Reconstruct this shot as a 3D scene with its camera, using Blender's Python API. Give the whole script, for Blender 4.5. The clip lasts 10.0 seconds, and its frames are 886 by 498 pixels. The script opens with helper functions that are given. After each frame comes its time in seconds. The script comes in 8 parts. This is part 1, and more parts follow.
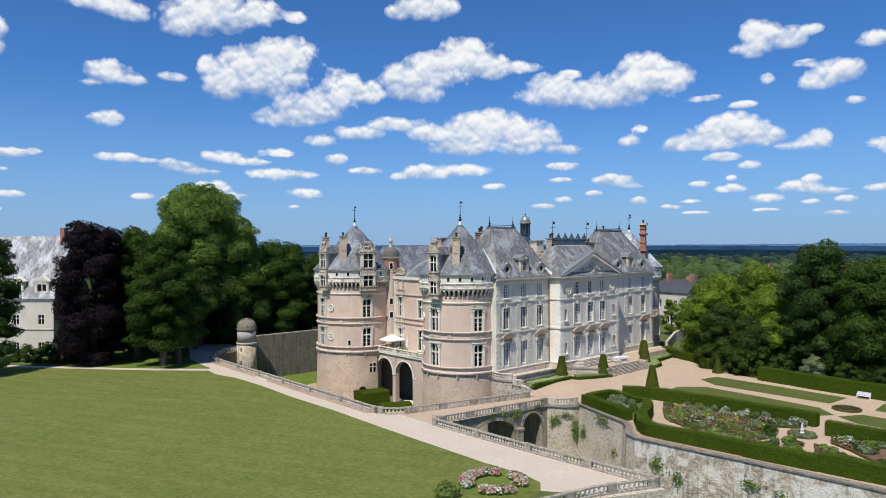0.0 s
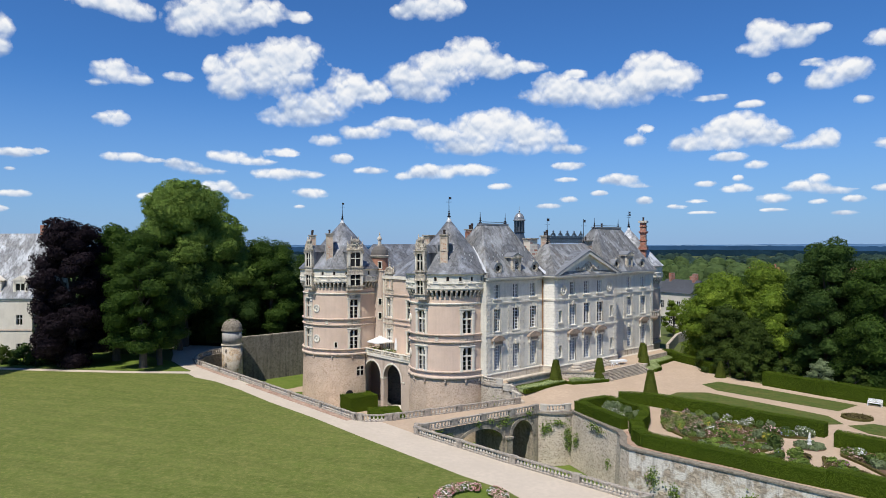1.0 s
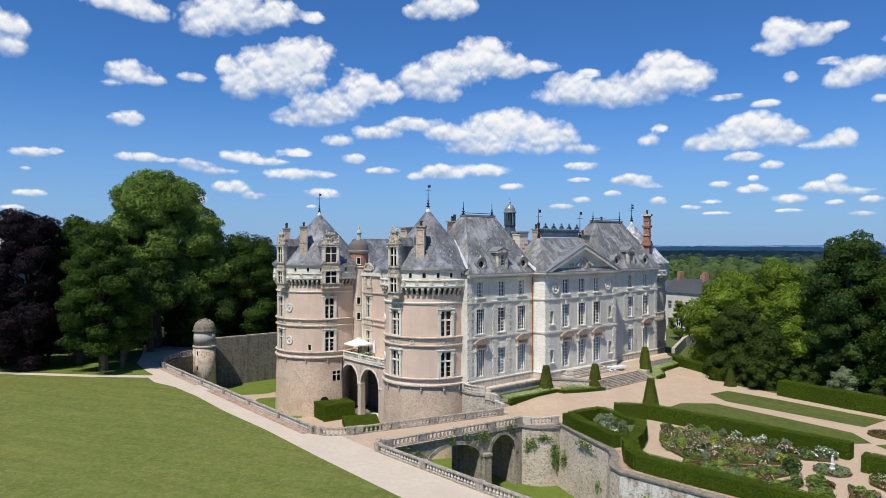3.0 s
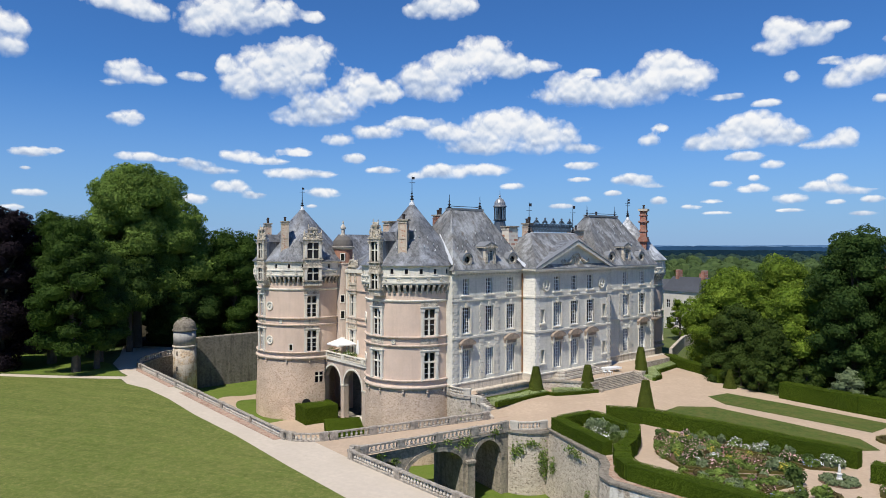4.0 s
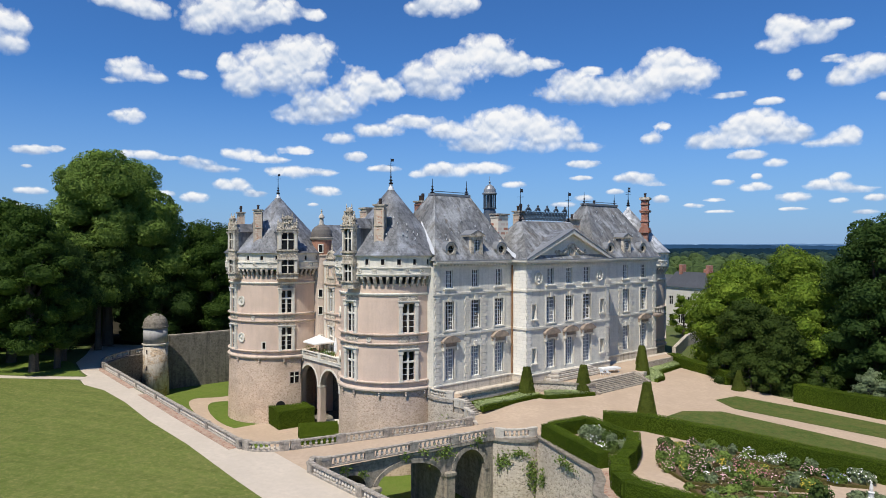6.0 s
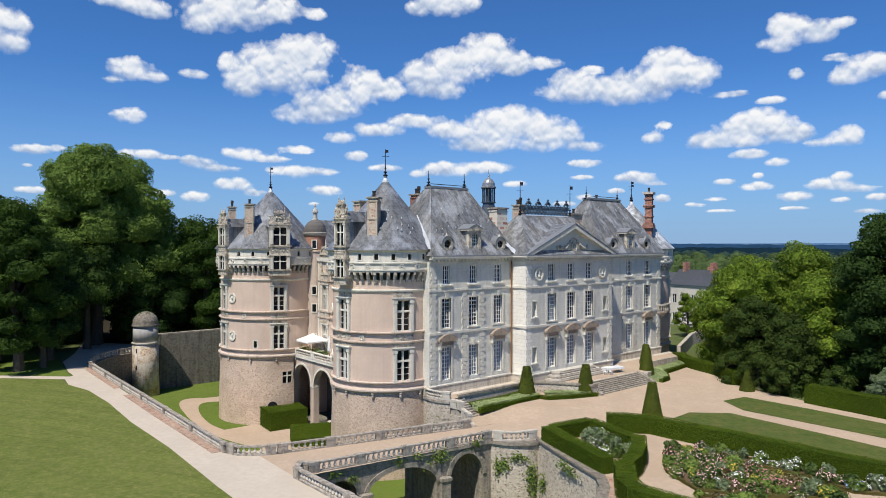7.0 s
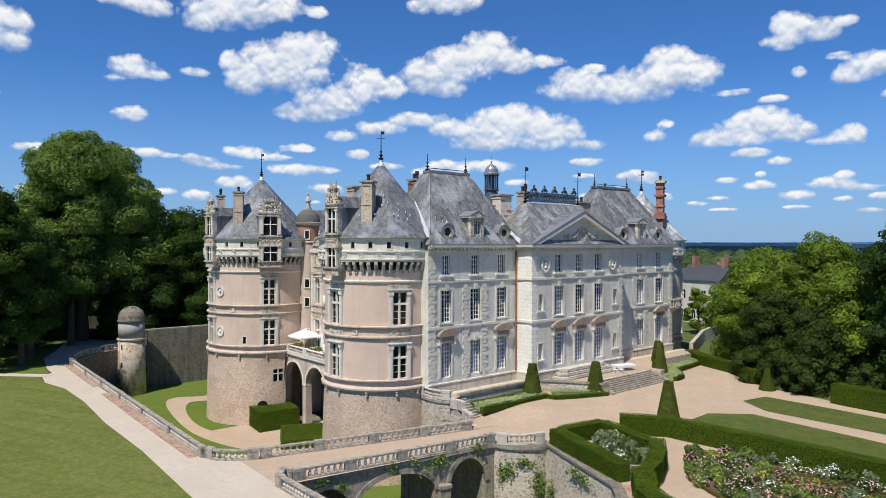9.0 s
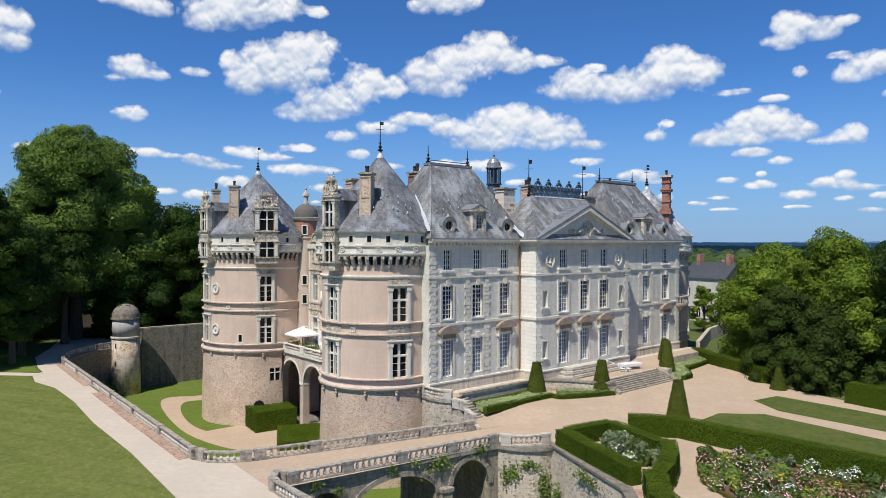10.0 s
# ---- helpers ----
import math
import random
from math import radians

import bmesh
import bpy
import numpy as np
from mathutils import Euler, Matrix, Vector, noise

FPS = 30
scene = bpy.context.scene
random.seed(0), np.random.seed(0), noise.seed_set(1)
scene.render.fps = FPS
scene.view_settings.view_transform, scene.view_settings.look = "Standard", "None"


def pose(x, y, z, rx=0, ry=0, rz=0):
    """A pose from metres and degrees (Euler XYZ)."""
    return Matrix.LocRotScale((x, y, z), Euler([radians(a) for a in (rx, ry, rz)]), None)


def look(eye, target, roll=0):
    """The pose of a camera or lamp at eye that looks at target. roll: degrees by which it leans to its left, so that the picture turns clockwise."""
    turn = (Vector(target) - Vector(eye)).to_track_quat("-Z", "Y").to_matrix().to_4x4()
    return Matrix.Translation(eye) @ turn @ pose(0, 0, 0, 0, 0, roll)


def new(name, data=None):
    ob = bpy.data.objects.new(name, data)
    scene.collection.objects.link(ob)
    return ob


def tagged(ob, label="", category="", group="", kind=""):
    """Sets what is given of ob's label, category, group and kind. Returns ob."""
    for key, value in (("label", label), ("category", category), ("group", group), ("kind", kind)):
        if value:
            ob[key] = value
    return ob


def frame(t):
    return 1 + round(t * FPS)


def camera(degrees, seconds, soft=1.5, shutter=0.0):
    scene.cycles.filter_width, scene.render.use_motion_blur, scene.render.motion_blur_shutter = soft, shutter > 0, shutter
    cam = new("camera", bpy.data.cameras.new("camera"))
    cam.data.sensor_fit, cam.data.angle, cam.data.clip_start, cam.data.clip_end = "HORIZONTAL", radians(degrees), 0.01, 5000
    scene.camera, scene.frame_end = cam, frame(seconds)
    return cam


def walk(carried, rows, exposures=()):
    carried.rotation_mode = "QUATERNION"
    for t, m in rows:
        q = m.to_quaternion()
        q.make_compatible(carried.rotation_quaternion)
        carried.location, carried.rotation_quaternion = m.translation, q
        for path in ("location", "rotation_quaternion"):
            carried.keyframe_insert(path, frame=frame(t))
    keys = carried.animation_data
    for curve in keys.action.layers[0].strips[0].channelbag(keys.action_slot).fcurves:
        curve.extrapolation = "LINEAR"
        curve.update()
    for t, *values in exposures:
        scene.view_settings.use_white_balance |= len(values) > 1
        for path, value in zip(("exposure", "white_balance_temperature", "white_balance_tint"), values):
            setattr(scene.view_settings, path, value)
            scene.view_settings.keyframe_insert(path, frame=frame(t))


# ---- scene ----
cam = camera(66.98, 10.0, soft=0.8)
# seconds, eye x, y, z, yaw, pitch, roll
ROWS = [
    (0.0, 0.00, 0.00, 23.20, 47.76, -0.28, -0.20),
    (0.5, -1.02, 2.86, 23.01, 47.99, -0.28, -0.17),
    (1.0, -2.04, 5.68, 22.82, 48.24, -0.27, -0.14),
    (1.5, -3.11, 8.40, 22.61, 48.57, -0.25, -0.10),
    (2.0, -4.21, 11.05, 22.37, 48.94, -0.23, -0.07),
    (2.5, -5.31, 13.66, 22.10, 49.22, -0.23, -0.04),
    (4.0, -8.60, 21.06, 21.08, 49.36, -0.25, 0.03),
    (4.5, -9.73, 23.09, 20.75, 49.37, -0.27, 0.04),
    (5.0, -10.87, 25.00, 20.43, 49.41, -0.30, 0.05),
    (5.5, -12.00, 26.75, 20.11, 49.48, -0.33, 0.06),
    (7.0, -15.27, 30.83, 19.22, 49.61, -0.41, 0.07),
    (7.5, -16.29, 31.86, 18.94, 49.66, -0.43, 0.09),
    (8.0, -17.30, 32.83, 18.66, 49.69, -0.46, 0.11),
    (8.5, -18.32, 33.71, 18.36, 49.72, -0.49, 0.13),
    (9.0, -19.32, 34.54, 18.04, 49.74, -0.52, 0.12),
    (9.5, -20.27, 35.31, 17.73, 49.75, -0.52, 0.11),
    (10.0, -21.22, 36.04, 17.42, 49.78, -0.52, 0.11),
]
walk(cam, [(t, pose(x, y, z, 90 + pitch, 0, yaw) @ pose(0, 0, 0, 0, 0, roll)) for t, x, y, z, yaw, pitch, roll in ROWS])

# ---- light ----
SUN_AZ, SUN_EL = -67.0, 59.0  # degrees: direction of the sun in plan, from +x towards +y, and its height
world = bpy.data.worlds.new("sky")
scene.world = world
world.use_nodes = True
wn, wl = world.node_tree.nodes, world.node_tree.links
sky = wn.new("ShaderNodeTexSky")
sky.sky_type, sky.sun_disc = "NISHITA", False
sky.sun_elevation, sky.sun_rotation = radians(SUN_EL), radians(90 - SUN_AZ)
sky.altitude, sky.air_density, sky.dust_density, sky.ozone_density = 600, 1.0, 0.0, 8.0
tint = wn.new("ShaderNodeMix")
tint.data_type, tint.blend_type = "RGBA", "MULTIPLY"
tint.inputs[0].default_value = 1.0
tint.inputs[7].default_value = (0.575, 0.965, 1.32, 1)
wl.new(sky.outputs["Color"], tint.inputs[6])
wl.new(tint.outputs[2], wn["Background"].inputs["Color"])
wn["Background"].inputs["Strength"].default_value = 0.084
sun_lamp = new("sun", bpy.data.lights.new("sun", "SUN"))
sun_lamp.data.energy, sun_lamp.data.angle, sun_lamp.data.color = 4.75, radians(0.55), (1.0, 0.95, 0.865)
sd = Vector((math.cos(radians(SUN_AZ)) * math.cos(radians(SUN_EL)), math.sin(radians(SUN_AZ)) * math.cos(radians(SUN_EL)), math.sin(radians(SUN_EL))))
sun_lamp.matrix_world = look(sd * 300, (0, 0, 0))
scene.view_settings.exposure = 0.08


# ---- materials ----
class Nodes:
    """A small builder for one node material."""

    def __init__(self, name):
        self.mat = bpy.data.materials.new(name)
        self.mat.use_nodes = True
        self.t = self.mat.node_tree
        self.bsdf = self.t.nodes["Principled BSDF"]
        self.pos = self.t.nodes.new("ShaderNodeNewGeometry").outputs["Position"]

    def node(self, kind, **sets):
        n = self.t.nodes.new(kind)
        for key, value in sets.items():
            if isinstance(value, bpy.types.NodeSocket):
                self.t.links.new(value, n.inputs[key.replace("_", " ")])
            else:
                n.inputs[key.replace("_", " ")].default_value = value
        return n

    def noise(self, scale, detail=4.0, rough=0.55, vec=None, dist=0.0):
        n = self.node("ShaderNodeTexNoise", Vector=vec or self.pos, Scale=scale, Detail=detail, Roughness=rough, Distortion=dist)
        return n.outputs["Fac"]

    def ramp(self, fac, *stops):
        n = self.t.nodes.new("ShaderNodeValToRGB")
        self.t.links.new(fac, n.inputs["Fac"])
        while len(n.color_ramp.elements) < len(stops):
            n.color_ramp.elements.new(0.5)
        for e, (p, c) in zip(n.color_ramp.elements, stops):
            e.position, e.color = p, (*c, 1) if len(c) == 3 else c
        return n.outputs["Color"]

    def mix(self, fac, a, b, blend="MIX"):
        n = self.t.nodes.new("ShaderNodeMix")
        n.data_type, n.blend_type = "RGBA", blend
        for sock, v in ((n.inputs[0], fac), (n.inputs[6], a), (n.inputs[7], b)):
            if isinstance(v, bpy.types.NodeSocket):
                self.t.links.new(v, sock)
            else:
                sock.default_value = v if not isinstance(v, tuple) else (*v, 1)
        return n.outputs[2]

    def math(self, op, a, b=0.0):
        n = self.t.nodes.new("ShaderNodeMath")
        n.operation = op
        for sock, v in zip(n.inputs, (a, b)):
            if isinstance(v, bpy.types.NodeSocket):
                self.t.links.new(v, sock)
            else:
                sock.default_value = v
        return n.outputs[0]

    def scaled(self, x, y, z):
        n = self.t.nodes.new("ShaderNodeVectorMath")
        n.operation = "MULTIPLY"
        self.t.links.new(self.pos, n.inputs[0])
        n.inputs[1].default_value = (x, y, z)
        return n.outputs[0]

    def wallplane(self):
        """Coordinates on upright walls: run along the wall, height."""
        s = self.t.nodes.new("ShaderNodeSeparateXYZ")
        self.t.links.new(self.pos, s.inputs[0])
        c = self.t.nodes.new("ShaderNodeCombineXYZ")
        self.t.links.new(self.math("ADD", s.outputs[0], s.outputs[1]), c.inputs[0])
        self.t.links.new(s.outputs[2], c.inputs[1])
        return c.outputs[0]

    def bump(self, height, strength=0.3, distance=0.05):
        n = self.node("ShaderNodeBump", Height=height, Strength=strength, Distance=distance)
        self.t.links.new(n.outputs[0], self.bsdf.inputs["Normal"])

    def done(self, color, rough=0.85, metal=0.0, spec=0.3):
        for key, v in (("Base Color", color), ("Roughness", rough), ("Metallic", metal), ("Specular IOR Level", spec)):
            if isinstance(v, bpy.types.NodeSocket):
                self.t.links.new(v, self.bsdf.inputs[key])
            else:
                self.bsdf.inputs[key].default_value = (*v, 1) if isinstance(v, tuple) else v
        return self.mat


def mat_stone(name, base, dark, joints=0.0, course=0.35, block=0.8, streak=0.35, mottle=0.0):
    m = Nodes(name)
    big = m.noise(0.35, 5, 0.6)
    fine = m.noise(6.0, 4, 0.6)
    drip = m.noise(1.0, 5, 0.6, m.scaled(1.6, 1.6, 0.13))
    col = m.mix(m.ramp(big, (0.35, (0, 0, 0)), (0.75, (1, 1, 1))), base, tuple(c * 0.82 for c in base))
    col = m.mix(m.math("MULTIPLY", m.ramp(drip, (0.5, (0, 0, 0)), (0.75, (1, 1, 1))), streak), col, dark)
    col = m.mix(m.math("MULTIPLY", m.ramp(fine, (0.45, (0, 0, 0)), (0.8, (1, 1, 1))), 0.3), col, dark)
    if mottle:
        spot = m.noise(2.2, 5, 0.7, dist=0.5)
        col = m.mix(m.math("MULTIPLY", m.ramp(spot, (0.46, (0, 0, 0)), (0.60, (1, 1, 1))), mottle), col, dark)
    height = fine
    if joints:
        b = m.node("ShaderNodeTexBrick", Vector=m.wallplane(), Scale=1.0, Color1=(1, 1, 1, 1), Color2=(0.86, 0.86, 0.86, 1), Mortar=(0, 0, 0, 1), Mortar_Size=0.012, Brick_Width=block, Row_Height=course)
        col = m.mix(joints, col, b.outputs["Color"], "MULTIPLY")
        height = m.math("ADD", m.math("MULTIPLY", b.outputs["Fac"], -1.0), m.math("MULTIPLY", fine, 0.3))
    m.bump(height, 0.25, 0.04)
    return m.done(col, 0.9)


def mat_rubble(name, a, b, c, mortar, scale=2.6):
    m = Nodes(name)
    warp = m.noise(1.2, 3)
    v = m.node("ShaderNodeTexVoronoi", Vector=m.scaled(1, 1, 1.55), Scale=scale, Randomness=1.0)
    e = m.t.nodes.new("ShaderNodeTexVoronoi")
    e.feature = "DISTANCE_TO_EDGE"
    m.t.links.new(m.scaled(1, 1, 1.55), e.inputs["Vector"])
    e.inputs["Scale"].default_value = scale
    s = m.t.nodes.new("ShaderNodeSeparateColor")
    m.t.links.new(v.outputs["Color"], s.inputs[0])
    col = m.ramp(s.outputs[0], (0.0, a), (0.45, b), (1.0, c))
    joint = m.ramp(e.outputs["Distance"], (0.05, (1, 1, 1)), (0.22, (0, 0, 0)))
    col = m.mix(m.math("MULTIPLY", joint, 0.75), col, mortar)
    col = m.mix(m.math("MULTIPLY", m.ramp(m.noise(0.3, 5, 0.65), (0.45, (0, 0, 0)), (0.7, (1, 1, 1))), 0.45), col, tuple(x * 0.45 for x in b))
    col = m.mix(m.math("MULTIPLY", m.ramp(warp, (0.5, (0, 0, 0)), (0.7, (1, 1, 1))), 0.3), col, mortar)
    m.bump(m.math("ADD", e.outputs["Distance"], m.math("MULTIPLY", m.noise(9, 4), 0.25)), 0.5, 0.08)
    return m.done(col, 0.95)


def mat_plaster(name, pale, bare, drip):
    """Old limewash flaking off rubble, with dark runs of damp."""
    m = Nodes(name)
    v = m.node("ShaderNodeTexVoronoi", Vector=m.scaled(1, 1, 1.6), Scale=3.4, Randomness=1.0)
    s = m.t.nodes.new("ShaderNodeSeparateColor")
    m.t.links.new(v.outputs["Color"], s.inputs[0])
    stones = m.ramp(s.outputs[0], (0.0, tuple(x * 0.6 for x in bare)), (0.5, bare), (1.0, tuple(x * 1.35 for x in bare)))
    flake = m.noise(0.55, 7, 0.68, dist=0.4)
    col = m.mix(m.ramp(flake, (0.44, (0, 0, 0)), (0.54, (1, 1, 1))), stones, pale)
    run = m.noise(1.0, 6, 0.7, m.scaled(1.4, 1.4, 0.16))
    col = m.mix(m.math("MULTIPLY", m.ramp(run, (0.52, (0, 0, 0)), (0.68, (1, 1, 1))), 0.75), col, drip)
    col = m.mix(m.math("MULTIPLY", m.ramp(m.noise(4.0, 4, 0.65), (0.5, (0, 0, 0)), (0.7, (1, 1, 1))), 0.4), col, tuple(x * 0.6 for x in bare))
    m.bump(m.math("ADD", m.noise(3.5, 5, 0.6), m.math("MULTIPLY", v.outputs["Distance"], 0.5)), 0.6, 0.1)
    return m.done(col, 0.95)


def mat_slate(name, base, warm, lichen=0.6, splash=0.5):
    m = Nodes(name)
    b = m.node("ShaderNodeTexBrick", Vector=m.wallplane(), Scale=1.0, Color1=(1, 1, 1, 1), Color2=(0.68, 0.7, 0.72, 1), Mortar=(0.35, 0.35, 0.35, 1), Mortar_Size=0.012, Brick_Width=0.3, Row_Height=0.2)
    pale = m.noise(1.0, 7, 0.68, m.scaled(0.6, 0.6, 0.07))
    dark = m.noise(1.0, 5, 0.65, m.scaled(2.3, 2.3, 0.2), 0.3)
    col = m.mix(m.ramp(m.noise(0.22, 6, 0.65), (0.40, (0, 0, 0)), (0.62, (1, 1, 1))), base, warm)
    col = m.mix(m.math("MULTIPLY", m.ramp(dark, (0.46, (0, 0, 0)), (0.60, (1, 1, 1))), 0.75), col, tuple(x * 0.36 for x in base))
    col = m.mix(m.math("MULTIPLY", m.ramp(pale, (0.47, (0, 0, 0)), (0.63, (1, 1, 1))), 0.8), col, tuple(min(1, x * 2.4) for x in base))
    col = m.mix(m.math("MULTIPLY", m.ramp(m.noise(0.5, 6, 0.72), (0.58, (0, 0, 0)), (0.70, (1, 1, 1))), lichen), col, (0.16, 0.105, 0.06))
    col = m.mix(m.math("MULTIPLY", m.ramp(m.noise(3.0, 4, 0.7, m.scaled(1, 1, 0.35)), (0.66, (0, 0, 0)), (0.72, (1, 1, 1))), splash), col, (0.55, 0.57, 0.60))
    col = m.mix(0.5, col, b.outputs["Color"], "MULTIPLY")
    m.bump(m.math("SUBTRACT", m.noise(5, 3), m.math("MULTIPLY", b.outputs["Fac"], 0.8)), 0.35, 0.03)
    return m.done(col, m.ramp(m.noise(2.0, 3), (0.3, (0.42,) * 3), (0.8, (0.7,) * 3)), spec=0.5)


def mat_plain(name, col, rough=0.8, metal=0.0, vary=0.2, scale=3.0, bump=0.15, spec=0.3):
    m = Nodes(name)
    n = m.noise(scale, 5, 0.6)
    n2 = m.noise(scale * 0.12, 4, 0.6)
    c = m.mix(m.ramp(n, (0.3, (0, 0, 0)), (0.75, (1, 1, 1))), col, tuple(x * (1 - vary) for x in col))
    c = m.mix(m.math("MULTIPLY", m.ramp(n2, (0.4, (0, 0, 0)), (0.7, (1, 1, 1))), 0.8), c, tuple(x * (1 - vary) for x in col))
    m.bump(n, bump, 0.03)
    return m.done(c, rough, metal, spec)


def mat_grass(name, a, b, c, stripes=False):
    m = Nodes(name)
    col = m.mix(m.ramp(m.noise(0.06, 6, 0.65), (0.35, (0, 0, 0)), (0.68, (1, 1, 1))), a, b)
    col = m.mix(m.math("MULTIPLY", m.ramp(m.noise(0.5, 6, 0.7), (0.45, (0, 0, 0)), (0.7, (1, 1, 1))), 0.55), col, c)
    if stripes:
        w = m.t.nodes.new("ShaderNodeTexWave")
        w.inputs["Scale"].default_value, w.inputs["Distortion"].default_value, w.inputs["Detail"].default_value = 0.07, 3.5, 4.0
        r = m.t.nodes.new("ShaderNodeVectorRotate")
        r.rotation_type = "Z_AXIS"
        r.inputs["Angle"].default_value = radians(62)
        m.t.links.new(m.pos, r.inputs["Vector"])
        m.t.links.new(r.outputs[0], w.inputs["Vector"])
        col = m.mix(m.math("MULTIPLY", w.outputs["Fac"], 0.2), col, tuple(x * 0.6 for x in a))
        sc = m.t.nodes.new("ShaderNodeVectorMath")
        sc.operation = "MULTIPLY"
        sc.inputs[1].default_value = (1.0, 0.09, 1.0)
        m.t.links.new(r.outputs[0], sc.inputs[0])
        swath = m.noise(1.1, 6, 0.7, sc.outputs[0])
        col = m.mix(m.math("MULTIPLY", m.ramp(swath, (0.42, (0, 0, 0)), (0.62, (1, 1, 1))), 0.45), col, tuple(x * 0.62 for x in a))
        col = m.mix(m.math("MULTIPLY", m.ramp(m.noise(2.2, 5, 0.75), (0.52, (0, 0, 0)), (0.66, (1, 1, 1))), 0.45), col, tuple(x * 1.25 for x in c))
    col = m.mix(m.math("MULTIPLY", m.ramp(m.noise(1.6, 6, 0.72), (0.48, (0, 0, 0)), (0.66, (1, 1, 1))), 0.5), col, c)
    col = m.mix(m.math("MULTIPLY", m.ramp(m.noise(0.9, 5, 0.7, dist=0.6), (0.5, (0, 0, 0)), (0.66, (1, 1, 1))), 0.4), col, tuple(x * 0.6 for x in a))
    fine = m.noise(14, 5, 0.75)
    col = m.mix(m.math("MULTIPLY", m.ramp(fine, (0.35, (0, 0, 0)), (0.75, (1, 1, 1))), 0.45), col, tuple(x * 0.45 for x in a))
    m.bump(fine, 0.5, 0.06)
    return m.done(col, 0.95, spec=0.15)


def mat_leaf(name, a, b, c):
    """Leaves: each clump takes its own tone, with light passing through a little."""
    m = Nodes(name)
    g = m.t.nodes.new("ShaderNodeNewGeometry")
    o = m.t.nodes.new("ShaderNodeObjectInfo")
    col = m.ramp(g.outputs["Random Per Island"], (0.0, a), (0.55, b), (1.0, c))
    col = m.mix(0.45, col, b)
    col = m.mix(m.math("MULTIPLY", m.ramp(m.noise(0.6, 4, 0.6), (0.45, (0, 0, 0)), (0.68, (1, 1, 1))), 0.5), col, c)
    col = m.mix(m.math("MULTIPLY", m.ramp(m.noise(0.25, 4, 0.6), (0.4, (0, 0, 0)), (0.7, (1, 1, 1))), 0.55), col, tuple(x * 0.6 for x in a))
    col = m.mix(m.math("MULTIPLY", o.outputs["Random"], 0.3), col, b)
    m.done(col, 0.75, spec=0.12)
    tr = m.node("ShaderNodeBsdfTranslucent", Color=col)
    mx = m.t.nodes.new("ShaderNodeMixShader")
    mx.inputs[0].default_value = 0.28
    m.t.links.new(m.bsdf.outputs[0], mx.inputs[1])
    m.t.links.new(tr.outputs[0], mx.inputs[2])
    m.t.links.new(mx.outputs[0], m.t.nodes["Material Output"].inputs["Surface"])
    return m.mat


def mat_brick(name):
    m = Nodes(name)
    b = m.node("ShaderNodeTexBrick", Vector=m.wallplane(), Scale=1.0, Color1=(0.42, 0.11, 0.055, 1), Color2=(0.28, 0.075, 0.04, 1), Mortar=(0.42, 0.36, 0.3, 1), Mortar_Size=0.012, Brick_Width=0.24, Row_Height=0.075)
    col = m.mix(m.math("MULTIPLY", m.ramp(m.noise(1.2, 4), (0.45, (0, 0, 0)), (0.7, (1, 1, 1))), 0.5), b.outputs["Color"], (0.13, 0.07, 0.05))
    m.bump(b.outputs["Fac"], -0.2, 0.02)
    return m.done(col, 0.9)


TUFA = mat_stone("white_tufa_stone", (0.755, 0.73, 0.645), (0.37, 0.355, 0.31), 0.16, 0.38, 0.95, 0.42, mottle=0.16)
PLINTH = mat_stone("stained_plinth_stone", (0.64, 0.57, 0.47), (0.20, 0.165, 0.12), 0.45, 0.42, 1.1, 0.7)
TUFA_TRIM = mat_stone("carved_tufa_stone", (0.76, 0.715, 0.615), (0.31, 0.27, 0.215), 0.0, streak=0.4)
CARVED = mat_stone("lichened_carved_stone", (0.66, 0.59, 0.48), (0.17, 0.135, 0.10), 0.0, streak=0.7, mottle=0.65)
# Whiter tufa: sunlight on the pavilion's left return is put into its colour.
SUNLIT = mat_stone("sunlit_white_stone", (0.90, 0.865, 0.78), (0.60, 0.54, 0.44), 0.3, 0.46, 1.0, 0.2)
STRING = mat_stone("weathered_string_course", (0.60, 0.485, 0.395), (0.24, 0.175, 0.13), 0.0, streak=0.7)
HOOD = mat_stone("weathered_hood_stone", (0.38, 0.30, 0.23), (0.14, 0.115, 0.09), 0.0, mottle=0.4)
PINK = mat_stone("pink_lime_render", (0.69, 0.53, 0.42), (0.44, 0.32, 0.24), 0.0, streak=0.30)
RUBBLE = mat_rubble("pink_rubble_masonry", (0.34, 0.225, 0.155), (0.55, 0.41, 0.305), (0.69, 0.55, 0.43), (0.62, 0.48, 0.37), 5.0)
MOATWALL = mat_rubble("grey_rubble_masonry", (0.20, 0.16, 0.125), (0.46, 0.39, 0.31), (0.66, 0.58, 0.48), (0.56, 0.49, 0.40), 4.2)
# Dark masonry; its tone carries the shade of the loggia and moat corner.
DARKMOAT = mat_rubble("dark_masonry_and_shade", (0.075, 0.065, 0.052), (0.165, 0.145, 0.115), (0.27, 0.24, 0.195), (0.20, 0.18, 0.145), 3.2)
STREAKED = mat_stone("rain_streaked_wall", (0.25, 0.225, 0.185), (0.065, 0.058, 0.046), 0.3, 0.3, 0.6, 0.85, mottle=0.5)
PALEMOAT = mat_plaster("flaking_limewashed_masonry", (0.60, 0.575, 0.52), (0.36, 0.305, 0.235), (0.11, 0.095, 0.078))
COPING = mat_stone("dark_lichened_coping", (0.29, 0.255, 0.205), (0.07, 0.06, 0.048), 0.4, 0.4, 1.1, 0.6, mottle=0.5)
BRIDGE = mat_stone("lichened_bridge_stone", (0.42, 0.365, 0.29), (0.085, 0.078, 0.065), 0.45, 0.42, 1.0, 0.7, mottle=0.45)
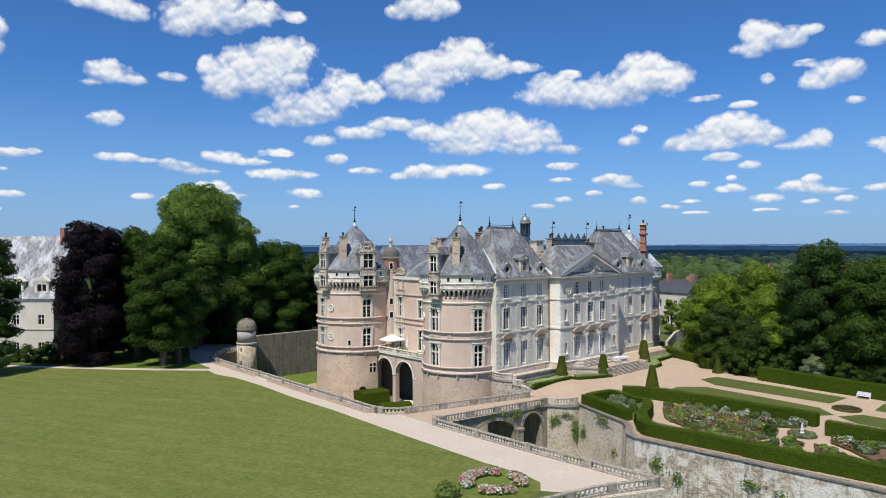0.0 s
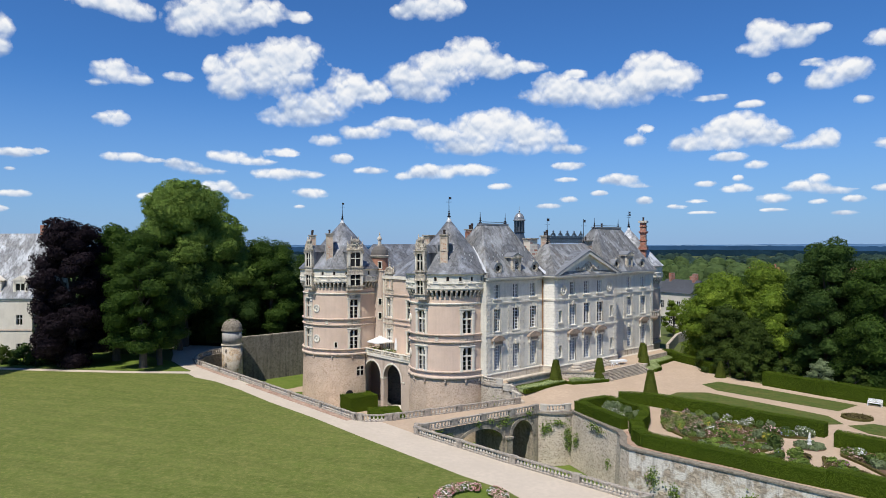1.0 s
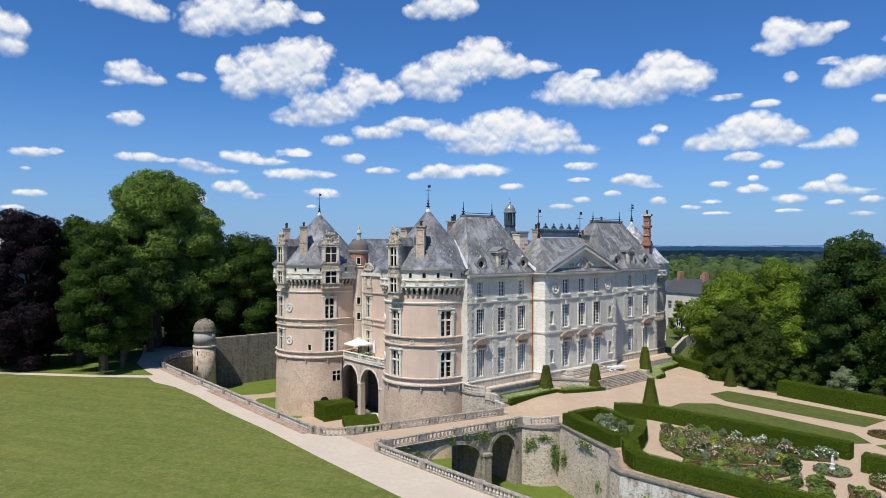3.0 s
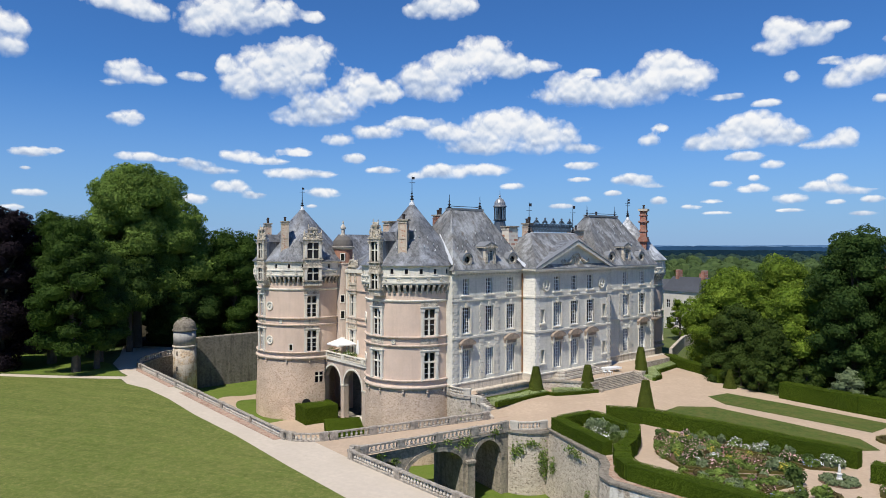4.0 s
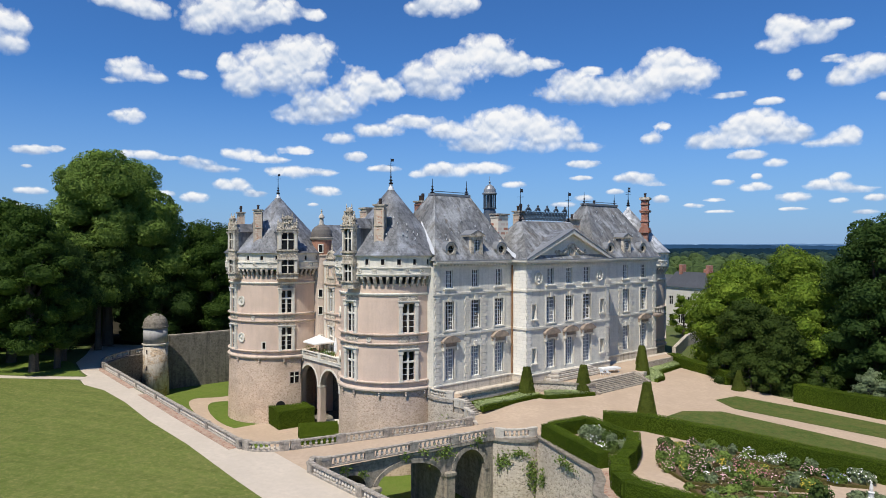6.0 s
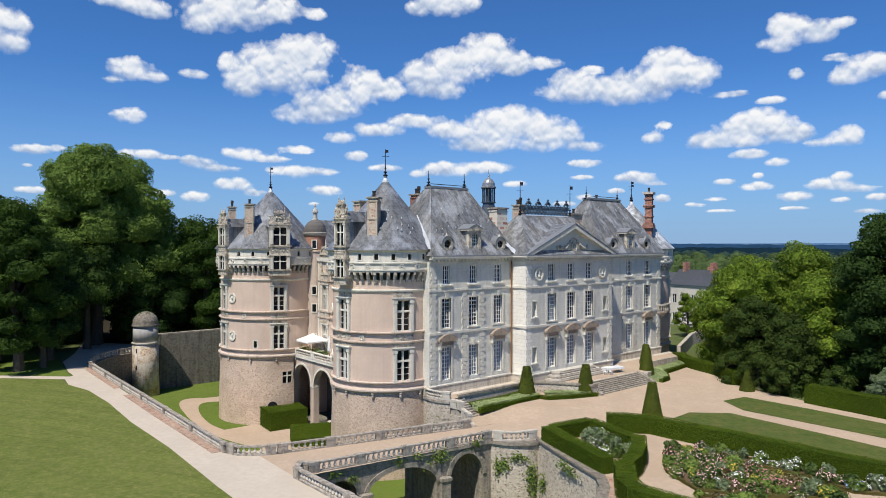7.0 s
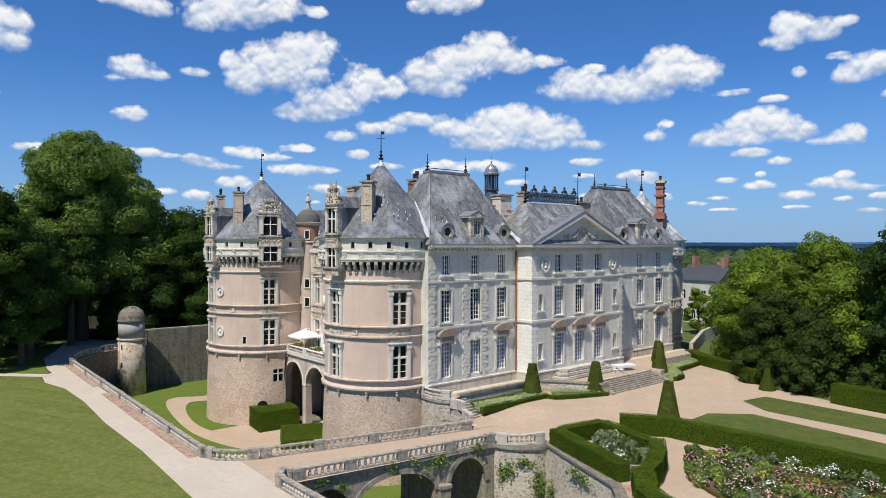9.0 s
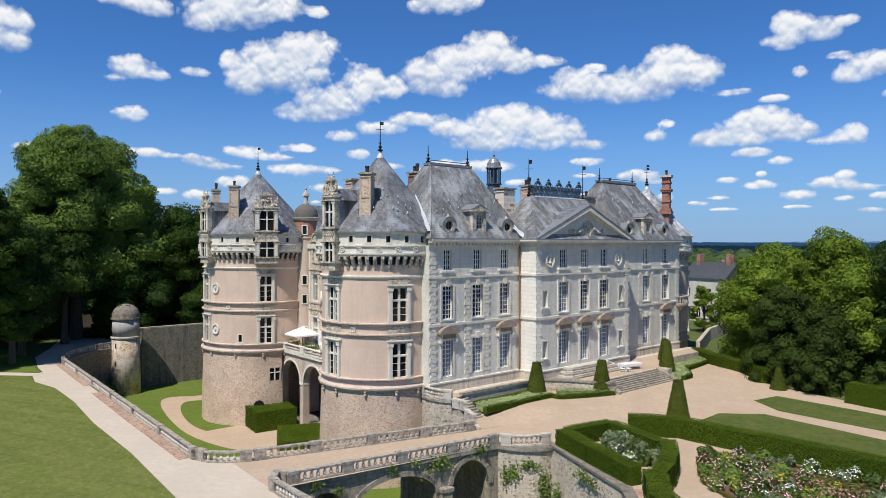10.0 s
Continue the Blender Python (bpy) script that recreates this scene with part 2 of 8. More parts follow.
BALUSTER = mat_stone("weathered_baluster_stone", (0.60, 0.545, 0.46), (0.12, 0.105, 0.09), 0.0, streak=0.55)
RAIL = mat_stone("lichen_dark_rail_stone", (0.44, 0.39, 0.325), (0.085, 0.075, 0.062), 0.0, streak=0.6, mottle=0.5)
SLATE = mat_slate("blue_grey_slate", (0.14, 0.148, 0.162), (0.17, 0.17, 0.172), 0.3, 0.5)
HIPSLATE = mat_slate("pale_streaked_slate", (0.185, 0.188, 0.190), (0.21, 0.20, 0.18), 0.65, 0.6)
ZINC = mat_slate("pale_zinc_and_slate", (0.34, 0.35, 0.36), (0.30, 0.30, 0.30), 0.2, 0.6)
LEAD = mat_plain("lead_flashing", (0.30, 0.31, 0.325), 0.45, 0.3, 0.3, 2.0)
CRESTIRON = mat_plain("blue_grey_painted_iron", (0.13, 0.17, 0.21), 0.45, 0.3, 0.4)
WHITELEAD = mat_plain("white_weathered_lead", (0.66, 0.68, 0.70), 0.5, 0.1, 0.3, 2.0)
DARKLEAD = mat_plain("dark_zinc", (0.12, 0.14, 0.16), 0.45, 0.5, 0.3)
REDBRICK = mat_brick("red_brick")
GRAVEL = mat_plain("pink_gravel", (0.505, 0.385, 0.278), 0.95, 0, 0.2, 2.2, 0.3, 0.1)
ROADGRAVEL = mat_plain("pale_gravel", (0.565, 0.485, 0.39), 0.95, 0, 0.16, 1.7, 0.3, 0.15)
SOIL = mat_plain("bare_soil", (0.20, 0.13, 0.085), 0.95, 0, 0.4, 2.5, 0.5, 0.1)
# Litter tone taken nearly black, so the trees' shade is in the colour.
LITTERSHADE = mat_plain("dark_litter_and_shade", (0.050, 0.042, 0.026), 0.95, 0, 0.5, 1.2, 0.6, 0.05)
GREYPLASTER = mat_stone("grey_old_plaster", (0.40, 0.385, 0.37), (0.22, 0.20, 0.18), 0.0, streak=0.5, mottle=0.3)
TURRETPLASTER = mat_plaster("flaking_brown_plaster", (0.56, 0.50, 0.42), (0.40, 0.30, 0.20), (0.22, 0.17, 0.12))
LAWN = mat_grass("mown_lawn", (0.115, 0.155, 0.028), (0.165, 0.19, 0.045), (0.25, 0.235, 0.08), True)
TURF = mat_grass("green_turf", (0.105, 0.165, 0.022), (0.14, 0.19, 0.032), (0.17, 0.19, 0.05))
GARDENTURF = mat_grass("garden_turf", (0.062, 0.102, 0.019), (0.094, 0.123, 0.028), (0.185, 0.145, 0.055))
FIELDS = mat_grass("far_fields", (0.10, 0.13, 0.04), (0.14, 0.15, 0.05), (0.06, 0.09, 0.03))
HEDGE = mat_leaf("clipped_box_leaves", (0.060, 0.102, 0.008), (0.092, 0.140, 0.011), (0.135, 0.185, 0.018))
YEW = mat_leaf("clipped_yew_leaves", (0.065, 0.092, 0.014), (0.105, 0.13, 0.02), (0.15, 0.178, 0.03))
PALEHEDGE = mat_leaf("silvery_border_leaves", (0.27, 0.33, 0.13), (0.38, 0.45, 0.20), (0.50, 0.57, 0.30))
LEAF_LIME = mat_leaf("lime_leaves", (0.014, 0.034, 0.007), (0.042, 0.082, 0.012), (0.10, 0.165, 0.026))
LEAF_PLANE = mat_leaf("plane_tree_leaves", (0.05, 0.095, 0.016), (0.135, 0.215, 0.038), (0.28, 0.37, 0.085))
LEAF_DARK = mat_leaf("dark_oak_leaves", (0.015, 0.036, 0.009), (0.040, 0.078, 0.016), (0.085, 0.14, 0.030))
LEAF_YEW = mat_leaf("old_yew_needles", (0.024, 0.044, 0.009), (0.050, 0.082, 0.014), (0.092, 0.132, 0.024))
# Hedge core darker than its leaves: shade in the gaps is painted in.
HEDGECORE = mat_plain("shade_dark_hedge_core", (0.052, 0.086, 0.008), 0.95, 0, 0.3, 5.0, 0.6, 0.05)
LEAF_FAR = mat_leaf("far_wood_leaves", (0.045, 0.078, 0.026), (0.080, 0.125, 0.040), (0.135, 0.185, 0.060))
# The blue of distant haze is put into these leaf tones.
LEAF_FARTHER = mat_leaf("haze_blue_wood_leaves", (0.020, 0.042, 0.036), (0.034, 0.066, 0.050), (0.058, 0.096, 0.066))
LEAF_BRIGHT = mat_leaf("bright_green_leaves", (0.03, 0.062, 0.009), (0.14, 0.22, 0.022), (0.33, 0.42, 0.05))
LEAF_PURPLE = mat_leaf("copper_beech_leaves", (0.010, 0.007, 0.010), (0.017, 0.011, 0.015), (0.030, 0.019, 0.024))
BARK = mat_plain("bark", (0.12, 0.10, 0.08), 0.95, 0, 0.4, 4, 0.6)
WHITE = mat_plain("white_paint", (0.78, 0.78, 0.76), 0.5, 0, 0.08, 4)
CANVAS = mat_plain("white_canvas", (0.82, 0.81, 0.78), 0.9, 0, 0.06, 3)
IRON = mat_plain("dark_iron", (0.035, 0.035, 0.04), 0.5, 0.6, 0.3)
POT = mat_plain("soot_dark_clay", (0.06, 0.045, 0.04), 0.9, 0, 0.4)
WOODBROWN = mat_plain("brown_door_wood", (0.13, 0.07, 0.04), 0.6, 0, 0.3)
RUST = mat_plain("rust_stained_lead", (0.38, 0.19, 0.08), 0.8, 0, 0.5, 2)
CURTAIN = mat_plain("curtained_window_glass", (0.20, 0.235, 0.29), 0.12, 0, 0.4, 1.5, 0.0, 0.6)
GLASS = Nodes("dark_window_glass")
GLASS = GLASS.done((0.008, 0.009, 0.011), 0.05, 0, 0.4)
STATUE = mat_plain("white_statue_stone", (0.72, 0.70, 0.65), 0.8, 0, 0.2)
COB = mat_rubble("brick_edging_rubble", (0.25, 0.11, 0.07), (0.36, 0.20, 0.13), (0.46, 0.34, 0.25), (0.42, 0.33, 0.26), 3.2)


# ---- builders ----
OFFSET = {}


class Geo:
    """Collects faces of one mesh, in world metres."""

    def __init__(self):
        self.v, self.f = [], []

    def add(self, verts, faces):
        n = len(self.v)
        self.v += [tuple(p) for p in verts]
        self.f += [tuple(i + n for i in q) for q in faces]
        return self

    def box(self, x0, x1, y0, y1, z0, z1, m=None):
        p = [(x0, y0, z0), (x1, y0, z0), (x1, y1, z0), (x0, y1, z0), (x0, y0, z1), (x1, y0, z1), (x1, y1, z1), (x0, y1, z1)]
        if m is not None:
            p = [m @ Vector(q) for q in p]
        return self.add(p, [(0, 3, 2, 1), (4, 5, 6, 7), (0, 1, 5, 4), (1, 2, 6, 5), (2, 3, 7, 6), (3, 0, 4, 7)])

    def prism(self, poly, z0, z1, m=None):
        """An upright prism over a counter-clockwise outline."""
        n = len(poly)
        p = [(x, y, z0) for x, y in poly] + [(x, y, z1) for x, y in poly]
        if m is not None:
            p = [m @ Vector(q) for q in p]
        return self.add(p, [tuple(range(n - 1, -1, -1)), tuple(range(n, 2 * n))] + [(i, (i + 1) % n, n + (i + 1) % n, n + i) for i in range(n)])

    def extrude(self, poly, y0, y1, m):
        """A prism over an outline in the local x, z plane, between two depths."""
        n = len(poly)
        p = [m @ Vector((x, y0, z)) for x, z in poly] + [m @ Vector((x, y1, z)) for x, z in poly]
        return self.add(p, [tuple(range(n)), tuple(range(2 * n - 1, n - 1, -1))] + [(i, n + i, n + (i + 1) % n, (i + 1) % n) for i in range(n)])

    def lathe(self, profile, n=24, at=(0, 0, 0), a0=0.0, a1=360.0, squash=1.0):
        """A turned shape: profile of (radius, height) from below upwards."""
        full = abs(a1 - a0 - 360) < 1e-6
        k = n if full else n + 1
        vs = []
        for r, z in profile:
            for i in range(k):
                a = radians(a0 + (a1 - a0) * i / n)
                vs.append((at[0] + r * math.cos(a), at[1] + squash * r * math.sin(a), at[2] + z))
        fs = []
        for j in range(len(profile) - 1):
            for i in range(n):
                i2 = (i + 1) % k
                fs.append((j * k + i, j * k + i2, (j + 1) * k + i2, (j + 1) * k + i))
        if full and profile[0][0] > 1e-4:
            fs.append(tuple(range(k - 1, -1, -1)))
        if full and profile[-1][0] > 1e-4:
            fs.append(tuple((len(profile) - 1) * k + i for i in range(k)))
        return self.add(vs, fs)

    def tube(self, pts, radii, n=7):
        """A tapered round bar along points."""
        vs, fs = [], []
        for i, p in enumerate(pts):
            p = Vector(p)
            d = (Vector(pts[min(i + 1, len(pts) - 1)]) - Vector(pts[max(i - 1, 0)])).normalized()
            s = d.orthogonal().normalized()
            u = d.cross(s)
            for j in range(n):
                a = 2 * math.pi * j / n
                vs.append(p + radii[i] * (math.cos(a) * s + math.sin(a) * u))
        for i in range(len(pts) - 1):
            for j in range(n):
                j2 = (j + 1) % n
                fs.append((i * n + j, i * n + j2, (i + 1) * n + j2, (i + 1) * n + j))
        fs.append(tuple(range(n - 1, -1, -1)))
        fs.append(tuple((len(pts) - 1) * n + j for j in range(n)))
        return self.add(vs, fs)

    def shell(self, place, us, zs, holes, depth):
        """A wall skin on a grid, with reveals in its holes. place(u, z, inward) gives a point; holes are (u0, u1, z0, z1)."""
        us = sorted(set(us) | {h[0] for h in holes} | {h[1] for h in holes})
        zs = sorted(set(zs) | {h[2] for h in holes} | {h[3] for h in holes})
        idx = {}

        def vid(i, j):
            if (i, j) not in idx:
                idx[i, j] = len(self.v)
                self.v.append(tuple(place(us[i], zs[j], 0.0)))
            return idx[i, j]

        for i in range(len(us) - 1):
            for j in range(len(zs) - 1):
                uc, zc = (us[i] + us[i + 1]) / 2, (zs[j] + zs[j + 1]) / 2
                if any(h[0] < uc < h[1] and h[2] < zc < h[3] for h in holes):
                    continue
                self.f.append((vid(i, j), vid(i + 1, j), vid(i + 1, j + 1), vid(i, j + 1)))
        for u0, u1, z0, z1 in holes:
            o = [place(u, z, 0.0) for u, z in ((u0, z0), (u1, z0), (u1, z1), (u0, z1))]
            b = [place(u, z, depth) for u, z in ((u0, z0), (u1, z0), (u1, z1), (u0, z1))]
            self.add(o + b, [(0, 4, 5, 1), (1, 5, 6, 2), (2, 6, 7, 3), (3, 7, 4, 0), (4, 7, 6, 5)])
        return self.weld()

    def weld(self):
        """Join corners that lie at one place."""
        seen, new_v, to = {}, [], []
        for p in self.v:
            key = tuple(round(c, 3) for c in p)
            if key not in seen:
                seen[key] = len(new_v)
                new_v.append(p)
            to.append(seen[key])
        self.v, self.f = new_v, [tuple(to[i] for i in q) for q in self.f]
        return self

    def frame_ring(self, x0, x1, z0, z1, f, y0, y1, m=None):
        """A rectangular frame of bars f wide, in one piece."""
        p = []
        for y in (y0, y1):
            p += [(x0, y, z0), (x1, y, z0), (x1, y, z1), (x0, y, z1), (x0 + f, y, z0 + f), (x1 - f, y, z0 + f), (x1 - f, y, z1 - f), (x0 + f, y, z1 - f)]
        if m is not None:
            p = [m @ Vector(q) for q in p]
        fs = []
        for i in range(4):
            j = (i + 1) % 4
            fs += [(i, j, 4 + j, 4 + i), (8 + j, 8 + i, 12 + i, 12 + j), (j, i, 8 + i, 8 + j), (4 + i, 4 + j, 12 + j, 12 + i)]
        return self.add(p, fs)

    def annulus(self, r0, r1, y0, y1, m, n=20, s=1.0):
        """A flat ring in one piece, facing along local y; s stretches its height."""
        p = []
        for r, y in ((r0, y0), (r1, y0), (r1, y1), (r0, y1)):
            p += [m @ Vector((r * math.cos(2 * math.pi * i / n), y, s * r * math.sin(2 * math.pi * i / n))) for i in range(n)]
        fs = []
        for k in range(4):
            for i in range(n):
                j = (i + 1) % n
                fs.append((k * n + i, k * n + j, (k + 1) % 4 * n + j, (k + 1) % 4 * n + i))
        return self.add(p, fs)

    def mesh(self, name, shift=(0, 0, 0), smooth=False):
        me = bpy.data.meshes.new(name)
        s = Vector(shift)
        me.from_pydata([tuple(Vector(p) - s) for p in self.v], [], self.f)
        if smooth:
            me.polygons.foreach_set("use_smooth", [True] * len(me.polygons))
        me.update()
        return me


def thing(name, at, label, category, group="", kind=""):
    ob = new(name)
    ob.location = at
    ob.empty_display_size = 0.3
    OFFSET[ob.name] = Vector(at)
    return tagged(ob, label, category, group, kind)


def part(name, geo, mat, parent=None, label="", smooth=False):
    """One mesh under a thing or a part, or standing alone; world metres."""
    shift = OFFSET.get(parent.name, Vector()) if parent else Vector()
    me = geo.mesh(name, shift, smooth)
    me.materials.append(mat)
    ob = new(name, me)
    if parent:
        ob.parent = parent
        OFFSET[ob.name] = shift
    return tagged(ob, label)


def piece(name, me, m, parent):
    """One of many alike pieces that share a mesh."""
    ob = new(name, me)
    ob.parent = parent
    ob.matrix_basis = Matrix.Translation(-OFFSET.get(parent.name, Vector())) @ m
    OFFSET[ob.name] = Vector()
    return ob


def structure(name, geo, mat, label="", smooth=False):
    ob = part(name, geo, mat, None, label, smooth)
    return tagged(ob, kind="structure")


def facing(x, y, z, ang):
    """A frame on a wall whose outward normal points to ang degrees: local x to the viewer's right, y into the wall, z up."""
    a = radians(ang)
    return Matrix(((-math.sin(a), -math.cos(a), 0, x), (math.cos(a), -math.sin(a), 0, y), (0, 0, 1, z), (0, 0, 0, 1)))


def arc(cx, cy, r, a0, a1, n):
    return [(cx + r * math.cos(radians(a0 + (a1 - a0) * i / n)), cy + r * math.sin(radians(a0 + (a1 - a0) * i / n))) for i in range(n + 1)]



# ---- ground, moat, bridge ----
MOAT = -7.3


def sheet(outline, z, holes=()):
    """A flat sheet over an outline, with holes, as one triangulated mesh."""
    bm = bmesh.new()
    for loop in (outline, *holes):
        vs = [bm.verts.new((x, y, z)) for x, y in loop]
        for i in range(len(vs)):
            bm.edges.new((vs[i], vs[(i + 1) % len(vs)]))
    bmesh.ops.triangle_fill(bm, use_beauty=True, edges=bm.edges[:], normal=(0, 0, 1))
    for f in bm.faces:
        if f.normal.z < 0:
            f.normal_flip()
    g = Geo()
    bm.verts.index_update()
    g.add([v.co[:] for v in bm.verts], [tuple(v.index for v in f.verts) for f in bm.faces])
    bm.free()
    return g


def rounded(loop, times=2):
    """A closed outline with its corners cut round."""
    for _ in range(times):
        out = []
        for (ax, ay), (bx, by) in zip(loop, loop[1:] + loop[:1]):
            out += [(0.75 * ax + 0.25 * bx, 0.75 * ay + 0.25 * by), (0.25 * ax + 0.75 * bx, 0.25 * ay + 0.75 * by)]
        loop = out
    return loop


def offset_line(pts, d):
    """The line moved to its left by d."""
    out = []
    for i, p in enumerate(pts):
        a = Vector(pts[max(i - 1, 0)])
        b = Vector(pts[min(i + 1, len(pts) - 1)])
        t = (b - a).normalized()
        out.append((p[0] - t.y * d, p[1] + t.x * d))
    return out


def run_wall(pts, left, right, z0, z1, batter=0.0):
    """A thick wall along a line; batter pushes the foot out to the right."""
    g = Geo()
    a, b, c = offset_line(pts, left), offset_line(pts, -right), offset_line(pts, -right - batter)
    n = len(pts)
    vs = [(x, y, z0) for x, y in a] + [(x, y, z0) for x, y in c] + [(x, y, z1) for x, y in a] + [(x, y, z1) for x, y in b]
    fs = []
    for i in range(n - 1):
        fs += [(n + i, n + i + 1, 3 * n + i + 1, 3 * n + i), (i + 1, i, 2 * n + i, 2 * n + i + 1), (2 * n + i, 3 * n + i, 3 * n + i + 1, 2 * n + i + 1)]
    fs += [(0, n, 3 * n, 2 * n), (2 * n - 1, n - 1, 3 * n - 1, 4 * n - 1)]
    return g.add(vs, fs)


CURVE = arc(-128.5, 69.5, 13.2, 268, 186, 10)  # the rounded corner of the moat
SOUTH_L = [(-75.0, 55.4), (-92, 55.7), (-110, 56.0), (-128.5, 56.3)]
SOUTH_R = [(-65.0, 57.3), (-50, 57.6), (-33.4, 58.5)]
EAST_EDGE = [(-33.4, 58.5), (-36.2, 52.0), (-38.0, 44.0), (-20, 10), (10, -30), (90, -60)]
GARDEN_EDGE = [(-59.2, 80.4), (-54, 78.2), (-49.0, 76.2), (-47.4, 74.6), (-46.6, 73.2), (-45.6, 71.8), (-44.0, 71.0), (-32, 71.9), (-18.4, 72.7), (10, 74), (90, 77)]
hole = SOUTH_L[:1] + SOUTH_L[1:] + CURVE[1:] + [(-141.7, 150), (-112, 150), (-112, 88), (-76, 88), (-75, 82.5), (-67.5, 81.5), (-62.0, 79.5)] + GARDEN_EDGE + [(90, -60)] + EAST_EDGE[-2::-1] + SOUTH_R[-2::-1]
rim = [(-60 + 4700 * math.cos(2 * math.pi * i / 64), 60 + 4700 * math.sin(2 * math.pi * i / 64)) for i in range(64)]
structure("ground", sheet(rim, 0.0, [hole]), FIELDS)
structure("moat_floor", sheet([(-150, 40), (-150, 160), (-60, 160), (-60, 95), (95, 95), (95, -70), (-45, -70), (-45, 45)], MOAT), TURF)

lawn_edge = [(-122.5, 50.9), (-117.6, 51.0), (-112, 52.2), (-103, 52.4), (-92, 51.9), (-80, 52.0), (-67, 51.5), (-50, 51.2), (-44.6, 51.5), (-42.0, 50.9), (-40.6, 49.2), (-40.2, 46.5), (-41, 42), (-25, 10), (5, -35)]
structure("lawn", sheet(lawn_edge + [(-60, -160), (-190, -60), (-158, 20.5), (-141, 34.2), (-130, 43.6)], 0.03), LAWN)
road = [(-160, 62), (-146, 57.5), (-138, 54.2), (-128, 53.0), (-124.5, 53.0), (-122.8, 51.5)] + lawn_edge[1:11] + [(-39.2, 50.2), (-36.6, 52.0), (-33.8, 58.1), (-50, 57.3), (-65, 57.0), (-66.2, 60.5), (-72.2, 60.0), (-74.0, 57.6), (-75.0, 55.2), (-110, 55.7), (-128.3, 56.0), (-136, 58.8), (-142, 64), (-143, 70), (-150, 70)]
structure("drive", sheet(road, 0.015), ROADGRAVEL)
structure("lawn_path", run_wall([(-122.6, 52.3), (-130.5, 44.2), (-141.5, 34.8), (-158, 21.5), (-190, 5)], 0.9, 0.9, -0.1, 0.035), ROADGRAVEL)
structure("verge_lawn", sheet([(-124, 52.6), (-128, 52.7), (-138, 53.8), (-150, 52), (-172, 38), (-160, 23.5), (-142, 36.5), (-131.5, 45.2)], 0.02), TURF)
structure("brick_edging", run_wall([(-75.6, 54.75), (-92, 54.9), (-106, 55.2)], 0.35, 0.75, -0.1, 0.06), COB)
structure("brick_edging", run_wall([(-111, 55.4), (-128, 55.7), (-137.5, 58.5)], 0.35, 0.65, -0.1, 0.06), COB)

# Dark sheet standing in for the deep shade under the trees.
structure("woodland_floor", sheet([(-143.4, 70.5), (-150, 70.4), (-160, 62.4), (-173, 38.5), (-190, 8), (-260, 20), (-260, 170), (-143.4, 170)], 0.012), LITTERSHADE)

# retaining walls of the moat
structure("moat_wall_south", run_wall(SOUTH_L[::-1], 0.7, 0.0, MOAT - 0.2, 0.0), MOATWALL)
# The corner wall's dark stone paints the shade lying on it.
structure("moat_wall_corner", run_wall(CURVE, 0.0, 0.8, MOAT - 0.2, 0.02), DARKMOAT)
structure("moat_wall_west", run_wall([(-141.7, 160), (-141.7, 100), (-141.7, 70.5)], 0.06, 0.9, MOAT - 0.2, 2.6, 0.0), STREAKED)
structure("west_wall_coping", run_wall([(-141.7, 160), (-141.7, 70.2)], 0.0, 1.0, 2.6, 2.8), BRIDGE)
structure("moat_wall_bridgefoot", run_wall(SOUTH_R[::-1], 0.0, 0.7, MOAT - 0.2, 0.0), MOATWALL)
structure("moat_wall_east", run_wall(EAST_EDGE[::-1], 0.0, 0.6, MOAT - 0.2, -0.02), MOATWALL)
structure("garden_wall", run_wall(GARDEN_EDGE[:7], 0.9, 0.0, MOAT - 0.2, -0.05, 0.5), MOATWALL)
structure("garden_wall", run_wall(GARDEN_EDGE[6:], 0.9, 0.0, MOAT - 0.2, -0.05, 0.5), PALEMOAT)
structure("garden_wall_coping", run_wall(GARDEN_EDGE, 0.75, 0.14, -0.05, 0.14), COPING)
structure("garden_wall_brick", run_wall(GARDEN_EDGE[2:8], 1.6, -0.75, -0.2, 0.10), COB)
structure("moat_path", sheet(rounded([(-130, 79), (-128.6, 75.5), (-131.3, 71.6), (-128.6, 69.2), (-118, 67.2), (-107, 66.2), (-97, 68.5), (-97, 71), (-107, 69.0), (-112, 68.3), (-120, 69.6), (-125.4, 71.6), (-126.4, 73.4), (-124, 77.0), (-123.0, 81), (-126, 84)], 2), MOAT + 0.02), GRAVEL)
structure("moat_court", sheet([(-108, 68.6), (-92, 69), (-90, 78.9), (-108, 78.9)], MOAT + 0.015), GRAVEL)
# Floor darkened in its colour for the gloom under the arches.
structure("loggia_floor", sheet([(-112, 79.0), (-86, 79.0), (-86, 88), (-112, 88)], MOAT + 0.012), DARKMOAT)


def baluster_mesh():
    g = Geo().box(-0.125, 0.125, -0.125, 0.125, 0, 0.07)
    g.lathe([(0.06, 0.07), (0.085, 0.11), (0.15, 0.22), (0.155, 0.28), (0.10, 0.41), (0.06, 0.50), (0.09, 0.53), (0.06, 0.57)], 8)
    g.box(-0.115, 0.115, -0.115, 0.115, 0.57, 0.63)
    me = g.mesh("baluster")
    me.materials.append(BALUSTER)
    return me


BAL = baluster_mesh()


